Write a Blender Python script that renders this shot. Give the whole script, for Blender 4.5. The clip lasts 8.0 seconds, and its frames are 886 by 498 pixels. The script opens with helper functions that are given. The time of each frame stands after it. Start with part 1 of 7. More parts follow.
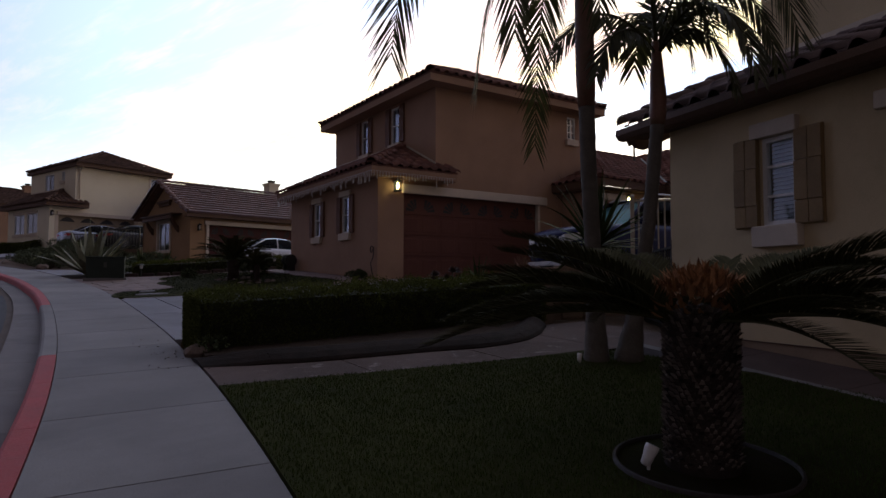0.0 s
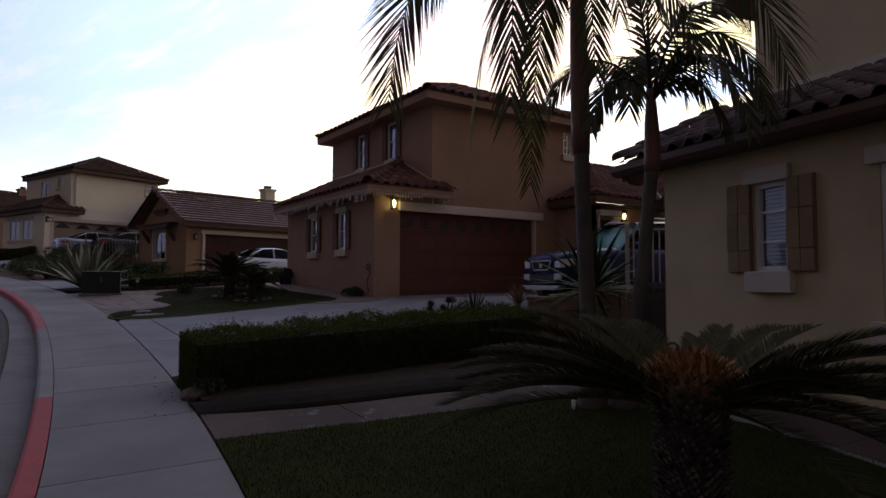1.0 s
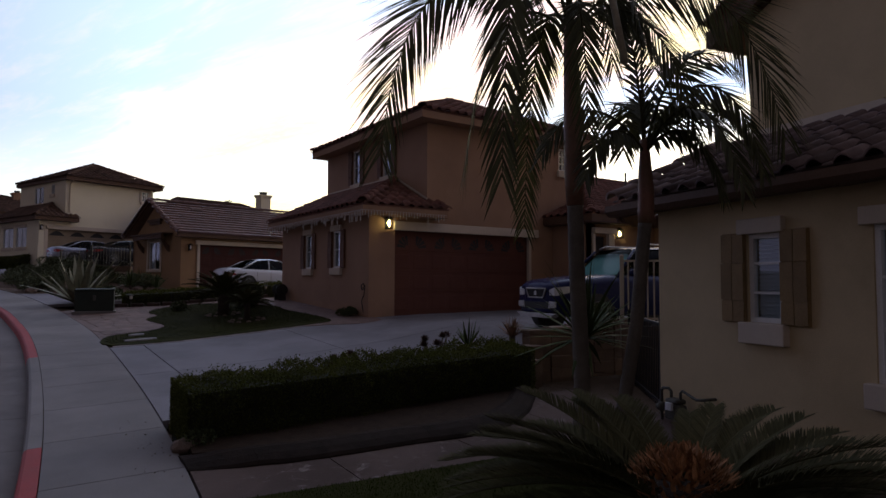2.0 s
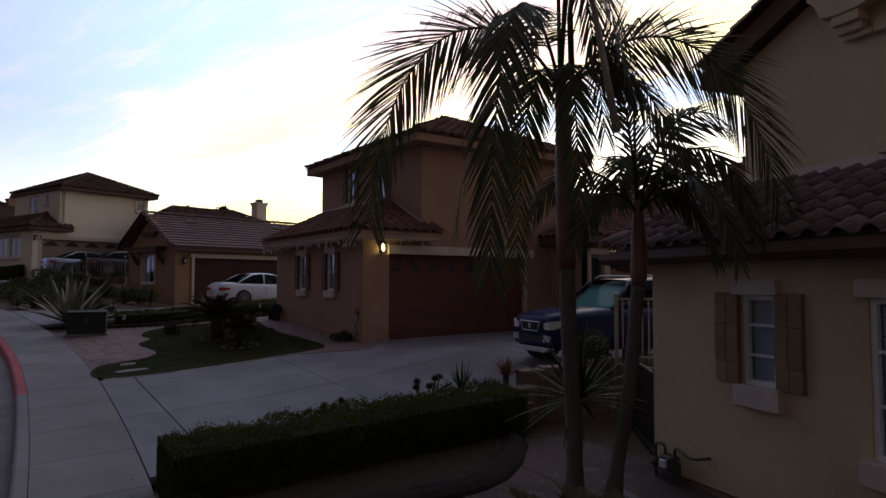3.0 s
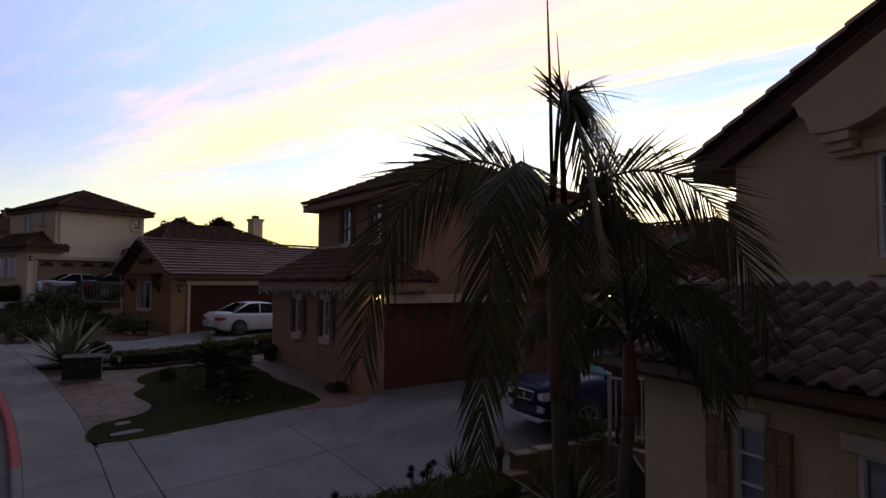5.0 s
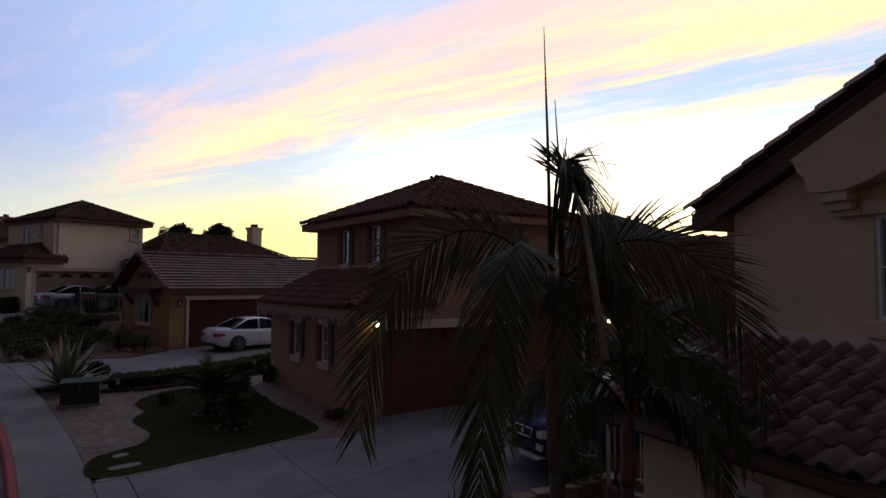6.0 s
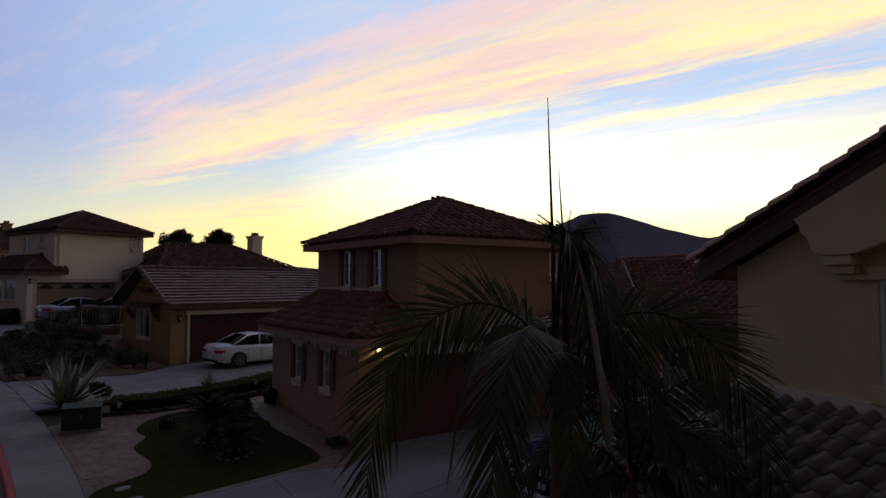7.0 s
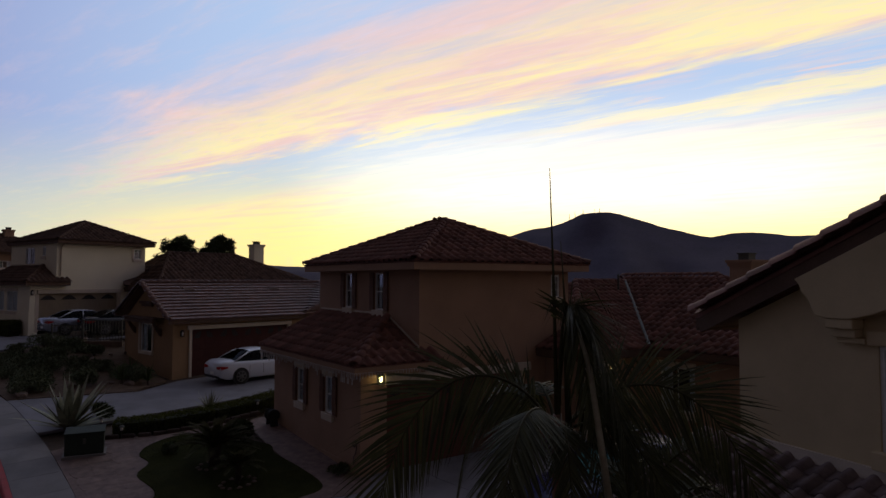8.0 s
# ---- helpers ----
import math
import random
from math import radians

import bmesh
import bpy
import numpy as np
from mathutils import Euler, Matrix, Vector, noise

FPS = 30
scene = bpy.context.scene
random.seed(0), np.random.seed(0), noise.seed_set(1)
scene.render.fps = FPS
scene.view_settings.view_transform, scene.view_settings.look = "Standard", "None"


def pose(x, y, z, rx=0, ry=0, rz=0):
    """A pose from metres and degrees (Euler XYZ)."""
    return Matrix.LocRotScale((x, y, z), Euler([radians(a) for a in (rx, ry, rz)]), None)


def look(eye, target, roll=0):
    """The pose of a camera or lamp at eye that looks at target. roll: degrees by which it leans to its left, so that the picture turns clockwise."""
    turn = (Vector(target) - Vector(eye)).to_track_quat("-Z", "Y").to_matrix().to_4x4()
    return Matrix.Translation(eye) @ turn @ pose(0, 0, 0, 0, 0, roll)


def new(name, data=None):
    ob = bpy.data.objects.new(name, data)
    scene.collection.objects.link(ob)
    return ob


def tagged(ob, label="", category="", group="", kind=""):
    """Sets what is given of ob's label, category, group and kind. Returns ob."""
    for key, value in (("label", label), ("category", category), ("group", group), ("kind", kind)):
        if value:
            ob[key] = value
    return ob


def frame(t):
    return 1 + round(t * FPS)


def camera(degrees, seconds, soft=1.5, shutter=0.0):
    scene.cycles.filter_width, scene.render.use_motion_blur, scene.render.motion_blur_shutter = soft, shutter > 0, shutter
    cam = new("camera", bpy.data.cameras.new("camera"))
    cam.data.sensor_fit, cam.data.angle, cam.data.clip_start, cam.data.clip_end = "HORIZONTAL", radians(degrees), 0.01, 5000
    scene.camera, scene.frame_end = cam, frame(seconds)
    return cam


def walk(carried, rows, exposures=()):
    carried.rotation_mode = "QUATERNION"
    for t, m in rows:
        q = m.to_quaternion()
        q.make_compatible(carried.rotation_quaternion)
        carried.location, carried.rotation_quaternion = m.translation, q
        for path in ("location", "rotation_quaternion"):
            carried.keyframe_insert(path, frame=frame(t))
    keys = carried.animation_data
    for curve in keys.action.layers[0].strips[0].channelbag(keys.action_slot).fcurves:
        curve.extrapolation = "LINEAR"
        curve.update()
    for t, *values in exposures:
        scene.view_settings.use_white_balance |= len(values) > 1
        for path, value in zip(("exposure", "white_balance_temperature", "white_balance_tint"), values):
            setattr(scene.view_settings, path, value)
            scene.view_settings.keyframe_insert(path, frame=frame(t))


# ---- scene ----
cam = camera(69.7, 8.0)
METRES, EYE, TILT, LEAN, TURN = 5.15, 1.5, 2.9, 0.0, -34.0
ROWS = [
    (0.0, 0.0, 0.0, 0.0, 0.0, 0.0, -0.0),
    (0.5, 0.001, -0.0027, 0.0417, -0.17, 0.03, -0.1),
    (1.0, 0.0008, -0.009, 0.0886, -0.33, 0.04, -0.18),
    (1.5, 0.0026, -0.0092, 0.136, -0.5, 0.05, -0.25),
    (3.0, 0.0218, 0.0178, 0.314, -0.89, 0.03, -0.19),
    (3.5, 0.0243, 0.0117, 0.3777, -0.97, 0.03, -0.21),
    (4.0, 0.026, 0.0031, 0.4418, -1.06, 0.06, -0.28),
    (4.5, 0.0271, 0.0053, 0.5058, -1.14, 0.07, -0.35),
    (6.0, 0.0303, 0.0126, 0.706, -1.24, 0.06, -0.29),
    (6.5, 0.0275, 0.0119, 0.7782, -1.23, 0.03, -0.27),
    (7.0, 0.0223, 0.0149, 0.8497, -1.23, -0.01, -0.24),
    (7.5, 0.0169, 0.0134, 0.9211, -1.2, -0.01, -0.25),
    (8.0, 0.0186, 0.0078, 0.9935, -1.13, -0.07, -0.2),
]

EXPOSURES = [(0.0, 0.60), (1.5, 0.54), (3.5, 0.34), (5.0, 0.09), (6.5, -0.24), (8.0, -0.42)]
walk(cam, [(t, pose(0, 0, EYE, TILT, LEAN, TURN) @ pose(METRES * x, METRES * y, METRES * z, 90 + pitch, roll, yaw)) for t, x, y, z, yaw, pitch, roll in ROWS], EXPOSURES)

# ---- world: dusk sky, brightest in the west behind the hills ----
GLOW = Vector((0.766, 0.643, 0.10)).normalized()
world = bpy.data.worlds.new("dusk_sky")
scene.world = world
world.use_nodes = True


class Nodes:
    """Short hand for building a node tree."""

    def __init__(self, tree):
        self.t = tree
        tree.nodes.clear()

    def n(self, kind, links=(), **props):
        node = self.t.nodes.new(kind)
        for key, value in props.items():
            setattr(node, key, value)
        for socket, value in dict(links).items():
            if isinstance(value, bpy.types.NodeSocket):
                self.t.links.new(value, node.inputs[socket])
            else:
                node.inputs[socket].default_value = value
        return node

    def math(self, op, a, b=0.0, c=0.0, clamp=False):
        return self.n("ShaderNodeMath", {0: a, 1: b, 2: c}, operation=op, use_clamp=clamp).outputs[0]

    def vec(self, op, a, b=(0, 0, 0)):
        node = self.n("ShaderNodeVectorMath", {0: a, 1: b}, operation=op)
        return node.outputs[1] if op in ("DOT_PRODUCT", "LENGTH") else node.outputs[0]

    def span(self, v, lo, hi, a=0.0, b=1.0, smooth=True):
        return self.n("ShaderNodeMapRange", {0: v, 1: lo, 2: hi, 3: a, 4: b}, interpolation_type="SMOOTHSTEP" if smooth else "LINEAR").outputs[0]

    def mix(self, fac, a, b, blend="MIX"):
        node = self.n("ShaderNodeMix", data_type="RGBA", blend_type=blend)
        for k, v in ((0, fac), (6, a), (7, b)):
            if isinstance(v, bpy.types.NodeSocket):
                self.t.links.new(v, node.inputs[k])
            else:
                node.inputs[k].default_value = v if k == 0 else (*v[:3], 1)
        return node.outputs[2]

    def noise(self, vector, scale, detail=4.0, rough=0.55, distortion=0.0):
        return self.n("ShaderNodeTexNoise", {"Vector": vector, "Scale": scale, "Detail": detail, "Roughness": rough, "Distortion": distortion}).outputs[0]


def build_sky():
    k = Nodes(world.node_tree)
    way = k.n("ShaderNodeTexCoord").outputs["Generated"]
    sep = k.n("ShaderNodeSeparateXYZ", {0: way})
    up = sep.outputs[2]
    west = k.vec("DOT_PRODUCT", way, tuple(GLOW))
    lateral = k.math("DIVIDE", k.vec("DOT_PRODUCT", way, (0.819, -0.574, 0.0)), k.math("MAXIMUM", k.vec("DOT_PRODUCT", way, (0.574, 0.819, 0.0)), 0.12))
    # clear sky: lavender blue, paler towards the glow and the horizon
    sky = k.mix(k.span(west, 0.45, 0.93), (0.315, 0.368, 0.69), (0.535, 0.712, 1.01))
    low = k.math("MULTIPLY", k.span(up, 0.24, 0.03), k.span(west, 0.15, 0.7))
    sky = k.mix(low, sky, k.mix(k.span(west, 0.60, 0.95), (0.74, 0.78, 0.66), (1.15, 1.03, 0.48)))
    # cloud sheet: position on a level plane overhead, streaks run in one direction
    high = k.math("MAXIMUM", up, 0.035)
    px, py = k.math("DIVIDE", sep.outputs[0], high), k.math("DIVIDE", sep.outputs[1], high)
    across = k.math("ADD", k.math("MULTIPLY", px, 0.967), k.math("MULTIPLY", py, 0.253))
    along = k.math("ADD", k.math("MULTIPLY", px, 0.253), k.math("MULTIPLY", py, -0.967))
    flat = k.n("ShaderNodeCombineXYZ", {0: k.math("MULTIPLY", along, 0.42), 1: k.math("MULTIPLY", across, 1.9), 2: 0.0}).outputs[0]
    puff = k.noise(flat, 1.15, 8.0, 0.62, 0.5)
    fine = k.noise(flat, 3.6, 6.0, 0.65, 0.3)
    c = k.math("ADD", across, k.math("MULTIPLY", k.math("SUBTRACT", puff, 0.5), 1.15))
    c = k.math("ADD", c, k.math("MULTIPLY", k.math("SUBTRACT", fine, 0.5), 0.62))
    band = lambda a, b, d, e: k.math("MULTIPLY", k.span(c, a, b), k.span(c, e, d))
    reach = k.math("ADD", lateral, k.math("MULTIPLY", k.math("SUBTRACT", puff, 0.5), 0.5))
    cover = k.math("MULTIPLY", band(1.35, 2.15, 2.85, 3.2), k.span(reach, -0.66, -0.34))
    cover = k.math("MAXIMUM", cover, k.math("MULTIPLY", k.math("MULTIPLY", band(3.4, 3.56, 3.7, 3.95), k.span(reach, -0.05, 0.35)), 0.8))
    cover = k.math("MAXIMUM", cover, k.math("MULTIPLY", k.math("MULTIPLY", k.span(c, 3.7, 4.9), k.span(reach, -0.75, -0.25, 0.15, 1.0)), 0.7))
    cover = k.math("MAXIMUM", cover, k.math("MULTIPLY", k.math("MULTIPLY", k.span(fine, 0.44, 0.74), k.span(reach, -0.7, 0.1, 0.35, 1.0)), 0.5))
    cream = k.mix(k.span(c, 1.5, 2.6), (0.92, 0.65, 0.69), (1.26, 1.06, 0.46))
    cream = k.mix(k.span(puff, 0.42, 0.62), cream, (1.06, 0.72, 0.64))
    wisp = k.noise(flat, 9.0, 5.0, 0.6, 0.8)
    cream = k.mix(k.math("MULTIPLY", k.span(wisp, 0.45, 0.7), 0.5), cream, (1.0, 0.79, 0.86))
    sky = k.mix(k.math("MULTIPLY", cover, k.span(wisp, 0.25, 0.6, 0.72, 0.96)), sky, cream)
    # the glow over the hidden sun
    glow = k.math("MULTIPLY", k.math("MULTIPLY", k.span(west, 0.86, 1.0), k.span(up, 0.30, 0.10)), k.span(fine, 0.3, 0.6, 0.75, 1.0))
    sky = k.mix(k.math("MULTIPLY", glow, 0.9), sky, (1.8, 1.72, 1.42))
    rim = k.math("MULTIPLY", k.span(up, 0.15, 0.05), k.span(west, 0.6, 0.95))
    sky = k.mix(k.math("MULTIPLY", rim, 0.72), sky, (1.42, 1.14, 0.36))
    # dusk: the sky greys overhead and darkens to the east
    sky = k.mix(k.span(up, 0.42, 0.80), sky, (0.36, 0.38, 0.50))
    dim = k.span(west, -0.20, 0.68)
    sky = k.mix(1.0, sky, k.mix(dim, (0.176, 0.125, 0.092), (1.15, 1.15, 1.15)), "MULTIPLY")
    sky = k.mix(k.span(up, 0.0, -0.05), sky, (0.03, 0.028, 0.025))
    air = k.n("ShaderNodeTexSky", sky_type="NISHITA", sun_disc=False, sun_elevation=radians(1.5), sun_rotation=radians(50))
    both = k.mix(1.0, sky, k.mix(1.0, air.outputs[0], (0.015, 0.015, 0.015), "MULTIPLY"), "ADD")
    k.n("ShaderNodeOutputWorld", {0: k.n("ShaderNodeBackground", {"Color": both, "Strength": SKY}).outputs[0]})


SKY = 1.0
build_sky()
# the last of the sun, under the horizon haze: weak and very soft
sun = new("sun", bpy.data.lights.new("sun", "SUN"))
sun.data.energy, sun.data.angle, sun.data.color = 0.12, radians(14), (1.0, 0.8, 0.6)
sun.matrix_world = look(Vector((0, 0, 30)) + GLOW * 40 + Vector((0, 0, 4)), (0, 0, 30))


# ---- materials ----
def material(name, base, other=None, rough=0.8, metal=0.0, scale=6.0, fine=60.0, bump=0.25, dirt=0.0, spec=0.35, per_piece=0.0, islands=0.0, sheen=0.0, leafy=0.0):
    """A surface with two scales of colour change and fine relief."""
    m = bpy.data.materials.new(name)
    m.use_nodes = True
    k = Nodes(m.node_tree)
    where = k.n("ShaderNodeNewGeometry").outputs["Position"]
    other = other or tuple(c * 0.7 for c in base)
    wide = k.noise(where, scale, 4.0, 0.6)
    small = k.noise(where, fine, 3.0, 0.6)
    col = k.mix(k.span(wide, 0.3, 0.7), base, other)
    col = k.mix(k.math("MULTIPLY", k.span(small, 0.35, 0.7), 0.35), col, tuple(c * 0.62 for c in base))
    if dirt:
        stain = k.noise(where, scale * 0.23, 5.0, 0.7, 0.6)
        col = k.mix(k.math("MULTIPLY", k.span(stain, 0.52, 0.72), dirt), col, tuple(c * 0.45 for c in other))
    for amount, source in ((per_piece, lambda: k.n("ShaderNodeObjectInfo").outputs["Random"]), (islands, lambda: k.n("ShaderNodeNewGeometry").outputs["Random Per Island"])):
        if amount:
            v = k.span(source(), 0, 1, 1 - amount, 1 + amount, False)
            col = k.mix(1.0, col, k.n("ShaderNodeCombineXYZ", {0: v, 1: v, 2: v}).outputs[0], "MULTIPLY")
    r = k.span(small, 0.2, 0.8, max(rough - 0.12, 0.02), min(rough + 0.12, 1.0))
    links = {"Base Color": col, "Roughness": r, "Metallic": metal, "Specular IOR Level": spec, "Sheen Weight": sheen}
    if bump:
        links["Normal"] = k.n("ShaderNodeBump", {"Strength": bump, "Distance": 0.01, "Height": k.math("ADD", small, k.math("MULTIPLY", wide, 0.6))}).outputs[0]
    shader = k.n("ShaderNodeBsdfPrincipled", links).outputs[0]
    if leafy:
        lit = k.mix(1.0, col, (2.4, 2.2, 1.0), "MULTIPLY")
        shader = k.n("ShaderNodeMixShader", {0: leafy, 1: shader, 2: k.n("ShaderNodeBsdfTranslucent", {"Color": lit}).outputs[0]}).outputs[0]
    k.n("ShaderNodeOutputMaterial", {0: shader})
    return m


def glass_material(name, tint=(0.9, 0.95, 1.0), gloss=0.02, base=0.06, edge=0.75):
    m = bpy.data.materials.new(name)
    m.use_nodes = True
    k = Nodes(m.node_tree)
    clear = k.n("ShaderNodeBsdfTransparent", {0: (*tint, 1)}).outputs[0]
    shine = k.n("ShaderNodeBsdfGlossy", {"Color": (1, 1, 1, 1), "Roughness": gloss}).outputs[0]
    facing = k.n("ShaderNodeLayerWeight", {"Blend": 0.5}).outputs["Facing"]
    fac = k.math("ADD", k.math("MULTIPLY", k.math("POWER", facing, 4.0), edge), base)
    k.n("ShaderNodeOutputMaterial", {0: k.n("ShaderNodeMixShader", {0: fac, 1: clear, 2: shine}).outputs[0]})
    return m


def glow_material(name, colour, strength):
    m = bpy.data.materials.new(name)
    m.use_nodes = True
    k = Nodes(m.node_tree)
    k.n("ShaderNodeOutputMaterial", {0: k.n("ShaderNodeEmission", {0: (*colour, 1), 1: strength}).outputs[0]})
    return m


def worn_stone(name, base, pale):
    """Stone paving with pale lime stains in streaks and blotches."""
    m = bpy.data.materials.new(name)
    m.use_nodes = True
    k = Nodes(m.node_tree)
    where = k.n("ShaderNodeNewGeometry").outputs["Position"]
    veins = k.noise(where, 2.6, 7.0, 0.72, 1.6)
    blot = k.noise(where, 0.9, 3.0, 0.6, 0.4)
    fine = k.noise(where, 70.0, 3.0, 0.6)
    col = k.mix(k.span(blot, 0.3, 0.7), base, tuple(c * 0.65 for c in base))
    col = k.mix(k.math("MULTIPLY", k.span(veins, 0.54, 0.68), k.span(blot, 0.35, 0.6, 0.15, 0.85)), col, pale)
    bump = k.n("ShaderNodeBump", {"Strength": 0.6, "Distance": 0.01, "Height": k.math("ADD", fine, veins)}).outputs[0]
    k.n("ShaderNodeOutputMaterial", {0: k.n("ShaderNodeBsdfPrincipled", {"Base Color": col, "Roughness": 0.92, "Specular IOR Level": 0.15, "Normal": bump}).outputs[0]})
    return m


STUCCO_BROWN = material("stucco_brown", (0.392, 0.246, 0.166), (0.335, 0.210, 0.142), 0.95, scale=0.9, fine=90, bump=0.5, dirt=0.25)
STUCCO_OCHRE = material("stucco_ochre", (0.385, 0.240, 0.132), (0.325, 0.203, 0.112), 0.95, scale=0.9, fine=90, bump=0.5, dirt=0.2)
STUCCO_CREAM = material("stucco_cream", (0.84, 0.78, 0.62), (0.78, 0.72, 0.56), 0.95, scale=0.7, fine=90, bump=0.4, dirt=0.15)
STUCCO_SAND = material("stucco_sand", (0.645, 0.512, 0.312), (0.555, 0.440, 0.266), 0.95, scale=1.3, fine=130, bump=0.7, dirt=0.32)
FOUNDATION = material("foundation_concrete", (0.33, 0.235, 0.155), (0.25, 0.18, 0.12), 0.95, scale=2.2, fine=90, bump=0.6, dirt=0.4)
TRIM_PALE = material("trim_pale", (0.66, 0.57, 0.46), (0.58, 0.50, 0.41), 0.9, scale=2.0, fine=110, bump=0.4, dirt=0.15)
TRIM_DARK = material("fascia_brown", (0.13, 0.075, 0.05), (0.10, 0.06, 0.04), 0.75, scale=3.0, dirt=0.2)
TILE_RED = material("tile_red", (0.208, 0.100, 0.080), (0.140, 0.072, 0.060), 0.75, spec=0.18, scale=2.5, fine=45, bump=0.35, dirt=0.35, per_piece=0.28, islands=0.28)
TILE_GREY = material("tile_umber", (0.245, 0.185, 0.175), (0.140, 0.108, 0.104), 0.9, scale=3.5, fine=55, bump=0.55, dirt=0.5, per_piece=0.28, islands=0.28, spec=0.12)
TILE_FLAT = material("tile_flat", (0.200, 0.112, 0.095), (0.140, 0.080, 0.068), 0.5, scale=2.0, fine=45, bump=0.3, dirt=0.35, per_piece=0.16, islands=0.16, spec=0.5)
TILE_DARK = material("tile_dark", (0.135, 0.085, 0.066), (0.09, 0.06, 0.05), 0.85, scale=2.0, fine=45, bump=0.3, dirt=0.3, islands=0.3, spec=0.15)
DOOR_BROWN = material("door_brown", (0.150, 0.066, 0.050), (0.128, 0.056, 0.043), 0.85, scale=1.4, fine=50, bump=0.12, dirt=0.15, spec=0.12)
DOOR_TAN = material("door_tan", (0.32, 0.25, 0.17), (0.27, 0.21, 0.145), 0.6, scale=1.4, bump=0.12)
SHUTTER_WOOD = material("shutter_wood", (0.29, 0.192, 0.085), (0.23, 0.152, 0.068), 0.7, scale=5.0, fine=70, bump=0.3, dirt=0.3, per_piece=0.12)
SHUTTER_BROWN = material("shutter_brown", (0.17, 0.085, 0.05), (0.13, 0.065, 0.04), 0.7, scale=5.0, fine=70, bump=0.3, dirt=0.2)
VINYL = material("vinyl_white", (0.80, 0.80, 0.78), (0.74, 0.74, 0.72), 0.45, scale=4.0, bump=0.05, dirt=0.08)
BLIND = material("blind_white", (0.62, 0.62, 0.60), (0.55, 0.55, 0.53), 0.6, scale=5.0, bump=0.05)
# near-black for the grille and room insides, where it paints in the unlit dark
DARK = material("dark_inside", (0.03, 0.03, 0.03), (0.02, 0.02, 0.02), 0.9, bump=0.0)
GLASS = glass_material("window_glass")
CAR_GLASS = glass_material("car_glass", (0.06, 0.075, 0.075), 0.03, 0.008, 0.07)
SCREEN_GLASS = glass_material("windscreen_glass", (0.72, 0.82, 0.80), 0.03, 0.02, 0.10)
CONCRETE = material("concrete", (0.222, 0.208, 0.203), (0.171, 0.160, 0.156), 0.9, scale=1.0, fine=140, bump=0.35, dirt=0.45, per_piece=0.08)
DRIVE = material("drive_concrete", (0.226, 0.219, 0.240), (0.156, 0.152, 0.166), 0.88, scale=0.7, fine=140, bump=0.3, dirt=0.55, per_piece=0.06)
GUTTER_MAT = material("gutter_concrete", (0.175, 0.155, 0.145), (0.13, 0.116, 0.108), 0.9, scale=1.6, fine=120, bump=0.4, dirt=0.4, per_piece=0.08)
KERB_RED = material("kerb_red", (0.38, 0.052, 0.052), (0.30, 0.055, 0.052), 0.8, scale=3.5, fine=80, bump=0.3, dirt=0.4, per_piece=0.06)
ASPHALT = material("asphalt", (0.055, 0.055, 0.055), (0.045, 0.045, 0.047), 0.9, scale=1.0, fine=180, bump=0.8, dirt=0.2)
PATH_WORN = worn_stone("path_worn", (0.115, 0.084, 0.074), (0.26, 0.225, 0.21))
BORDER = material("border_concrete", (0.25, 0.215, 0.195), (0.15, 0.128, 0.116), 0.9, scale=5.0, fine=70, bump=0.6, dirt=0.5, per_piece=0.15)
PAVER = material("flagstone", (0.225, 0.155, 0.132), (0.135, 0.095, 0.084), 0.85, scale=5.0, fine=70, bump=0.5, dirt=0.5, per_piece=0.12)
PATH_STONE = material("path_stone", (0.088, 0.064, 0.055), (0.052, 0.038, 0.033), 0.95, scale=2.0, fine=90, bump=0.6, dirt=0.5, per_piece=0.10, spec=0.15)
# near-black concrete: the hedge's shade is put into its base colour
BANK = material("kerb_bank_shaded", (0.033, 0.024, 0.020), (0.021, 0.016, 0.013), 0.95, scale=4.0, fine=70, bump=0.9, dirt=0.5, per_piece=0.12, spec=0.1)
PATH_RED = material("path_red_concrete", (0.105, 0.070, 0.058), (0.078, 0.053, 0.045), 0.92, scale=2.2, fine=100, bump=0.5, dirt=0.45, per_piece=0.05)
BLOCK = material("wall_block", (0.22, 0.155, 0.115), (0.16, 0.115, 0.088), 0.95, scale=3.0, fine=70, bump=0.9, dirt=0.3, per_piece=0.18)
SOIL = material("soil", (0.10, 0.07, 0.05), (0.07, 0.05, 0.035), 1.0, scale=5.0, fine=60, bump=0.9)
# scrub colour with the bluish haze of distance mixed into the base
HILL = material("hill_scrub_hazed", (0.056, 0.044, 0.082), (0.043, 0.035, 0.064), 1.0, scale=0.01, fine=0.12, bump=0.0)
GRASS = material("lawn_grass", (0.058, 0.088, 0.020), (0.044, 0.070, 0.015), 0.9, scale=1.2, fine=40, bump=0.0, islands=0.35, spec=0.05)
# darker copy of lawn_grass: the island's shade is put into its colour
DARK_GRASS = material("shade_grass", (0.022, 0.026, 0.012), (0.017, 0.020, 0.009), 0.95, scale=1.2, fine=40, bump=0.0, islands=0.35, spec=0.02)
TURF = material("turf", (0.037, 0.039, 0.011), (0.027, 0.030, 0.009), 1.0, spec=0.03, scale=2.0, fine=80, bump=0.8)
HEDGE_LEAF = material("hedge_leaf", (0.062, 0.070, 0.026), (0.042, 0.050, 0.018), 0.85, spec=0.06, scale=1.5, fine=12, bump=0.0, islands=0.45, leafy=0.22)
# filler colour inside hedges, darkened to stand for shade between the leaves
HEDGE_CORE = material("hedge_inner_shade", (0.032, 0.036, 0.018), (0.022, 0.026, 0.013), 1.0, bump=0.4)
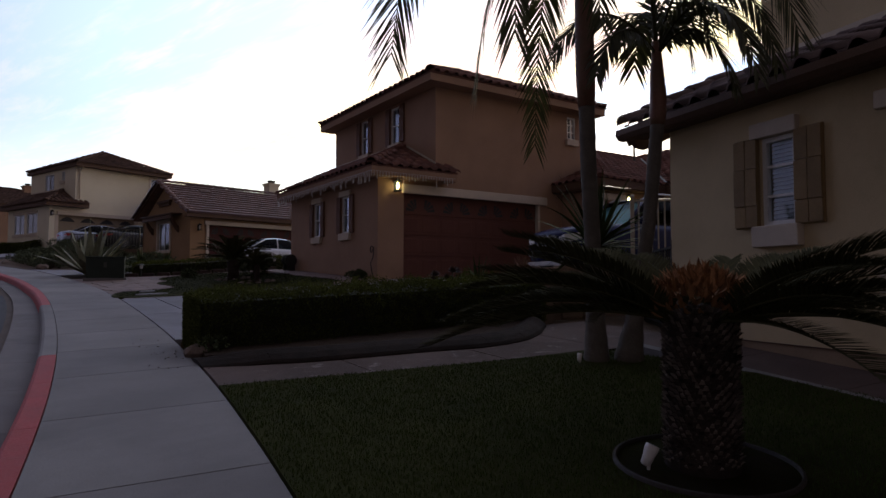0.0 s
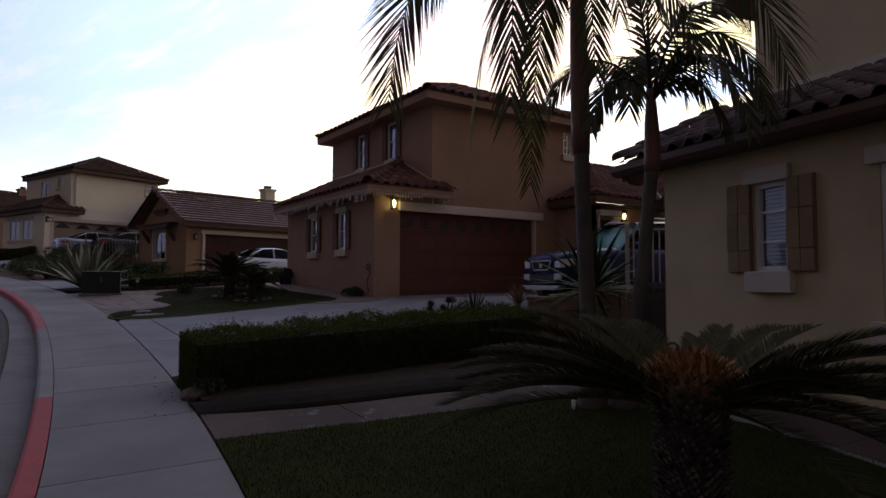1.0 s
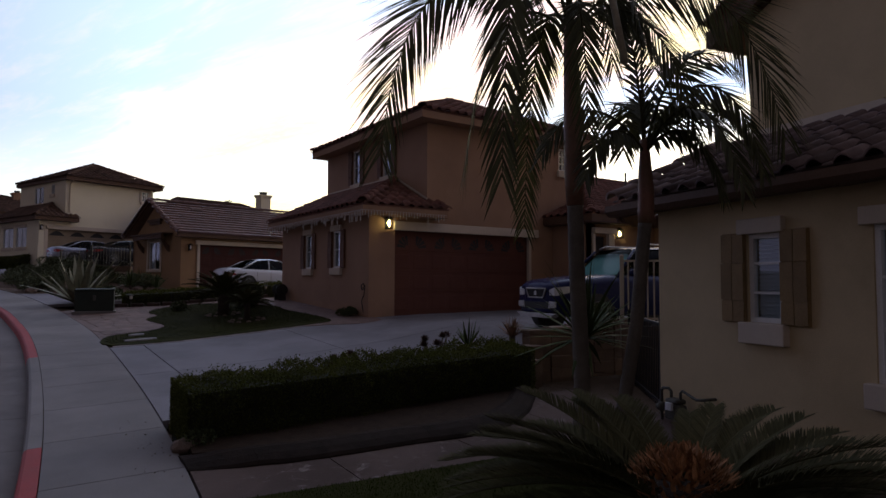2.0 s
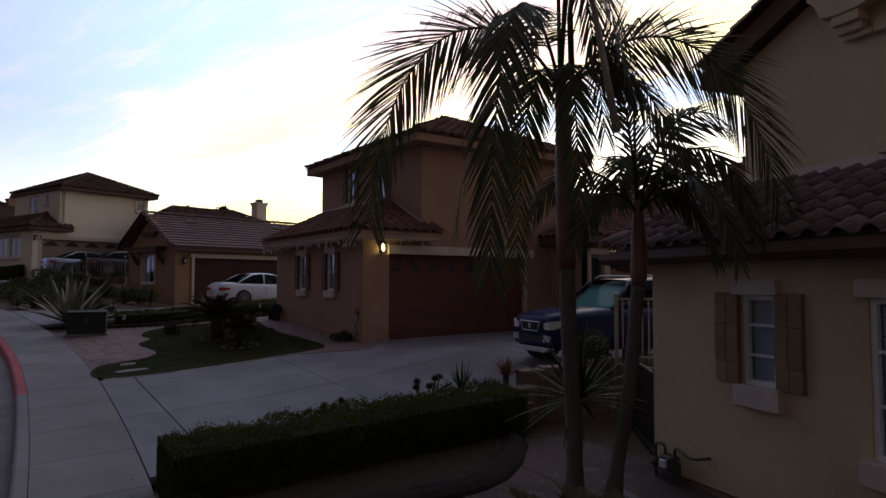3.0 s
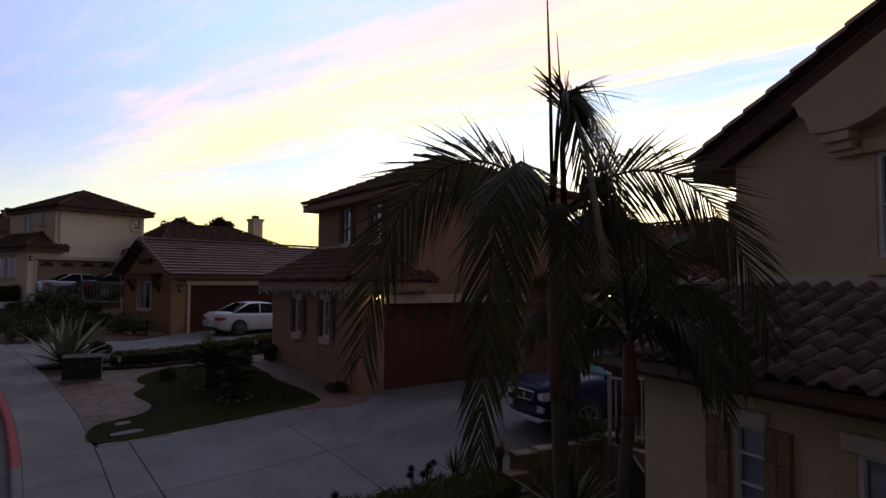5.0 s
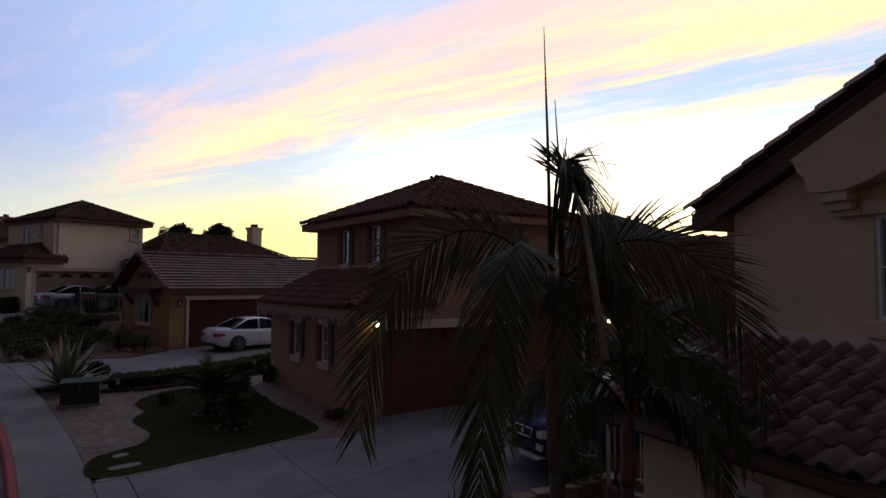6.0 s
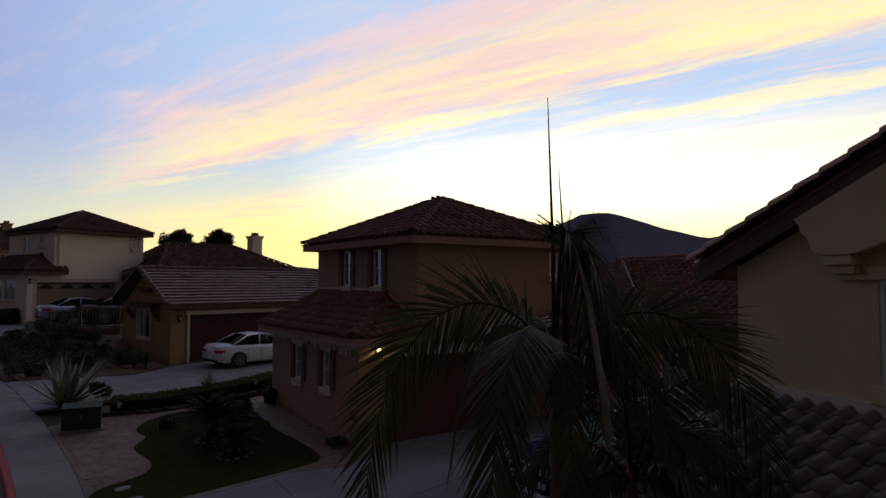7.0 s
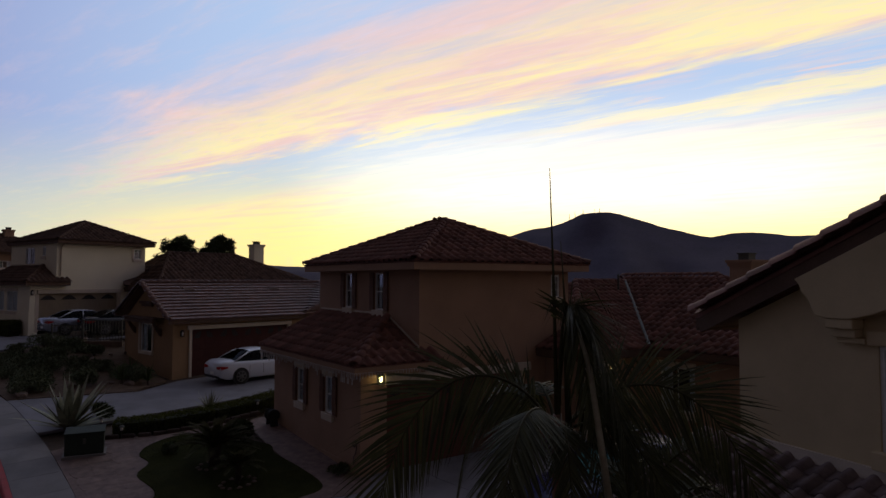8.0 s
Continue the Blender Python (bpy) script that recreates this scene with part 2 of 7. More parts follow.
SAGO_LEAF = material("sago_leaf", (0.084, 0.080, 0.040), (0.056, 0.055, 0.027), 0.75, scale=2.0, fine=20, bump=0.0, islands=0.3, spec=0.05)
SAGO_BARK = material("sago_bark", (0.24, 0.20, 0.175), (0.055, 0.043, 0.036), 0.95, scale=11.0, fine=60, bump=0.8, islands=0.85, spec=0.1)
SAGO_CORE = material("sago_core", (0.060, 0.045, 0.038), (0.036, 0.028, 0.024), 0.95, scale=11.0, fine=60, bump=0.8, spec=0.1)
SAGO_CONE = material("sago_cone", (0.36, 0.185, 0.085), (0.26, 0.13, 0.062), 0.9, scale=9.0, fine=60, bump=0.5, islands=0.35)
PALM_LEAF = material("palm_leaf", (0.068, 0.071, 0.042), (0.050, 0.053, 0.031), 0.55, leafy=0.12, scale=1.5, fine=15, bump=0.0, islands=0.4, spec=0.16)
PALM_STEM = material("palm_stem", (0.062, 0.058, 0.028), (0.045, 0.040, 0.02), 0.7, scale=5.0, fine=40, bump=0.2, spec=0.12)
PALM_STALK = material("palm_stalk", (0.36, 0.33, 0.23), (0.25, 0.22, 0.15), 0.4, scale=7.0, fine=40, bump=0.2, spec=0.4)
PALM_SHAFT = material("palm_crownshaft", (0.22, 0.10, 0.07), (0.15, 0.10, 0.06), 0.5, scale=4.0, fine=30, bump=0.25)
PALM_BARK = material("palm_bark", (0.135, 0.118, 0.098), (0.092, 0.080, 0.066), 0.9, scale=5.0, fine=55, bump=0.6, dirt=0.5)
AGAVE_LEAF = material("agave_leaf", (0.33, 0.33, 0.24), (0.21, 0.22, 0.16), 0.7, scale=4.0, fine=30, bump=0.1, per_piece=0.35, spec=0.1)
YUCCA_LEAF = material("yucca_leaf", (0.072, 0.100, 0.038), (0.050, 0.072, 0.027), 0.75, spec=0.1, scale=4.0, fine=30, bump=0.0, per_piece=0.3)
SHRUB_LEAF = material("shrub_leaf", (0.075, 0.092, 0.046), (0.052, 0.066, 0.033), 0.8, spec=0.08, scale=3.0, fine=20, bump=0.0, islands=0.45)
AEONIUM = material("aeonium", (0.09, 0.045, 0.04), (0.07, 0.05, 0.035), 0.5, scale=5.0, bump=0.0, islands=0.3)
DRY_GRASS = material("dry_stalks", (0.24, 0.15, 0.10), (0.18, 0.10, 0.07), 0.9, scale=5.0, bump=0.0, islands=0.3)
TREE_LEAF = material("tree_leaf", (0.05, 0.065, 0.028), (0.035, 0.05, 0.02), 0.7, scale=2.0, fine=8, bump=0.0, islands=0.4)
BARK = material("bark", (0.10, 0.075, 0.055), (0.07, 0.05, 0.04), 0.95, scale=5.0, bump=0.6)
BOX_GREEN = material("cabinet_green", (0.045, 0.056, 0.046), (0.036, 0.046, 0.038), 0.75, scale=2.0, fine=60, bump=0.15, dirt=0.35, spec=0.12)
IRON_BLACK = material("iron_black", (0.03, 0.03, 0.032), (0.022, 0.022, 0.024), 0.6, scale=8.0, bump=0.1, spec=0.15)
IRON_PALE = material("iron_pale", (0.42, 0.38, 0.34), (0.35, 0.32, 0.29), 0.6, scale=6.0, bump=0.1, dirt=0.25)
METER_GREY = material("meter_grey", (0.10, 0.10, 0.085), (0.075, 0.075, 0.065), 0.7, metal=0.1, scale=9.0, bump=0.15, dirt=0.3)
EDGING = material("edging_rubber", (0.045, 0.038, 0.035), (0.033, 0.029, 0.027), 0.8, scale=6.0, bump=0.3, dirt=0.3)
PLASTIC_WHITE = material("plastic_white", (0.78, 0.77, 0.74), (0.7, 0.69, 0.66), 0.45, scale=9.0, bump=0.05, dirt=0.15)
PAINT_BLUE = material("paint_blue", (0.018, 0.022, 0.080), (0.015, 0.019, 0.070), 0.26, metal=0.0, scale=2.0, bump=0.0, spec=0.12)
PAINT_WHITE = material("paint_white", (0.66, 0.69, 0.76), (0.64, 0.67, 0.74), 0.2, scale=2.0, bump=0.0, spec=0.6)
PAINT_SILVER = material("paint_silver", (0.34, 0.37, 0.45), (0.32, 0.35, 0.43), 0.25, metal=0.5, scale=2.0, bump=0.0, spec=0.6)
PAINT_BLACK = material("paint_black", (0.02, 0.02, 0.022), (0.018, 0.018, 0.02), 0.2, scale=2.0, bump=0.0, spec=0.6)
CHROME = material("chrome", (0.75, 0.75, 0.77), (0.7, 0.7, 0.72), 0.14, metal=1.0, bump=0.0)
TRIM_SILVER = material("trim_silver", (0.55, 0.55, 0.56), (0.48, 0.48, 0.49), 0.3, metal=0.15, bump=0.0, spec=0.5)
RUBBER = material("tyre_rubber", (0.025, 0.025, 0.025), (0.02, 0.02, 0.02), 0.85, bump=0.2)
RIM_GREY = material("rim_grey", (0.16, 0.16, 0.165), (0.12, 0.12, 0.125), 0.4, metal=0.3, bump=0.0)
PLASTIC_DARK = material("plastic_dark", (0.03, 0.03, 0.03), (0.025, 0.025, 0.025), 0.6, bump=0.1)
LENS = material("lamp_lens", (0.78, 0.79, 0.80), (0.55, 0.56, 0.57), 0.15, metal=0.0, bump=0.0, spec=0.6)
TAIL_RED = material("tail_red", (0.42, 0.02, 0.02), (0.36, 0.02, 0.02), 0.2, bump=0.0, spec=0.6)
SHADE_TEAL = material("sunshade_teal", (0.11, 0.31, 0.31), (0.09, 0.26, 0.27), 0.4, scale=3.0, bump=0.1)
ICICLE = material("icicle_wire", (0.62, 0.58, 0.54), (0.5, 0.47, 0.44), 0.5, bump=0.0)
BULB = glow_material("lamp_bulb", (1.0, 0.86, 0.36), 9.0)
BED_SOIL = material("bed_soil", (0.15, 0.105, 0.075), (0.10, 0.07, 0.05), 1.0, scale=3.0, fine=50, bump=0.9, dirt=0.3, spec=0.1)
BED_LEAF = material("bed_leaf", (0.12, 0.135, 0.080), (0.075, 0.09, 0.05), 0.8, spec=0.1, scale=1.2, fine=20, bump=0.0, islands=0.45)
DOOR_MAROON = material("door_maroon", (0.085, 0.032, 0.028), (0.07, 0.026, 0.023), 0.7, scale=1.4, fine=50, bump=0.12, dirt=0.15, spec=0.15)
MULCH = material("mulch", (0.055, 0.038, 0.028), (0.036, 0.026, 0.02), 1.0, scale=8.0, fine=90, bump=1.0, spec=0.1)
ROCK = material("garden_rock", (0.19, 0.14, 0.115), (0.13, 0.10, 0.085), 0.95, scale=6.0, fine=60, bump=0.8, per_piece=0.25)


# ---- mesh helpers ----
class Mesh:
    """Collects corners and faces for one mesh."""

    def __init__(self):
        self.v, self.f = [], []

    def add(self, v, f):
        o = len(self.v)
        self.v.extend(tuple(map(float, p)) for p in v)
        self.f.extend(tuple(int(i) + o for i in q) for q in f)
        return self

    def box(self, x0, x1, y0, y1, z0, z1, m=None):
        v = [Vector((x, y, z)) for z in (z0, z1) for y in (y0, y1) for x in (x0, x1)]
        if m is not None:
            v = [m @ p for p in v]
        return self.add(v, [(0, 2, 3, 1), (4, 5, 7, 6), (0, 1, 5, 4), (2, 6, 7, 3), (0, 4, 6, 2), (1, 3, 7, 5)])

    def prism(self, poly, z0, z1, axis="z", m=None):
        """A flat outline pushed from z0 to z1 along an axis; the outline runs in the two other axes."""
        n = len(poly)
        put = {"z": lambda a, b, c: (a, b, c), "y": lambda a, b, c: (a, c, b), "x": lambda a, b, c: (c, a, b)}[axis]
        v = [Vector(put(a, b, z0)) for a, b in poly] + [Vector(put(a, b, z1)) for a, b in poly]
        if m is not None:
            v = [m @ p for p in v]
        return self.add(v, [tuple(reversed(range(n))), tuple(range(n, 2 * n))] + [(i, (i + 1) % n, n + (i + 1) % n, n + i) for i in range(n)])

    def tube(self, pts, radii, n=10, close=True):
        """A round rod through points, with a radius at each."""
        pts = [Vector(p) for p in pts]
        if not isinstance(radii, (list, tuple)):
            radii = [radii] * len(pts)
        v, f = [], []
        side = None
        for i, p in enumerate(pts):
            d = (pts[min(i + 1, len(pts) - 1)] - pts[max(i - 1, 0)]).normalized()
            if side is None or abs(side.dot(d)) > 0.95:
                side = d.orthogonal().normalized()
            side = (side - d * side.dot(d)).normalized()
            other = d.cross(side)
            for j in range(n):
                a = 2 * math.pi * j / n
                v.append(p + (side * math.cos(a) + other * math.sin(a)) * radii[i])
        for i in range(len(pts) - 1):
            for j in range(n):
                f.append((i * n + j, i * n + (j + 1) % n, (i + 1) * n + (j + 1) % n, (i + 1) * n + j))
        if close:
            f += [tuple(reversed(range(n))), tuple(range((len(pts) - 1) * n, len(pts) * n))]
        return self.add(v, f)

    def slab(self, poly, thick):
        """A flat 3D outline with thickness under it."""
        poly = [Vector(p) for p in poly]
        nrm = (poly[1] - poly[0]).cross(poly[2] - poly[0]).normalized()
        n = len(poly)
        v = poly + [p - nrm * thick for p in poly]
        return self.add(v, [tuple(range(n)), tuple(reversed(range(n, 2 * n)))] + [((i + 1) % n, i, n + i, n + (i + 1) % n) for i in range(n)])

    def data(self, name, mat, smooth=False, weld=False):
        me = bpy.data.meshes.new(name)
        me.from_pydata(self.v, [], self.f)
        if weld:
            bm = bmesh.new()
            bm.from_mesh(me)
            bmesh.ops.remove_doubles(bm, verts=bm.verts, dist=0.0005)
            bmesh.ops.recalc_face_normals(bm, faces=bm.faces)
            bm.to_mesh(me)
            bm.free()
        me.materials.append(mat)
        if smooth:
            me.polygons.foreach_set("use_smooth", [True] * len(me.polygons))
        me.update()
        return me


def many(v, f, mats):
    """Copies of a small template mesh by a list of 4x4 matrices, as one Mesh (fast)."""
    v = np.c_[np.array(v, float), np.ones(len(v))]
    out = Mesh()
    allv = np.einsum("kij,nj->kni", np.array(mats, float), v)[:, :, :3].reshape(-1, 3)
    out.v = allv.tolist()
    for k in range(len(mats)):
        o = k * len(v)
        out.f.extend(tuple(i + o for i in q) for q in f)
    return out


WELDED = {"wall", "body", "glasshouse", "roof_panel", "window", "valance"}


def part(name, mesh, mat, parent=None, label="", smooth=False, bevel=0.0, m=None):
    """Links a Mesh (or mesh data) as one object under a thing or a part."""
    data = mesh.data(name, mat, smooth, name in WELDED) if isinstance(mesh, Mesh) else mesh
    ob = new(name, data)
    if parent is not None:
        ob.parent = parent
    if m is not None:
        ob.matrix_basis = m
    if bevel:
        b = ob.modifiers.new("edge", "BEVEL")
        b.width, b.segments, b.limit_method, b.angle_limit = bevel, 2, "ANGLE", radians(50)
    if label:
        ob["label"] = label
    return ob


def thing(name, label, category, m=None, group="", kind=""):
    ob = new(name)
    ob.empty_display_size = 0.3
    if m is not None:
        ob.matrix_basis = m
    return tagged(ob, label, category, group, kind)


def step(v, a, b):
    v = min(max((v - a) / (b - a), 0), 1)
    return v * v * (3 - 2 * v)


def g(x, y):
    """Height of the sloping ground."""
    ex = x if x < 9 else 9 + 0.3 * (x - 9)
    ex = max(ex, -3)
    ey = min(max(y, -30), 75)
    z = 0.27 + 0.04 * ex + 0.056 * ey
    z += 0.50 * step(y, 33, 42) * step(x, 0.0, 2.5)
    z -= 0.26 * step(x, 3, 6.5) * step(y, 24.5, 28) * (1 - step(y, 33, 37))
    z += 0.25 * step(x, 6, 9) * step(y, 7.0, 9.0) * (1 - step(y, 10.5, 14))
    return z + 0.14 * step(x, 3, 7) * step(y, 7.5, 11) * (1 - step(y, 20, 27))


def inside_poly(u, v, poly):
    hit = False
    for (x0, y0), (x1, y1) in zip(poly, poly[1:] + poly[:1]):
        if (y0 > v) != (y1 > v) and u < (x1 - x0) * (v - y0) / (y1 - y0) + x0:
            hit = not hit
    return hit


def edge_right(y):
    """The pavement's edge on the garden side."""
    return float(np.interp(y, EDGE_Y, EDGE_R))


EDGE_KNOTS = [(-12, -2.2), (-6, -0.75), (0, 0.66), (2.9, 1.14), (5.5, 1.44), (8.3, 1.64), (11, 1.74), (14.2, 1.80), (17.6, 1.75), (22.5, 1.42), (28.5, 0.69), (36, -0.8), (46, -3.6), (60, -9.0)]
EDGE_Y = np.linspace(-12, 60, 145)
EDGE_R = np.interp(EDGE_Y, [a for a, b in EDGE_KNOTS], [b for a, b in EDGE_KNOTS])
for _ in range(6):
    EDGE_R[1:-1] = (EDGE_R[:-2] + 2 * EDGE_R[1:-1] + EDGE_R[2:]) / 4

# ---- the setting: ground, road, kerb, pavement, drive ----
def far_drop(x, y):
    """The estate stands on a rise: past it the land falls away to a plain."""
    r = math.hypot(x - 8, y - 22)
    return g(x, y) - 0.16 - 42 * step(r, 75, 420)


def build_ground():
    rings = [0, 4, 8, 12, 16, 20, 25, 30, 36, 44, 54, 66, 80, 100, 130, 170, 230, 320, 430, 700, 1200, 2200, 3200, 4300]
    n, v, f = 72, [], []
    for r in rings:
        for j in range(n):
            a = 2 * math.pi * j / n
            x, y = 8 + r * math.cos(a), 22 + r * math.sin(a)
            v.append((x, y, far_drop(x, y)))
    for i in range(len(rings) - 1):
        for j in range(n):
            f.append((i * n + j, (i + 1) * n + j, (i + 1) * n + (j + 1) % n, i * n + (j + 1) % n))
    tagged(part("ground", Mesh().add(v, f), SOIL, smooth=True), "dark bare garden soil on a gentle slope", "ground", kind="structure")


def beside(y, off, dz):
    """A point at a distance from the pavement's garden edge, square to it."""
    slope = (edge_right(y + 0.6) - edge_right(y - 0.6)) / 1.2
    k = 1 / math.hypot(1, slope)
    px, py = edge_right(y) + off * k, y - off * slope * k
    return (px, py, g(px, py) + dz)


def strip(y0, y1, off0, off1, z0, z1, thick, steps=6):
    """A piece along the kerb line between two offsets from the garden edge."""
    out = Mesh()
    ys = [y0 + (y1 - y0) * i / steps for i in range(steps + 1)]
    v = []
    for y in ys:
        for off, dz in ((off0, z0), (off1, z1)):
            v.append(beside(y, off, dz))
    n = len(v)
    v += [(x, y, z - thick) for x, y, z in v]
    f = []
    for i in range(steps):
        a, b, c, d = 2 * i, 2 * i + 1, 2 * i + 3, 2 * i + 2
        f += [(a, b, c, d), (n + d, n + c, n + b, n + a), (b, a, n + a, n + b) if i == 0 else None, (a, d, n + d, n + a), (c, b, n + b, n + c)]
    e = 2 * steps
    f.append((e, e + 1, n + e + 1, n + e))
    return out.add(v, [q for q in f if q])


def kerb_piece(y0, y1, steps=4):
    """A kerb stone with a rounded top edge."""
    prof = [(-1.205, -0.16), (-1.205, 0.004), (-1.335, 0.004), (-1.362, -0.012), (-1.375, -0.04), (-1.39, -0.16)]
    out, v, k = Mesh(), [], len(prof)
    for i in range(steps + 1):
        y = y0 + (y1 - y0) * i / steps
        for off, dz in prof:
            v.append(beside(y, off, dz))
    f = [tuple(range(k)), tuple(reversed(range(steps * k, steps * k + k)))]
    for i in range(steps):
        for j in range(k):
            f.append((i * k + (j + 1) % k, i * k + j, (i + 1) * k + j, (i + 1) * k + (j + 1) % k))
    return out.add(v, f)


def build_street():
    road = Mesh()
    v, f = [], []
    for i, y in enumerate(np.linspace(-12, 60, 73)):
        for off, dz in ((-1.37, -0.17), (-1.74, -0.165), (-3.5, -0.10), (-6.0, -0.06), (-8.5, -0.10)):
            v.append(beside(y, off, dz))
        if i:
            f += [(5 * i - 5 + j, 5 * i - 4 + j, 5 * i + 1 + j, 5 * i + j) for j in range(4)]
    f = [tuple(reversed(q)) for q in f]
    tagged(part("road", road.add(v, f), ASPHALT, smooth=True), "dark grey asphalt road curving uphill", "road", kind="structure")
    gutter = thing("gutter", "stained concrete gutter strip along the kerb", "gutter", kind="structure")
    kerb = thing("kerb", "concrete kerb with worn red paint on two stretches", "kerb", kind="structure")
    walkway = thing("pavement", "light grey concrete pavement slabs with tooled joints", "pavement", kind="structure")
    part("joint_bed", strip(-12, 60, 0.0, -1.20, -0.035, -0.035, 0.12, 60), SOIL, walkway)
    y = -8.55
    while y < 50:
        part("slab", strip(y + 0.006, y + 1.494, -0.004, -1.196, 0.0, 0.0, 0.1), CONCRETE, walkway)
        part("gutter_section", strip(y + 0.4 + 0.004, y + 1.9 - 0.004, -1.378, -1.77, -0.15, -0.125, 0.08), GUTTER_MAT, gutter)
        red = y + 1.2 < 8.1 or 14.3 < y + 0.6 < 31
        part("kerb_stone", kerb_piece(y - 0.15 + 0.003, y + 1.35 - 0.003), KERB_RED if red else CONCRETE, kerb)
        y += 1.5


def patch(outline, dz, thick=0.1):
    """A flat sheet laid on the slope, with an edge."""
    pts = [(x, y, g(x, y) + dz) for x, y in outline]
    n = len(pts)
    v = pts + [(x, y, z - thick) for x, y, z in pts]
    return Mesh().add(v, [tuple(range(n)), tuple(reversed(range(n, 2 * n)))] + [((i + 1) % n, i, n + i, n + (i + 1) % n) for i in range(n)])


def rounded(pts, n=5):
    """A closed smooth line through points."""
    out = []
    for i in range(len(pts)):
        p0, p1, p2, p3 = (Vector(pts[(i + k) % len(pts)]) for k in (-1, 0, 1, 2))
        for j in range(n):
            t = j / n
            q = 0.5 * ((2 * p1) + (p2 - p0) * t + (2 * p0 - 5 * p1 + 4 * p2 - p3) * t * t + (3 * p1 - p0 - 3 * p2 + p3) * t ** 3)
            out.append((q.x, q.y))
    return out


def grid_patch(x0, x1, y0, y1, dz, thick, nx=4, ny=4):
    """A slab with straight sides that follows the slope."""
    v, f = [], []
    for j in range(ny + 1):
        for i in range(nx + 1):
            x, y = x0(j / ny) + (x1(j / ny) - x0(j / ny)) * i / nx, y0 + (y1 - y0) * j / ny
            v.append((x, y, g(x, y) + dz))
    n = len(v)
    v += [(a, b, c - thick) for a, b, c in v]
    for j in range(ny):
        for i in range(nx):
            a = j * (nx + 1) + i
            f.append((a, a + 1, a + nx + 2, a + nx + 1))
    ring = list(range(nx + 1)) + [(j + 1) * (nx + 1) + nx for j in range(ny)] + [ny * (nx + 1) + i for i in range(nx - 1, -1, -1)] + [j * (nx + 1) for j in range(ny - 1, 0, -1)]
    f += [(ring[(i + 1) % len(ring)], ring[i], n + ring[i], n + ring[(i + 1) % len(ring)]) for i in range(len(ring))]
    return Mesh().add(v, f)


def build_drive():
    drive = thing("driveway", "pale brushed concrete driveway with saw-cut joints", "driveway", kind="structure")
    part("joint_bed", grid_patch(lambda s: 1.70, lambda s: 14.5, 8.15, 14.5, -0.03, 0.1, 10, 6), SOIL, drive)
    cuts = [2.42, 5.38, 9.4, 14.4]
    rows = [(8.2, 11.15), (11.17, 14.18)]
    for y0, y1 in rows:
        part("slab", grid_patch(lambda s: edge_right(y0 + (y1 - y0) * s) + 0.016, lambda s: 2.405, y0, y1, 0.002, 0.1), DRIVE, drive)
        for a, b in zip(cuts, cuts[1:]):
            part("slab", grid_patch(lambda s: a + 0.008, lambda s: b - 0.008, y0, y1, 0.002, 0.1), DRIVE, drive)
    for a, b in zip(cuts[1:], cuts[2:]):
        part("slab", grid_patch(lambda s: a + 0.008, lambda s: b - 0.008, 14.2, 14.6, 0.002, 0.1, 4, 1), DRIVE, drive)
    # stamped border along the lawn
    for i in range(12):
        a = 1.86 + i * 0.45
        part("border_stone", grid_patch(lambda s: a + 0.004, lambda s: a + 0.446, 14.19, 14.37, 0.006, 0.08, 1, 1), BORDER, drive)
    side = thing("side_path", "pinkish stamped stone path beside the brown stucco wall", "path", kind="structure")
    part("slab", patch(rounded([(5.9, 14.2), (6.6, 13.9), (7.2, 13.72), (7.75, 13.95), (7.95, 14.5), (7.9, 17.0), (7.85, 19.5), (7.8, 21.2), (7.2, 21.3), (6.9, 20.2), (6.75, 18.6), (6.7, 16.8), (6.65, 15.2), (6.4, 14.5)], 4), 0.012), PAVER, side)
    part("slab", patch([(4.0, 20.6), (7.0, 20.6), (7.1, 21.55), (5.4, 21.47), (4.3, 21.62)], 0.005), PAVER, side)
    second = thing("driveway", "concrete driveway in front of the ochre house", "driveway", kind="structure")
    part("slab", patch([(edge_right(y) + 0.012, y) for y in (29.6, 28.3, 27.0, 25.6, 24.2)] + [(4.0, 24.4), (12.5, 26.3), (13.4, 32.0), (6.9, 30.6), (5.0, 29.0)], 0.01), DRIVE, second)
    third = thing("driveway", "concrete driveway in front of the cream house", "driveway", kind="structure")
    part("slab", patch([(-3.2, 41.0), (3.0, 41.1), (6.5, 40.6), (12.0, 41.2), (12.0, 50.0), (0.5, 49.0), (-5.5, 50.0)], 0.01), DRIVE, third)


def stone_field(owner, mat, x0, x1, y0, y1, size, inside, dz, seed, name="stone"):
    """Irregular flagstones: a jittered grid of many-cornered slabs with gaps."""
    rnd = random.Random(seed)
    nx, ny = int((x1 - x0) / size), int((y1 - y0) / size)
    px = {(i, j): (x0 + i * size + rnd.uniform(-0.24, 0.24) * size, y0 + j * size + rnd.uniform(-0.24, 0.24) * size) for i in range(nx + 1) for j in range(ny + 1)}
    for i in range(nx):
        for j in range(ny):
            quad = [px[i, j], px[i + 1, j], px[i + 1, j + 1], px[i, j + 1]]
            c = (sum(p[0] for p in quad) / 4, sum(p[1] for p in quad) / 4)
            if not inside(*c):
                continue
            ring = []
            for a, b in zip(quad, quad[1:] + quad[:1]):
                for s in (0.12, 0.5, 0.88):
                    ex, ey = a[0] + (b[0] - a[0]) * s, a[1] + (b[1] - a[1]) * s
                    q = 0.990 + (rnd.uniform(-0.008, 0.004) if s == 0.5 else 0)
                    ring.append((c[0] + (ex - c[0]) * q, c[1] + (ey - c[1]) * q))
            part(name, patch(ring, dz + rnd.uniform(-0.002, 0.002), 0.06), mat, owner)


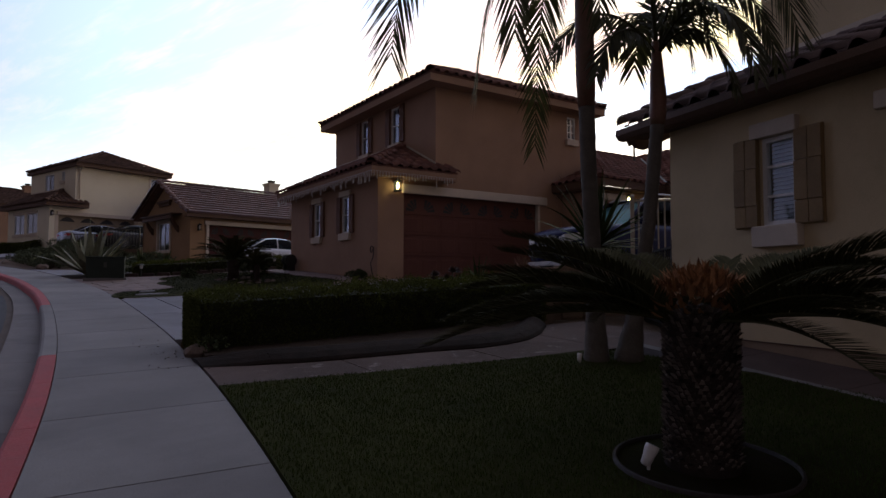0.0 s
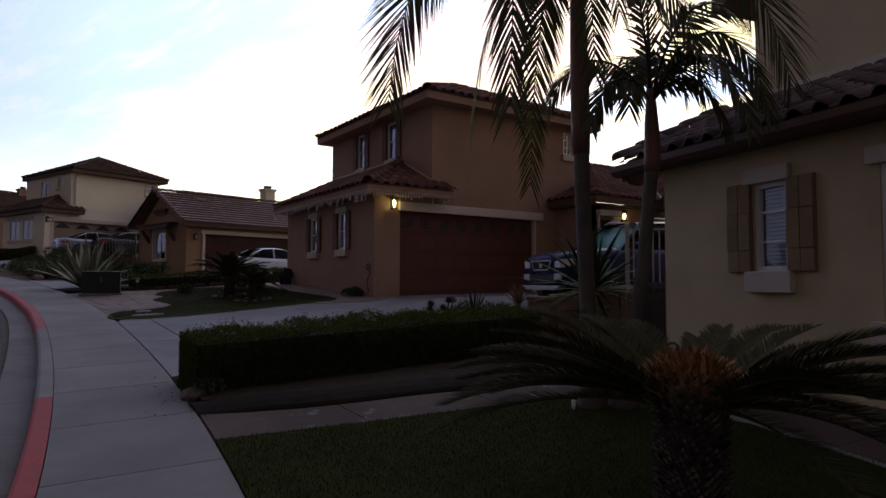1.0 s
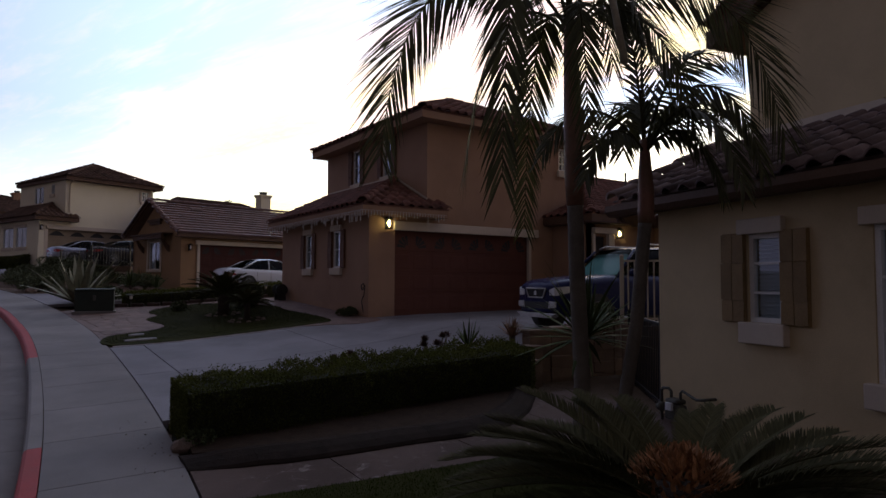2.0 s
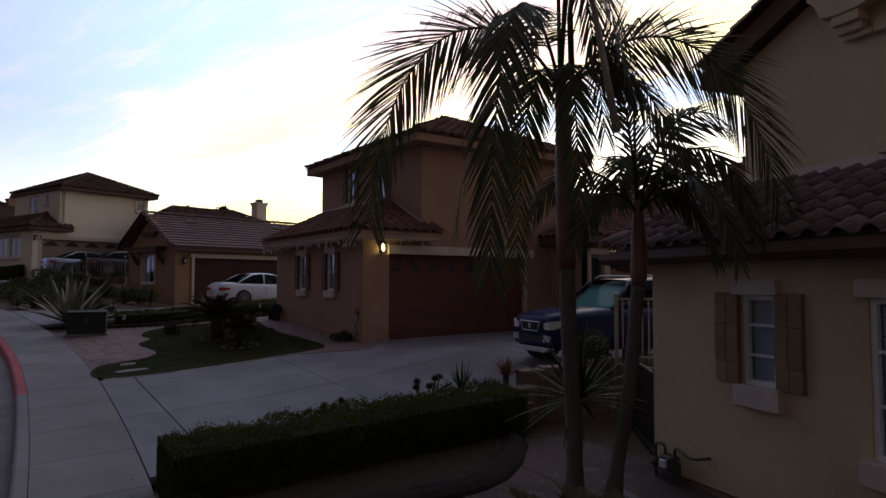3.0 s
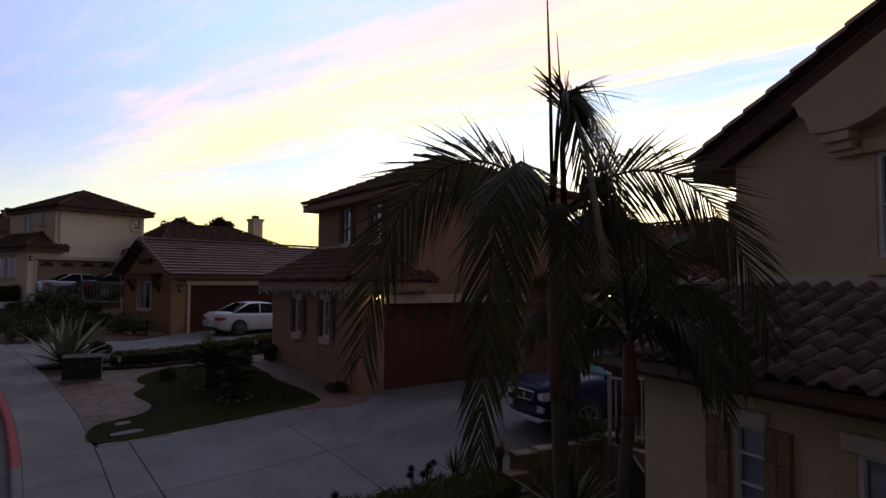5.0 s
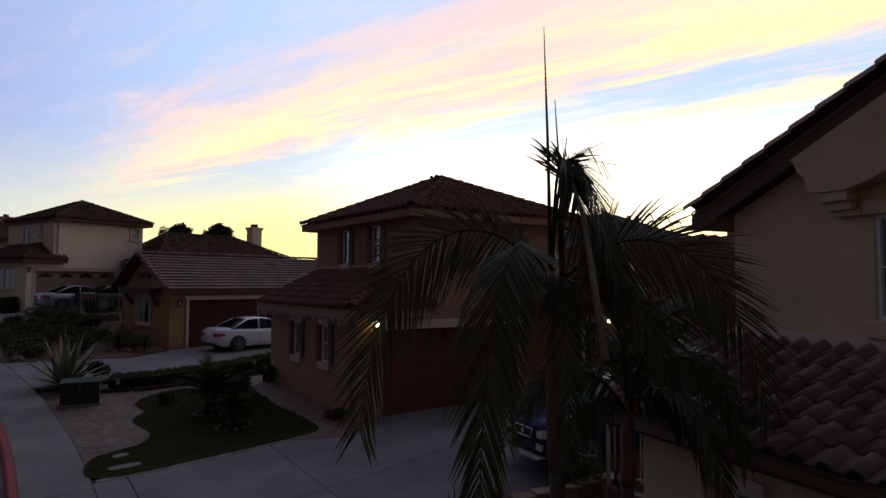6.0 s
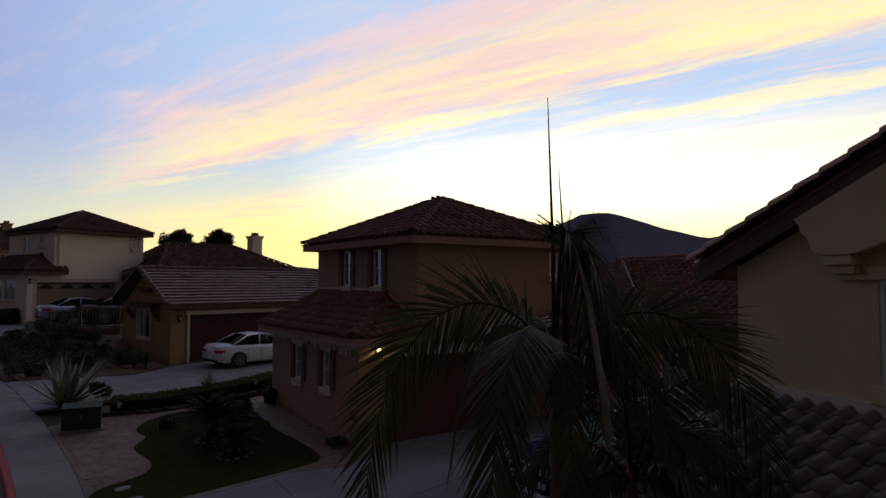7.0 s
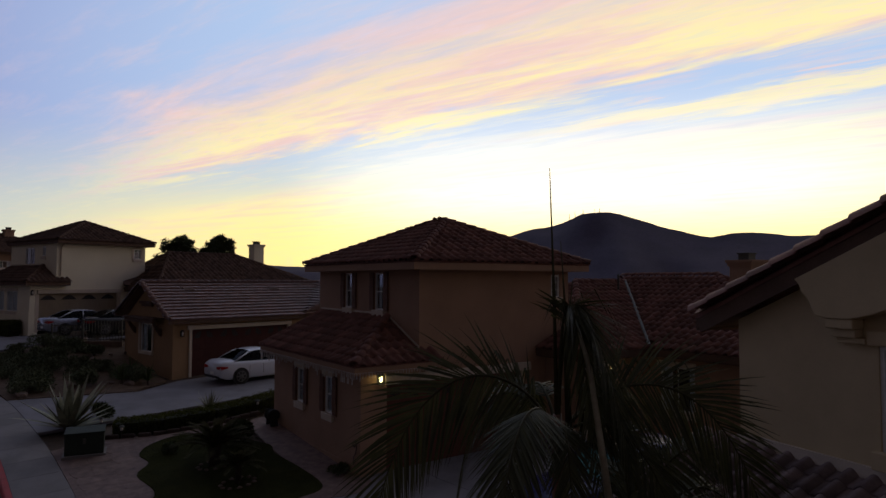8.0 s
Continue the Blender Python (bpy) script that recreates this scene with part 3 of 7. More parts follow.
def build_gardens():
    # near lawn and the stone walk behind it
    lawn = Mesh()
    outline = [(edge_right(y) + 0.01, y) for y in np.linspace(-4, 5.42, 12)] + [(2.66, 5.18), (4.07, 4.94), (5.35, 4.85), (5.5, 3.4), (5.75, 2.2), (6.2, -0.5), (6.4, -4)]
    tagged(part("lawn", patch(outline, 0.012, 0.1), TURF), "short green front lawn beside the pavement", "lawn", kind="structure")
    walk_bed = thing("stone_path", "worn stone path between hedge and lawn", "path", kind="structure")
    part("joint_bed", patch([(1.42, 4.9), (5.45, 4.8), (6.9, 4.8), (6.9, 6.7), (5.2, 6.6), (3.8, 6.62), (1.56, 6.62)], -0.02), PATH_STONE, walk_bed)
    cuts = [None, 2.75, 4.15, 5.5, 6.9]
    for left, right in zip(cuts, cuts[1:]):
        part("slab", grid_patch(lambda s: edge_right(4.8 + 1.8 * s) + 0.02 if left is None else left + 0.006, lambda s: right - 0.006, 4.8, 6.6, 0.002, 0.08), PATH_WORN, walk_bed)
    side = thing("side_path", "worn reddish concrete path along the sand-coloured wall", "path", kind="structure")
    u, w = Vector((0.21, 0.978)), Vector((0.978, -0.21))
    for k in range(6):
        near, far = 1.36 - k * 1.3, 1.36 - (k + 1) * 1.3 + 0.008
        slab, strip = Mesh(), Mesh()
        for target, a, b, za, zb in ((slab, 0.012, 0.74, 0.05, 0.012), (strip, 0.75, 0.86, 0.018, 0.008)):
            top = []
            for s, o, dz in ((near, a, za), (far, a, za), (far, b, zb), (near, b, zb)):
                q = Vector((6.45, 3.5)) + u * s - w * o
                top.append((q.x, q.y, g(q.x, q.y) + dz))
            v = top + [(c, d, e - 0.16) for c, d, e in top]
            target.add(v, [(3, 2, 1, 0), (0, 1, 5, 4), (1, 2, 6, 5), (2, 3, 7, 6), (3, 0, 4, 7)])
        part("slab", slab, PATH_RED, side)
        part("edging_strip", strip, CONCRETE, side)
    # island lawn, stamped stone corner
    tagged(part("lawn", patch(ISLAND, 0.018, 0.12), TURF), "curved island of dark green lawn by the driveway", "lawn", kind="structure")
    stones = thing("flagstone_paving", "pinkish stamped flagstone paving beside the lawn", "paving", kind="structure")
    part("joint_bed", patch([(edge_right(y) + 0.012, y) for y in (22.0, 20.6, 19.2, 17.8, 16.4, 14.9)] + [(3.6, 16.0), (4.6, 21.6), (3.0, 22.2)], -0.004), PAVER, stones)
    stone_field(stones, PAVER, 1.84, 4.3, 15.6, 22.2, 0.5, lambda x, y: x > edge_right(y) + 0.24 and y > 16.1 and not inside_poly(x, y, ISLAND) and x < 4.3, 0.004, 5)
    kerbing = thing("bed_edging", "low dark stone edging round a planted bed", "edging", kind="structure")
    line = [(2.9, 22.35), (4.2, 21.75), (5.4, 21.55), (6.6, 21.65), (7.7, 22.0)]
    data = grid_box(0.37, 0.14, 0.16, 0.02).data("edging_block", PATH_STONE)
    for a, b in zip(line, line[1:]):
        n = int(math.dist(a, b) / 0.38)
        for i in range(n):
            x, y = a[0] + (b[0] - a[0]) * (i + 0.5) / n, a[1] + (b[1] - a[1]) * (i + 0.5) / n
            part("edging_block", data, PATH_STONE, kerbing, m=pose(x, y, g(x, y) + 0.03, 0, 0, math.degrees(math.atan2(b[1] - a[1], b[0] - a[0]))))
    border = thing("bed_kerb", "low concrete kerb in front of the clipped hedge", "kerb", kind="structure")
    foot = [(1.50, 6.30), (1.95, 6.11), (2.40, 5.97), (2.83, 5.88), (3.64, 5.78), (4.27, 5.64), (4.67, 5.64), (5.10, 5.74), (5.60, 6.05), (6.10, 6.50)]
    fx, fy = [p[0] for p in foot], [p[1] for p in foot]
    bank = [(0.0, -0.06), (0.0, 0.015), (0.03, 0.045), (0.12, 0.085), (0.24, 0.115), (0.34, 0.105), (0.46, 0.06)]
    cuts = [1.50, 2.10, 2.75, 3.30, 3.90, 4.45, 5.05, 5.55, 6.10]
    for a, b in zip(cuts, cuts[1:]):
        v, f, steps, k = [], [], 5, len(bank)
        for q in range(steps + 1):
            x = a + 0.001 + (b - a - 0.002) * q / steps
            y = float(np.interp(x, fx, fy))
            fade = 0.35 + 0.65 * step(x, 1.45, 2.1)
            for off, dz in bank:
                lump = 0.014 * noise.noise(Vector((x * 4, off * 9, 2)))
                v.append((x, y + off + lump, g(x, y + off) + dz * (fade if dz > 0 else 1) + lump * 0.6))
        f = [tuple(range(k)), tuple(reversed(range(steps * k, steps * k + k)))]
        for q in range(steps):
            f += [(q * k + c + 1, q * k + c, (q + 1) * k + c, (q + 1) * k + c + 1) for c in range(k - 1)]
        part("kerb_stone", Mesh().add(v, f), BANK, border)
    soil = [(x, float(np.interp(x, fx, fy)) + 0.42) for x in (1.62, 2.4, 3.3, 4.2, 5.0, 5.6, 6.1)] + [(6.5, 7.0), (6.3, 7.3), (4.5, 7.4), (1.70, 7.4)]
    tagged(part("planting_bed", patch(soil, 0.045, 0.12), MULCH), "dark mulch bed under the clipped hedge", "flower bed", kind="structure")
    for x, y, w in ((2.46, 14.78, 0.26), (2.50, 15.56, 0.13)):
        tagged(part("stepping_stone", patch(rounded([(x - w, y - 0.1), (x + w, y - 0.07), (x + w, y + 0.12), (x - w, y + 0.1)], 4), 0.042, 0.07), CONCRETE),
               "pale flat stepping stone in the grass", "stepping stone", group="stepping stones")


def grid_box(w, d, h, cut=0.008):
    """A block with chamfered upper edges, its base at z = -h/2."""
    x, y, z = w / 2, d / 2, h / 2
    v = [(-x, -y, -z), (x, -y, -z), (x, y, -z), (-x, y, -z), (-x, -y, z - cut), (x, -y, z - cut), (x, y, z - cut), (-x, y, z - cut),
         (-x + cut, -y + cut, z), (x - cut, -y + cut, z), (x - cut, y - cut, z), (-x + cut, y - cut, z)]
    f = [(3, 2, 1, 0), (8, 9, 10, 11)]
    for i in range(4):
        j = (i + 1) % 4
        f += [(i, j, 4 + j, 4 + i), (4 + i, 4 + j, 8 + j, 8 + i)]
    return Mesh().add(v, f)


ISLAND = rounded([(1.88, 14.42), (4.0, 14.38), (6.0, 14.32), (6.66, 14.46), (6.84, 15.0), (6.80, 16.2), (6.66, 17.6), (6.80, 18.3), (6.55, 19.0), (6.15, 20.2), (4.95, 21.15), (3.98, 20.85),
                  (3.53, 20.1), (3.62, 19.2), (3.18, 18.4), (3.36, 17.05), (3.0, 16.25), (1.95, 15.75)], 4)


def build_mountain():
    """The dark range to the west, with smaller hills on both sides."""
    v, f, n, k = [], [], 160, 8
    far = 2600.0
    knots = [(-20, 20), (0, 48), (10, 66), (16, 74), (21, 62), (26, 50), (34, 90), (41.5, 186), (43.2, 217), (45.2, 232), (46.4, 253), (47.3, 269), (48.9, 273), (50.2, 280), (52.0, 252), (54.0, 218), (56.0, 193), (58.0, 169), (59.5, 184), (61.1, 191), (62.4, 185), (63.7, 168), (66.0, 168), (72, 192), (78, 150), (90, 90), (110, 40)]
    ridge = lambda a: float(np.interp(a, [p for p, q in knots], [q for p, q in knots]))
    for i in range(n + 1):
        a = -20 + 130 * i / n
        top = (ridge(a - 0.5) + 2 * ridge(a) + ridge(a + 0.5)) / 4 + 4 * noise.noise(Vector((a * 0.55, 3, 0))) + 3.5 * noise.noise(Vector((a * 2.2, 9, 0)))
        for j in range(k + 1):
            s = j / k
            r = far - 900 * (1 - s) + 120 * noise.noise(Vector((a * 0.3, s * 3, 5)))
            z = -45 + (top + 45) * s ** 1.3 * (1 + 0.10 * (1 - s) * noise.noise(Vector((a * 0.8, s * 5, 1))))
            v.append((r * math.sin(radians(a)), r * math.cos(radians(a)), z))
    for i in range(n):
        for j in range(k):
            q = i * (k + 1) + j
            f.append((q, q + k + 1, q + k + 2, q + 1))
    for a in (46.4, 46.9, 47.6, 48.6, 49.0):
        x, y = 2560 * math.sin(radians(a)), 2560 * math.cos(radians(a))
        top = ridge(a) - 6
        tagged(part("radio_mast", Mesh().tube([(x, y, top - 20), (x, y, top + 22)], [1.6, 0.9], 6), METER_GREY), "thin radio mast on the mountain top", "radio mast", group="radio masts")
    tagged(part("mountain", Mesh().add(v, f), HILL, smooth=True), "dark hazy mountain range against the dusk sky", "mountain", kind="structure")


build_ground()
build_street()
build_drive()
build_gardens()
build_mountain()


# ---- house parts ----
def wall_panel(length, z0, z1, thick=0.2, holes=()):
    """A wall along x, its outer face at y = 0, with openings (x0, x1, z0, z1) right through it."""
    xs = sorted({0, length, *[h[0] for h in holes], *[h[1] for h in holes]})
    zs = sorted({z0, z1, *[h[2] for h in holes], *[h[3] for h in holes]})
    solid = lambda i, j: 0 <= i < len(xs) - 1 and 0 <= j < len(zs) - 1 and not any(h[0] - 1e-6 <= xs[i] and xs[i + 1] <= h[1] + 1e-6 and h[2] - 1e-6 <= zs[j] and zs[j + 1] <= h[3] + 1e-6 for h in holes)
    out = Mesh()
    for i in range(len(xs) - 1):
        for j in range(len(zs) - 1):
            if not solid(i, j):
                continue
            a, b, c, d = xs[i], xs[i + 1], zs[j], zs[j + 1]
            v = [(a, 0, c), (b, 0, c), (b, 0, d), (a, 0, d), (a, thick, c), (b, thick, c), (b, thick, d), (a, thick, d)]
            f = [(0, 1, 2, 3), (5, 4, 7, 6)]
            f += [] if solid(i - 1, j) else [(4, 0, 3, 7)]
            f += [] if solid(i + 1, j) else [(1, 5, 6, 2)]
            f += [] if solid(i, j - 1) else [(4, 5, 1, 0)]
            f += [] if solid(i, j + 1) else [(3, 2, 6, 7)]
            out.add(v, f)
    return out


def build_window(parent, m, w, h, cross=(1, 1), blinds=True, shutters=None, shutter_mat=None, sill=True, lintel=True, trim=TRIM_PALE, sill_h=0.2):
    """A window with its frame, panes, bars and blinds; the opening's lower middle is the origin, -y is outside."""
    win = part("window", box_frame(-w / 2, w / 2, 0, h, 0.05, 0.02, 0.08), VINYL, parent, "white vinyl window", m=m)
    nx, nz = cross
    for i in range(1, nx + 1):
        x = -w / 2 + w * i / (nx + 1)
        part("glazing_bar", Mesh().box(x - 0.012, x + 0.012, 0.035, 0.055, 0.05, h - 0.05), VINYL, win)
    for j in range(1, nz + 1):
        z = h * j / (nz + 1)
        part("glazing_bar", Mesh().box(-w / 2 + 0.05, w / 2 - 0.05, 0.03, 0.057, z - 0.014, z + 0.014), VINYL, win)
    part("pane", Mesh().box(-w / 2 + 0.04, w / 2 - 0.04, 0.062, 0.068, 0.04, h - 0.04), GLASS, win).visible_shadow = False
    if blinds:
        slats = Mesh()
        z = 0.06
        while z < h - 0.05:
            slats.box(-w / 2 + 0.05, w / 2 - 0.05, -0.025, 0.025, -0.0015, 0.0015, Matrix.Translation((0, 0.11, z)) @ Matrix.Rotation(radians(50), 4, "X"))
            z += 0.042
        part("blind", slats, BLIND, win, "closed white slat blind")["kind"] = "stuff"
    else:
        part("curtain", Mesh().box(-w / 2 + 0.03, -w / 2 + w * 0.28, 0.14, 0.16, 0.03, h - 0.03).box(w / 2 - w * 0.22, w / 2 - 0.03, 0.14, 0.16, 0.03, h - 0.03), BLIND, win, "pale curtain")
    # near-black box behind the pane stands in for the room's shade
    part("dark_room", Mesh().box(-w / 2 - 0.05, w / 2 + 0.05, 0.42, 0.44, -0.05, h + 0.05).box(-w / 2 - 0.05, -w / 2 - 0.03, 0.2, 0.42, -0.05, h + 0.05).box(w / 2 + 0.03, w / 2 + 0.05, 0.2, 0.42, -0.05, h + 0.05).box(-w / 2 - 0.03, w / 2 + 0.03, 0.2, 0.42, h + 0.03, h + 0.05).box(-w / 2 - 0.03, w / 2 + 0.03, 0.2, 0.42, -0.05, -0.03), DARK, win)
    if sill:
        part("sill", Mesh().box(-w / 2 - 0.07, w / 2 + 0.07, -0.09, 0.018, -sill_h, 0.0), trim, win, "pale stucco sill", bevel=0.012)
    if lintel:
        part("lintel", Mesh().box(-w / 2 - 0.09, w / 2 + 0.05, -0.07, 0.018, h, h + 0.16), trim, win, "pale stucco lintel", bevel=0.012)
    if shutters:
        sw = shutters
        for side in (-1, 1):
            x0 = (w / 2 + 0.015) * side + (0 if side > 0 else -sw)
            base = part("shutter", Mesh().box(x0, x0 + sw, -0.034, -0.004, -0.01, h + 0.02), shutter_mat, win, "wooden plank shutter", bevel=0.004)
            for z0, z1, out in ((0.0, 0.23, 0.0), (0.245, 0.66, 0.008), (0.675, 1.0, 0.0)):
                for i in range(2):
                    part("plank", Mesh().box(x0 + i * sw / 2 + 0.004, x0 + (i + 1) * sw / 2 - 0.004, -0.054 - out, -0.036, z0 * h + 0.002, z1 * h + 0.006), shutter_mat, base)
    return win


def box_frame(x0, x1, z0, z1, t, y0, y1):
    """A rectangular frame in the x-z plane."""
    ring = [(x0, z0), (x1, z0), (x1, z1), (x0, z1)]
    hole = [(x0 + t, z0 + t), (x1 - t, z0 + t), (x1 - t, z1 - t), (x0 + t, z1 - t)]
    v = [(x, y, z) for y in (y0, y1) for r in (ring, hole) for x, z in r]
    f = []
    for i in range(4):
        j = (i + 1) % 4
        f += [(i, j, 4 + j, 4 + i), (8 + j, 8 + i, 12 + i, 12 + j), (j, i, 8 + i, 8 + j), (4 + i, 4 + j, 12 + j, 12 + i)]
    return Mesh().add(v, f)


def barrel_tile(w, l, high=0.075):
    """One S-shaped roof tile: x across, y up the slope."""
    prof = [(0, 0.012), (0.10, 0.0), (0.34, 0.004), (0.44, 0.45), (0.56, 0.85), (0.70, 1.0), (0.84, 0.82), (0.95, 0.42), (1.04, 0.10)]
    prof = [(a * w, b * high) for a, b in prof]
    n = len(prof)
    v = [(a, 0, b + 0.035) for a, b in prof] + [(a, l + 0.06, b + 0.004) for a, b in prof] + [(a, 0.004, b + 0.012) for a, b in prof]
    f = [(i, i + 1, n + i + 1, n + i) for i in range(n - 1)] + [(i + 1, i, 2 * n + i, 2 * n + i + 1) for i in range(n - 1)]
    return v, f


def flat_tile(w, l):
    """One flat roof tile with a thick lower edge."""
    a, b = 0.006, w - 0.006
    v = [(a, 0, 0.095), (b, 0, 0.095), (b, l + 0.05, 0.008), (a, l + 0.05, 0.008), (a, 0, 0.008), (b, 0, 0.008), (b, l, 0.0), (a, l, 0.0)]
    return v, [(0, 1, 2, 3), (1, 0, 4, 5), (2, 1, 5, 6), (0, 3, 7, 4)]


def roof_face(poly):
    """Axes of a roof face whose first edge is the eave."""
    a, b = Vector(poly[0]), Vector(poly[1])
    u = (b - a).normalized()
    nrm = u.cross(Vector(poly[2]) - a).normalized()
    v = nrm.cross(u)
    flat = [((Vector(p) - a).dot(u), (Vector(p) - a).dot(v)) for p in poly]
    return a, u, v, nrm, flat


def tiled_roof(house, faces, mat, near, style="barrel", w=0.30, l=0.36, caps=(), singles=300, deck_mat=None, high=0.075, overhang=0.05):
    """A roof of decks, single tiles near a point of the plan, joined tiles for the rest, and ridge caps."""
    deck = Mesh()
    for poly in faces:
        deck.slab(poly, 0.05)
    roof = part("roof", deck, deck_mat or mat, house, "tiled roof")
    v, f = barrel_tile(w, l, high) if style == "barrel" else flat_tile(w, l)
    spots = []
    rnd = random.Random(11)
    for poly in faces:
        a, u, vv, nrm, flat = roof_face(poly)
        umax, vmax = max(p[0] for p in flat), max(p[1] for p in flat)
        umin = min(p[0] for p in flat)
        for r in range(int(vmax / l) + 1):
            shift = (w / 2 if style == "flat" and r % 2 else 0)
            for c in range(int((umax - umin) / w) + 2):
                s, t = umin + c * w - shift, r * l - overhang
                if not inside_poly(s + w / 2, max(t + l * 0.5, 0.02), flat):
                    continue
                p = a + u * (s + rnd.uniform(-0.004, 0.004)) + vv * (t + rnd.uniform(-0.008, 0.008)) + nrm * rnd.uniform(0.0, 0.006)
                spots.append(Matrix(((u.x, vv.x, nrm.x, p.x), (u.y, vv.y, nrm.y, p.y), (u.z, vv.z, nrm.z, p.z), (0, 0, 0, 1))))
    spots.sort(key=lambda m: (m.translation - Vector(near)).length)
    data = Mesh().add(v, f).data("roof_tile", mat, style == "barrel")
    for m in spots[:singles]:
        part("roof_tile", data, mat, roof, m=m)
    if spots[singles:]:
        rest = part("roof_tiles", many(v, f, [[list(r) for r in m] for m in spots[singles:]]), mat, roof, smooth=style == "barrel")
        rest["kind"] = "stuff"
    cv, cf = cap_tile(0.13, 0.40)
    cap = Mesh().add(cv, cf).data("ridge_tile", mat, True)
    for a, b in caps:
        a, b = Vector(a), Vector(b)
        d = (b - a).normalized()
        side = d.cross(Vector((0, 0, 1))).normalized()
        upv = side.cross(d)
        n = max(1, int((b - a).length / 0.36))
        for i in range(n):
            p = a + (b - a) * (i / n) + upv * 0.035
            part("ridge_tile", cap, mat, roof, m=Matrix(((side.x, d.x, upv.x, p.x), (side.y, d.y, upv.y, p.y), (side.z, d.z, upv.z, p.z), (0, 0, 0, 1))))
    return roof


def cap_tile(r, l):
    n, v, f = 6, [], []
    for y, q, up in ((0, 1.08, 0.02), (l, 0.95, 0.0), (0, 0.92, 0.01)):
        for i in range(n + 1):
            a = math.pi * i / n
            v.append((-math.cos(a) * r * q, y, math.sin(a) * r * 0.8 * q + up - 0.01))
    k = n + 1
    f = [(i, i + 1, k + i + 1, k + i) for i in range(n)] + [(i + 1, i, 2 * k + i, 2 * k + i + 1) for i in range(n)]
    return v, f


def garage_door(house, x0, x1, h, y, mat, fans=8, arched=False):
    """A sectional door with raised panels and quarter-round fan lights in the top section."""
    door = part("garage_door", Mesh().box(x0, x1, y + 0.035, y + 0.06, -0.25, h), mat, house, "brown sectional garage door, closed")
    for r in range(4):
        z0, z1 = h * r / 4 + 0.006, h * (r + 1) / 4 - 0.006
        sec = part("section", Mesh().box(x0, x1, y + 0.012, y + 0.034, z0 if r else -0.25, z1), mat, door, bevel=0.004)
        if r < 3:
            n = 8
            for i in range(n):
                a, b = x0 + (x1 - x0) * (i + 0.10) / n, x0 + (x1 - x0) * (i + 0.90) / n
                panel = Mesh().add([(a, y + 0.011, z0 + 0.08), (b, y + 0.011, z0 + 0.08), (b, y + 0.011, z1 - 0.08), (a, y + 0.011, z1 - 0.08),
                                    (a + 0.03, y + 0.006, z0 + 0.11), (b - 0.03, y + 0.006, z0 + 0.11), (b - 0.03, y + 0.006, z1 - 0.11), (a + 0.03, y + 0.006, z1 - 0.11)],
                                   [(4, 5, 6, 7), (0, 1, 5, 4), (1, 2, 6, 5), (2, 3, 7, 6), (3, 0, 4, 7)])
                part("panel", panel, mat, sec)
        else:
            for i in range(fans if arched else 0):
                a, b = x0 + (x1 - x0) * (i + 0.12) / fans, x0 + (x1 - x0) * (i + 0.88) / fans
                arc = [(a + (b - a) * t / 8, z0 + 0.10 + 0.30 * math.sin(math.pi * t / 8)) for t in range(9)]
                part("arched_light", Mesh().prism(list(reversed(arc)), y + 0.006, y + 0.011, "y"), PLASTIC_DARK, sec, "dark arched pane")
            for i in range(0 if arched else fans):
                cx = x0 + (x1 - x0) * (i + (0.2 if i % 2 else 0.8)) / fans
                way = 1 if i % 2 else -1
                pane = Mesh()
                for s in range(4):
                    a0, a1 = radians(s * 22.5 + 3), radians(s * 22.5 + 19.5)
                    ring = [(0.09, a0), (0.34, a0), (0.345, (a0 + a1) / 2), (0.34, a1), (0.09, a1)]
                    poly = [(cx + way * q * math.cos(a), z0 + 0.08 + q * math.sin(a)) for q, a in ring]
                    pane.prism(poly if way < 0 else list(reversed(poly)), y + 0.006, y + 0.011, "y")
                part("fan_light", pane, PLASTIC_DARK, sec, "dark fan-shaped pane")
    return door


def wall_lantern(house, m, lit=True):
    """A wall lantern with a backplate, glass cage and cap."""
    lamp = part("wall_lantern", Mesh().box(-0.05, 0.05, -0.02, -0.002, -0.16, 0.12), IRON_BLACK, house, "black wall lantern", m=m)
    part("arm", Mesh().tube([(0, -0.02, 0.08), (0, -0.09, 0.15), (0, -0.13, 0.17)], 0.012, 6), IRON_BLACK, lamp)
    cage = Mesh()
    for sx in (-1, 1):
        for sy in (-1, 1):
            cage.box(sx * 0.07 - 0.006, sx * 0.07 + 0.006, -0.13 + sy * 0.07 - 0.006, -0.13 + sy * 0.07 + 0.006, -0.13, 0.10)
    cage.box(-0.08, 0.08, -0.21, -0.05, -0.15, -0.13)
    part("cage", cage, IRON_BLACK, lamp)
    part("cap", Mesh().add([(-0.1, -0.23, 0.1), (0.1, -0.23, 0.1), (0.1, -0.03, 0.1), (-0.1, -0.03, 0.1), (0, -0.13, 0.19)], [(3, 2, 1, 0), (0, 1, 4), (1, 2, 4), (2, 3, 4), (3, 0, 4)]), IRON_BLACK, lamp)
    part("bulb", Mesh().tube([(0, -0.13, -0.10), (0, -0.13, -0.04), (0, -0.13, 0.05), (0, -0.13, 0.08)], [0.015, 0.042, 0.038, 0.012], 10), BULB if lit else LENS, lamp, "glowing bulb" if lit else "unlit bulb", smooth=True)
    return lamp


def eave_box(house, x0, x1, y0, y1, z, h=0.2, mat=TRIM_DARK):
    """A closed eave: boards on all four sides and a flat underside."""
    t = 0.05
    part("soffit", Mesh().box(x0 + t, x1 - t, y0 + t, y1 - t, z, z + 0.03), mat, house)
    part("fascia", box_ring(x0, x1, y0, y1, z - 0.01, z + h, t), mat, house, "brown fascia board")


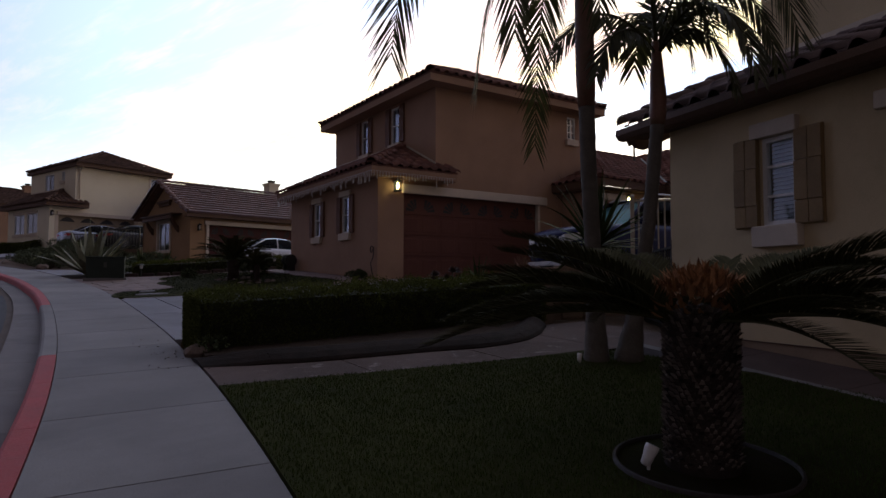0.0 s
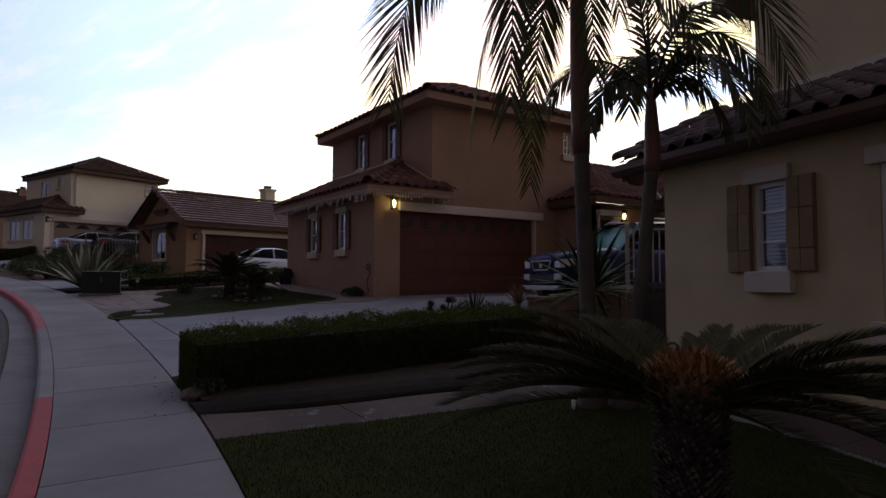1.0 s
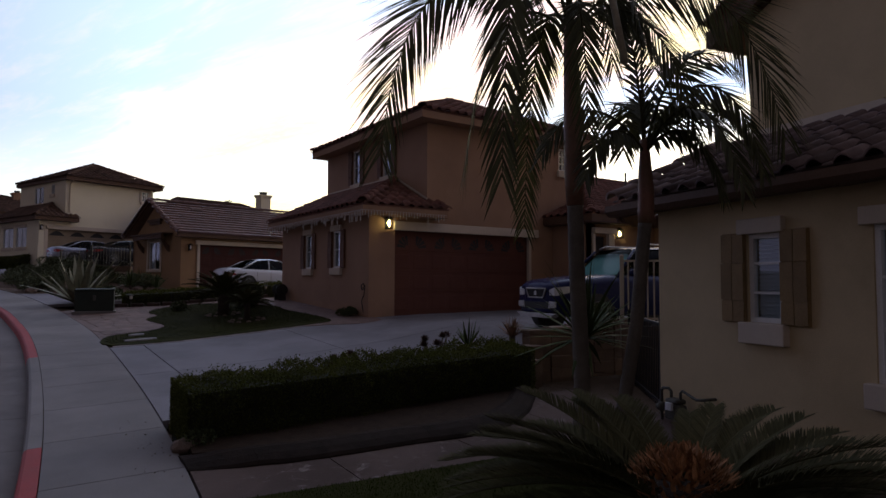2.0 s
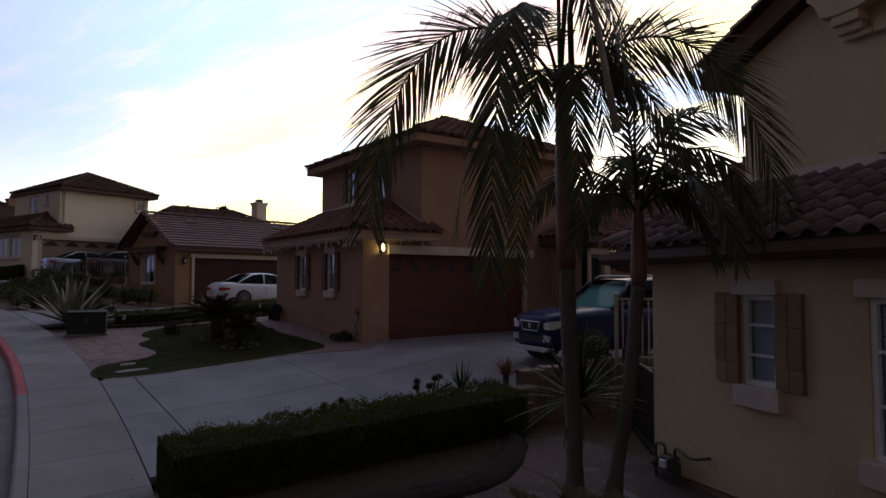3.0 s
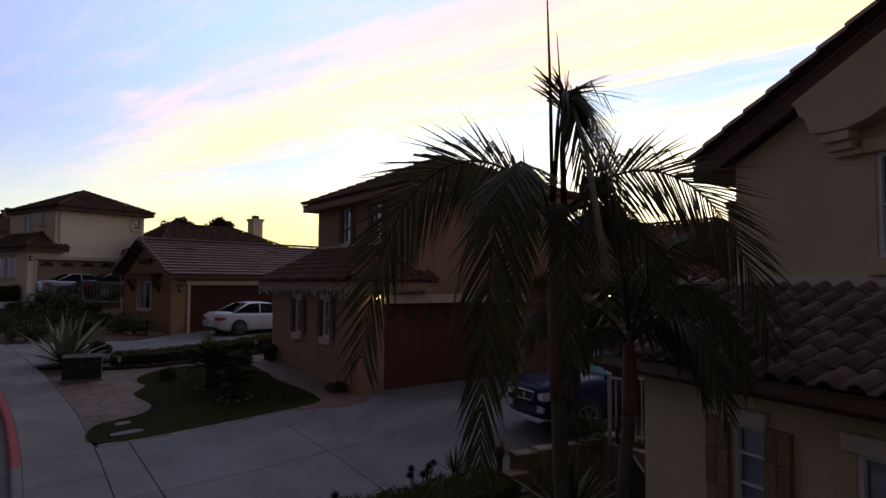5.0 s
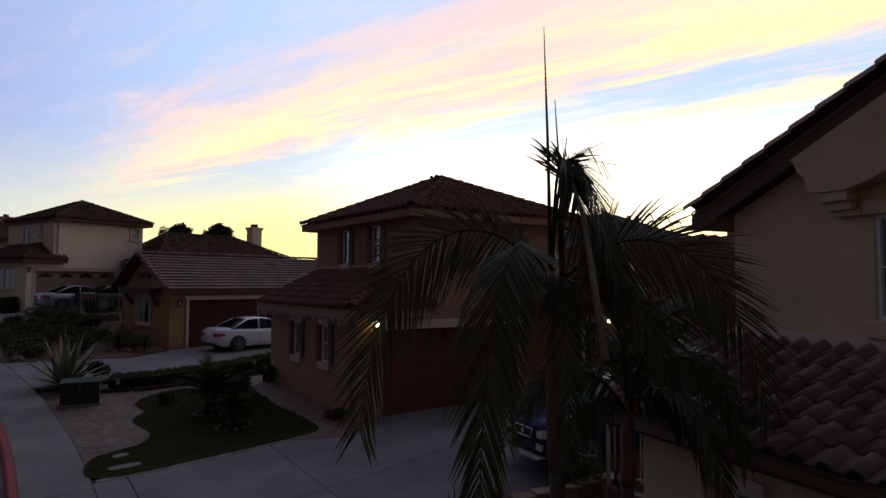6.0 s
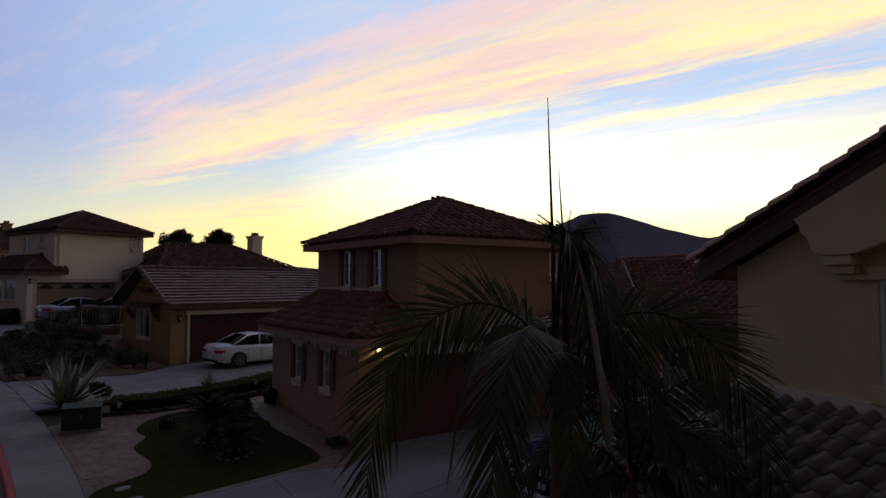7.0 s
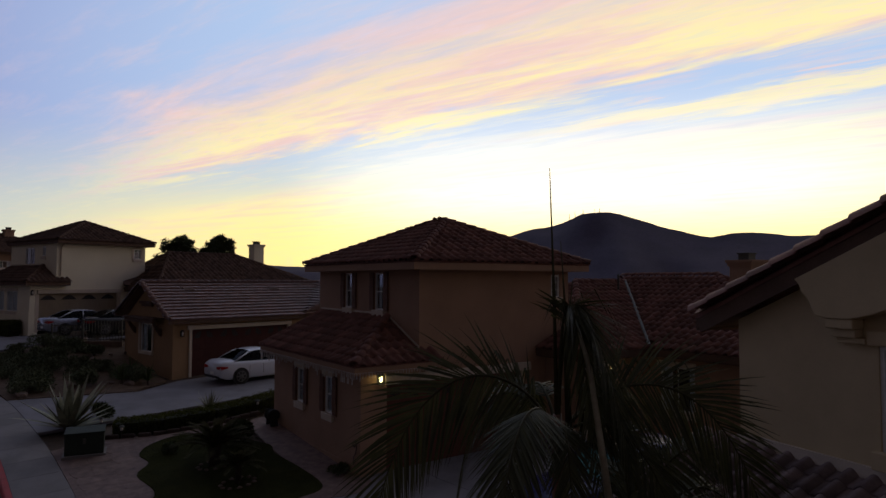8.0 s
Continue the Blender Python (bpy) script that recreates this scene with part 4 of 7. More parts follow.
def box_ring(x0, x1, y0, y1, z0, z1, t):
    return Mesh().box(x0, x1, y0, y0 + t, z0, z1).box(x0, x1, y1 - t, y1, z0, z1).box(x0, x0 + t, y0 + t, y1 - t, z0, z1).box(x1 - t, x1, y0 + t, y1 - t, z0, z1)


LEFT = lambda x, y, z: pose(x, y, z, 0, 0, -90)


def tract_house(label, m, stucco, tiles, door_mat, shutter_mat, singles, lit=True, wing=False, plain=False):
    """The two-storey house with a garage below, a skirt roof at the corner and a hipped roof."""
    h = thing("house", label, "house", m)
    gx0, gx1, gh = (0.48, 5.54, 2.10) if plain else (0.78, 5.64, 2.25)
    low = [(1.63, 2.18, 1.24, 2.29), (3.65, 4.22, 1.24, 2.29)]
    high = [(3.05, 4.4, 3.95, 5.10), (1.5, 2.0, 4.5, 5.15)] if plain else [(1.95, 2.53, 4.08, 5.22), (4.0, 4.56, 4.08, 5.22)]
    leaf = None if plain else 0.25
    ux = 1.5 if plain else 1.8
    far_x = 7.43 if plain else 7.65
    top_x = (1.8 + far_x) / 2
    if plain:
        low = [(1.68, 3.25, 0.95, 2.25), (3.62, 5.2, 0.95, 2.25)]
    # walls; the side walls run from back to front
    part("wall", wall_panel(far_x, -0.8, 2.75, 0.2, [(gx0, gx1, -0.8, gh)]), stucco, h, "garage front wall, rough stucco")
    part("wall", wall_panel(far_x - ux, 2.75, 5.3, 0.2, [(far_x - ux - 0.85, far_x - ux - 0.33, 4.42, 5.12)] if plain else [(far_x - ux - 0.78, far_x - ux - 0.40, 4.45, 5.18)]), stucco, h, "upper front wall, rough stucco", m=pose(ux, 0, 0))
    part("wall", wall_panel(5.8, -0.8, 2.75, 0.2, [(6.0 - b, 6.0 - a, c, d) for a, b, c, d in low]), stucco, h, "side wall, rough stucco", m=pose(0, 6.0, 0, 0, 0, -90))
    part("wall", wall_panel(6.2, 2.75, 5.3, 0.2, [(6.4 - b, 6.4 - a, c, d) for a, b, c, d in high]), stucco, h, "upper side wall, rough stucco", m=pose(ux, 6.4, 0, 0, 0, -90))
    part("wall", wall_panel(far_x - ux, 2.75, 5.3, 0.2), stucco, h, "upper rear wall", m=pose(far_x, 6.6, 0, 0, 0, 180))
    part("wall", wall_panel(far_x, -0.8, 2.75, 0.2), stucco, h, "rear wall", m=pose(far_x, 6.2, 0, 0, 0, 180))
    part("wall", wall_panel(6.2, -0.8, 5.3, 0.2), stucco, h, "far side wall", m=pose(far_x, 0.2, 0, 0, 0, 90))
    part("wall_foot", Mesh().box(-0.02, gx0 - 0.1, -0.02, 0.0, -0.8, 0.14).box(-0.02, 0.0, 0.0, 6.0, -0.8, 0.14), stucco, h)
    # unseen floors, painted near-black so the rooms read as unlit
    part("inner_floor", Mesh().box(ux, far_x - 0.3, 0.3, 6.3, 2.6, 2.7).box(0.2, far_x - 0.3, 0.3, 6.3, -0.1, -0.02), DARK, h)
    for a, b, c, d in low:
        build_window(h, LEFT(0, (a + b) / 2, c), b - a, d - c, (1, 0) if plain else (0, 1), True, leaf, shutter_mat)
    for a, b, c, d in high:
        build_window(h, LEFT(ux, (a + b) / 2, c), b - a, d - c, (1, 0) if plain else (0, 1), False, leaf, shutter_mat, lintel=False)
    build_window(h, pose(far_x - 0.59, 0, 4.42 if plain else 4.45), 0.52 if plain else 0.38, 0.70 if plain else 0.73, (1, 2), False, lintel=False)
    if plain:
        part("window_surround", box_frame(far_x - 0.99, far_x - 0.19, 4.28, 5.26, 0.13, -0.03, -0.002), TRIM_PALE, h, "pale stucco window surround")
        part("plinth", Mesh().box(-0.04, 0.30, -0.04, -0.002, -0.8, 0.93).box(-0.04, -0.002, -0.002, 6.0, -0.8, 0.80).box(-0.06, 0.30, -0.06, -0.002, 0.93, 1.0).box(-0.06, -0.002, -0.002, 6.0, 0.80, 0.88), stucco, h, "stucco plinth with a moulded top")
        part("stub_eave", Mesh().slab([(5.72, -0.45, 2.62), (7.9, -0.45, 2.62), (7.9, 0.0, 3.2), (6.9, 0.0, 3.2), (5.9, 0.0, 2.9)], 0.1), tiles, h, "small tiled skirt roof")
    # garage
    garage_door(h, gx0, gx1, gh, 0.12, door_mat, 4 if plain else 8, plain)
    part("garage_header", Mesh().box(gx0 - 0.06, gx1 + 0.26, -0.10, -0.002, gh - 0.02, gh + 0.22), TRIM_PALE, h, "pale header beam", bevel=0.01)
    part("garage_jamb", Mesh().box(gx1 - 0.07, gx1 + (0.16 if plain else 0.02), -0.02, 0.10, -0.3, gh - 0.021), TRIM_PALE, h, "pale door jamb")
    if plain:
        part("downpipe", Mesh().tube([(1.75, -0.42, 5.28), (1.75, -0.10, 5.1), (1.75, -0.06, 5.0), (1.75, -0.06, 3.2)], 0.04, 8), TRIM_PALE, h, "pale downpipe")
        part("garage_jamb", Mesh().box(gx0 - 0.16, gx0 + 0.05, -0.02, 0.10, -0.3, gh - 0.021), TRIM_PALE, h, "pale door jamb")
    wall_lantern(h, pose(0.10 if plain else 0.52, 0, 2.15 if plain else 2.40), lit)
    # skirt roof
    eave_box(h, -0.43, 2.18, -0.48, 6.42, 2.60, 0.21, TRIM_DARK if plain else stucco)
    P = (ux, 1.75, 3.9)
    tiled_roof(h, [[(-0.45, 6.45, 2.83), (-0.45, -0.5, 2.83), P, (ux, 6.45, 3.9)], [(-0.45, -0.5, 2.83), (2.2, -0.5, 2.83), (2.2, 0.0, 3.07), (ux, 0.0, 3.07), P]],
               tiles, (-0.4, -0.4, 2.9), caps=[((-0.47, -0.52, 2.85), P)], singles=min(singles, 220))
    part("flashing", Mesh().slab([(ux - 0.015, -0.02, 3.12), (ux - 0.015, 1.75, 3.96), (ux - 0.015, 1.75, 4.02), (ux - 0.015, -0.02, 3.18)], 0.012).slab([(ux - 0.015, 1.75, 3.96), (ux - 0.015, 6.4, 3.96), (ux - 0.015, 6.4, 4.02), (ux - 0.015, 1.75, 4.02)], 0.012), TRIM_PALE, h, "pale metal flashing")
    # main hipped roof
    eave_box(h, 1.32, far_x + 0.48, -0.48, 6.88, 5.3, 0.22, TRIM_DARK if plain else stucco)
    a, b, c, d, top, top2 = (1.3, -0.5, 5.53), (far_x + 0.5, -0.5, 5.53), (far_x + 0.5, 6.9, 5.53), (1.3, 6.9, 5.53), (top_x, 2.92, 7.02), (top_x, 3.48, 7.02)
    tiled_roof(h, [[a, b, top], [d, a, top, top2], [b, c, top2, top], [c, d, top2]], tiles, (1.3, -0.5, 5.5), caps=[(a, top), (b, top), (c, top2), (d, top2), (top, top2)], singles=singles)
    if wing:
        build_wing(h, stucco, tiles)
    return h


def build_wing(h, stucco, tiles):
    """The one-storey entrance wing beside the garage."""
    part("wall", wall_panel(3.0, -0.8, 2.7, 0.2, [(0.12, 0.66, -0.8, 2.25)]), stucco, h, "entrance wing wall", m=pose(6.6, -1.6, 0))
    part("wall", wall_panel(1.6, -0.8, 2.7, 0.2), stucco, h, "entrance wing side wall", m=pose(6.6, 0, 0, 0, 0, -90))
    part("wall", wall_panel(4.5, -0.8, 2.7, 0.2, [(0.52, 1.72, 0.95, 2.32)]), stucco, h, "wall with a window", m=pose(9.6, -1.6, 0, 0, 0, -90))
    part("wall", wall_panel(9.0, -0.8, 2.7, 0.2), stucco, h, "far end wall", m=pose(9.6, -6.1, 0))
    door = part("front_door", Mesh().box(6.74, 7.24, -1.52, -1.48, -0.8, 2.23), PLASTIC_DARK, h, "dark front door")
    part("handle", Mesh().tube([(7.18, -1.53, 0.95), (7.18, -1.58, 1.0), (7.18, -1.58, 1.15), (7.18, -1.53, 1.2)], 0.012, 6), CHROME, door)
    build_window(h, LEFT(9.6, -2.72, 0.95), 1.2, 1.37, (1, 0), False)
    part("door_surround", Mesh().box(7.27, 7.52, -1.72, -1.602, -0.8, 2.32).box(6.62, 6.72, -1.68, -1.602, -0.8, 2.32).box(6.62, 7.6, -1.76, -1.602, 2.32, 2.5), TRIM_PALE, h, "pale pilaster and header round the door", bevel=0.01)
    wall_lantern(h, pose(7.74, -1.6, 2.36))
    z = lambda s: 2.88 + 0.43 * s
    part("fascia", Mesh().box(6.18, 9.2, -2.02, -1.97, 2.66, 2.86).box(6.18, 6.23, -1.97, 0.0, 2.66, 2.86).box(9.15, 9.2, -6.5, -2.02, 2.66, 2.86), TRIM_DARK, h, "brown fascia board")
    part("soffit", Mesh().box(6.2, 9.6, -1.97, -1.4, 2.62, 2.655).box(6.22, 6.6, -1.4, 0.0, 2.62, 2.655).box(9.2, 9.7, -6.48, -1.97, 2.62, 2.655), TRIM_DARK, h)
    R1, R2 = (11.0, 2.8, z(4.8)), (14.0, 2.8, z(4.8))
    T1, T2 = (14.6, -1.1, z(5.4)), (14.6, 3.4, z(5.4))
    tiled_roof(h, [[(6.2, -2, 2.88), (9.2, -2, 2.88), R2, R1], [(6.2, 7.6, 2.88), (6.2, -2, 2.88), R1], [(9.2, -2, 2.88), (9.2, -6.5, 2.88), T1, T2], [(9.2, -6.5, 2.88), (20.0, -6.5, 2.88), T1],
                   [(20.0, -6.5, 2.88), (20.0, 8.8, 2.88), T2, T1]], tiles, (9.2, -3.5, 3.0), caps=[((6.2, -2, 2.88), R1), (R1, R2), (T1, T2), ((9.2, -6.5, 2.88), T1)], singles=300)
    part("valley", Mesh().tube([(9.2, -2.0, 2.96), (14.0, 2.8, z(4.8) + 0.08)], 0.055, 6), METER_GREY, h, "grey metal valley flashing")
    build_chimney(h, pose(14.3, -2.4, 4.3), 0.95, 0.8, 1.35, STUCCO_BROWN)
    part("vent_pipe", Mesh().tube([(12.6, 2.0, 4.3), (12.6, 2.0, 5.25)], 0.04, 8), METER_GREY, h)


def build_chimney(h, m, w, d, high, stucco):
    c = part("chimney", Mesh().box(-w / 2, w / 2, -d / 2, d / 2, -0.6, high), stucco, h, "stucco chimney", m=m, bevel=0.015)
    part("chimney_cap", Mesh().box(-w / 2 - 0.1, w / 2 + 0.1, -d / 2 - 0.1, d / 2 + 0.1, high, high + 0.1).box(-w / 2 - 0.05, w / 2 + 0.05, -d / 2 - 0.05, d / 2 + 0.05, high - 0.12, high), stucco, c)
    part("spark_arrestor", Mesh().box(-w * 0.24, w * 0.24, -d * 0.24, d * 0.24, high + 0.1, high + 0.32).box(-w * 0.29, w * 0.29, -d * 0.29, d * 0.29, high + 0.32, high + 0.36), METER_GREY, c)


def icicle_lights(m):
    """Unlit strands of small lights that hang from the skirt eave."""
    rnd = random.Random(4)
    t = thing("icicle_lights", "unlit white icicle lights hanging from the eave", "string lights", m, kind="stuff")
    wire = Mesh()
    runs = [((-0.46, 6.3), (-0.46, -0.5)), ((-0.46, -0.51), (2.1, -0.51))]
    for a, b in runs:
        n = int(math.dist(a, b) / 0.085)
        wire.tube([(a[0], a[1], 2.66), (b[0], b[1], 2.66)], 0.006, 4)
        for i in range(n):
            x, y = a[0] + (b[0] - a[0]) * i / n, a[1] + (b[1] - a[1]) * i / n
            d = rnd.choice((0.08, 0.14, 0.20, 0.28, 0.12))
            wire.tube([(x, y, 2.66), (x + rnd.uniform(-0.012, 0.012), y + rnd.uniform(-0.012, 0.012), 2.66 - d)], [0.007, 0.014], 5)
    part("light_strand", wire, ICICLE, t)
    return t


def right_house():
    """The sand-coloured house in front: low tiled lean-to, gabled upper storey."""
    h = thing("house", "sand-coloured stucco house with plank shutters and barrel-tile roof", "house", pose(6.45, 3.5, 0.8, 0, 0, -102.1))
    w1, w2 = (-0.13, 0.28, 1.27, 2.19), (1.19, 2.1, 0.82, 2.19)
    uw = (0.35, 1.35, 3.93, 5.10)
    shift = lambda q, o: [(a - o, b - o, c, d) for a, b, c, d in q]
    part("wall", wall_panel(9.5, -0.9, 2.68, 0.2, shift([w1, w2], -1.48)), STUCCO_SAND, h, "sand-coloured stucco front wall", m=pose(-1.48, 0, 0))
    part("wall", wall_panel(9.0, -0.9, 2.68, 0.2), STUCCO_SAND, h, "sand-coloured stucco side wall", m=pose(-1.48, 9.2, 0, 0, 0, -90))
    part("foundation", Mesh().box(-1.484, 8.0, -0.006, 0.0, -0.9, 0.062), FOUNDATION, h, "bare concrete foundation")
    # thin screed strip, coloured dark to draw the shadow line below the stucco
    part("weep_screed", Mesh().box(-1.50, 8.0, -0.018, 0.0, 0.062, 0.074), TRIM_DARK, h)
    build_window(h, pose((w1[0] + w1[1]) / 2, 0, w1[2]), w1[1] - w1[0], w1[3] - w1[2], (0, 2), True, 0.30, SHUTTER_WOOD, sill_h=0.22)
    build_window(h, pose((w2[0] + w2[1]) / 2, 0, w2[2]), w2[1] - w2[0], w2[3] - w2[2], (1, 2), True, None, None, sill_h=0.22)
    # lean-to roof
    part("soffit", Mesh().box(-2.0, 8.2, -0.20, 0.0, 2.56, 2.59), TRIM_DARK, h)
    part("fascia", Mesh().box(-2.03, 8.2, -0.24, -0.20, 2.53, 2.71).slab([(-2.05, -0.24, 2.60), (-2.01, -0.24, 2.60), (-2.01, 1.69, 3.48), (-2.05, 1.69, 3.48)], 0.13), TRIM_DARK, h, "dark fascia board")
    part("rafter_tail", Mesh().prism([(-0.22, 2.57), (-0.12, 2.46), (0.02, 2.44), (0.5, 2.66), (0.5, 2.80)], -2.02, -1.94, "x"), TRIM_DARK, h, "dark rounded rafter tail")
    gut = Mesh()
    prof = [(-0.36, 2.68), (-0.37, 2.60), (-0.32, 2.545), (-0.25, 2.535), (-0.245, 2.68), (-0.255, 2.68), (-0.26, 2.55), (-0.31, 2.56), (-0.355, 2.61), (-0.35, 2.68)]
    gut.prism(prof, -2.08, 8.2, "x")
    part("gutter", gut, TRIM_DARK, h, "dark metal rain gutter", smooth=False)
    deck = [[(-2.05, -0.13, 2.762), (8.2, -0.13, 2.762), (8.2, 1.66, 3.585), (-2.05, 1.66, 3.585)]]
    tiled_roof(h, deck, TILE_GREY, (-0.3, 0.2, 3.0), w=0.27, l=0.31, singles=300, high=0.075, overhang=0.12, caps=[((-2.05, -0.24, 2.74), (-2.05, 1.66, 3.62))])
    part("wall", Mesh().prism([(0.0, 2.68), (1.69, 2.68), (1.69, 3.54), (0.0, 2.76)], -1.48, -1.28, "x"), STUCCO_SAND, h, "stucco wall end under the lean-to roof")
    # upper storey
    uh = 5.28
    up = wall_panel(7.2, 2.6, uh, 0.2, shift([uw], -1.55))
    slope = 0.455
    up.prism([(0, uh), (7.2, uh), (5.05, uh + 0.02 + slope * 2.15), (3.6, uh + slope * 2.9), (2.15, uh + slope * 2.15)], 0.0, 0.2, "y")
    part("wall", up, STUCCO_SAND, h, "gabled upper wall", m=pose(-1.55, 1.69, 0))
    part("wall", wall_panel(7.5, 2.6, uh, 0.2), STUCCO_SAND, h, "upper side wall", m=pose(-1.55, 9.3, 0, 0, 0, -90))
    part("wall", wall_panel(7.2, -0.9, uh, 0.2), STUCCO_SAND, h, "rear wall", m=pose(5.65, 9.3, 0, 0, 0, 180))
    # unseen floors in the near-black that stands for unlit rooms
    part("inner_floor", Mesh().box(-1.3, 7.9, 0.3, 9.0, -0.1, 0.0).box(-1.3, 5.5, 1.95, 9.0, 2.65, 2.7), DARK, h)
    part("wall_band", Mesh().box(-1.57, 5.65, 1.645, 1.688, 3.56, 3.74), TRIM_PALE, h, "raised pale stucco band above the lean-to roof")
    build_window(h, pose((uw[0] + uw[1]) / 2, 1.69, uw[2]), uw[1] - uw[0], uw[3] - uw[2], (1, 1), False, None, None, trim=STUCCO_SAND)
    # gable roof
    e = 0.21
    x0, x1, xm = -2.12, 6.22, 2.05
    low_z = 5.315
    zr = lambda x: low_z + slope * (x - x0)
    faces = [[(x0, 9.6, low_z), (x0, 1.69 - e, low_z), (xm, 1.69 - e, zr(xm)), (xm, 9.6, zr(xm))], [(x1, 1.69 - e, low_z), (x1, 9.6, low_z), (xm, 9.6, zr(xm)), (xm, 1.69 - e, zr(xm))]]
    tiled_roof(h, faces, TILE_RED, (x0, 1.3, 5.4), w=0.31, l=0.37, singles=150, caps=[((x0, 1.69 - e, low_z + 0.02), (xm, 1.69 - e, zr(xm) + 0.02)), ((xm, 1.69 - e, zr(xm) + 0.03), (xm, 9.6, zr(xm) + 0.03))])
    part("barge_board", Mesh().slab([(x0, 1.69 - e, low_z - 0.06), (xm, 1.69 - e, zr(xm) - 0.07), (xm, 1.69 - e + 0.05, zr(xm) - 0.07), (x0, 1.69 - e + 0.05, low_z - 0.06)], 0.2), TRIM_DARK, h, "dark barge board")
    part("soffit", Mesh().slab([(x0 + 0.03, 1.69 - e + 0.05, low_z - 0.14), (xm, 1.69 - e + 0.05, zr(xm) - 0.13), (xm, 1.72, zr(xm) - 0.13), (x0 + 0.03, 1.72, low_z - 0.14)], 0.03).slab([(x0 + 0.03, 1.72, low_z - 0.14), (-1.5, 1.72, low_z + 0.09), (-1.5, 9.5, low_z + 0.09), (x0 + 0.03, 9.5, low_z - 0.14)], 0.03), TRIM_DARK, h)
    part("fascia", Mesh().box(x0, x0 + 0.04, 1.69 - e, 9.6, low_z - 0.22, low_z - 0.04), TRIM_DARK, h)
    # stucco valance under the gable with shaped lower edge, and a corbel
    low = [(-0.50, 5.84), (-0.44, 5.77), (-0.40, 5.66), (-0.32, 5.60), (-0.29, 5.50), (-0.24, 5.41), (-0.05, 5.385), (0.18, 5.385), (0.45, 5.45), (0.8, 5.60), (1.3, 5.76), (2.05, 5.85), (2.8, 5.76), (3.3, 5.60), (3.65, 5.45), (3.87, 5.39), (4.3, 5.41), (4.5, 5.78)]
    val = Mesh().prism(low + [(2.05, zr(xm) - 0.2)], 1.46, 1.685, "y")
    part("valance", val, STUCCO_SAND, h, "shaped stucco valance under the gable", bevel=0.012)
    part("corbel", Mesh().box(-0.13, 0.20, 1.48, 1.687, 5.27, 5.383).box(-0.11, 0.19, 1.54, 1.687, 5.17, 5.27).box(-0.08, 0.26, 1.60, 1.687, 5.10, 5.17), STUCCO_SAND, h, "stepped stucco corbel", bevel=0.015)
    return h


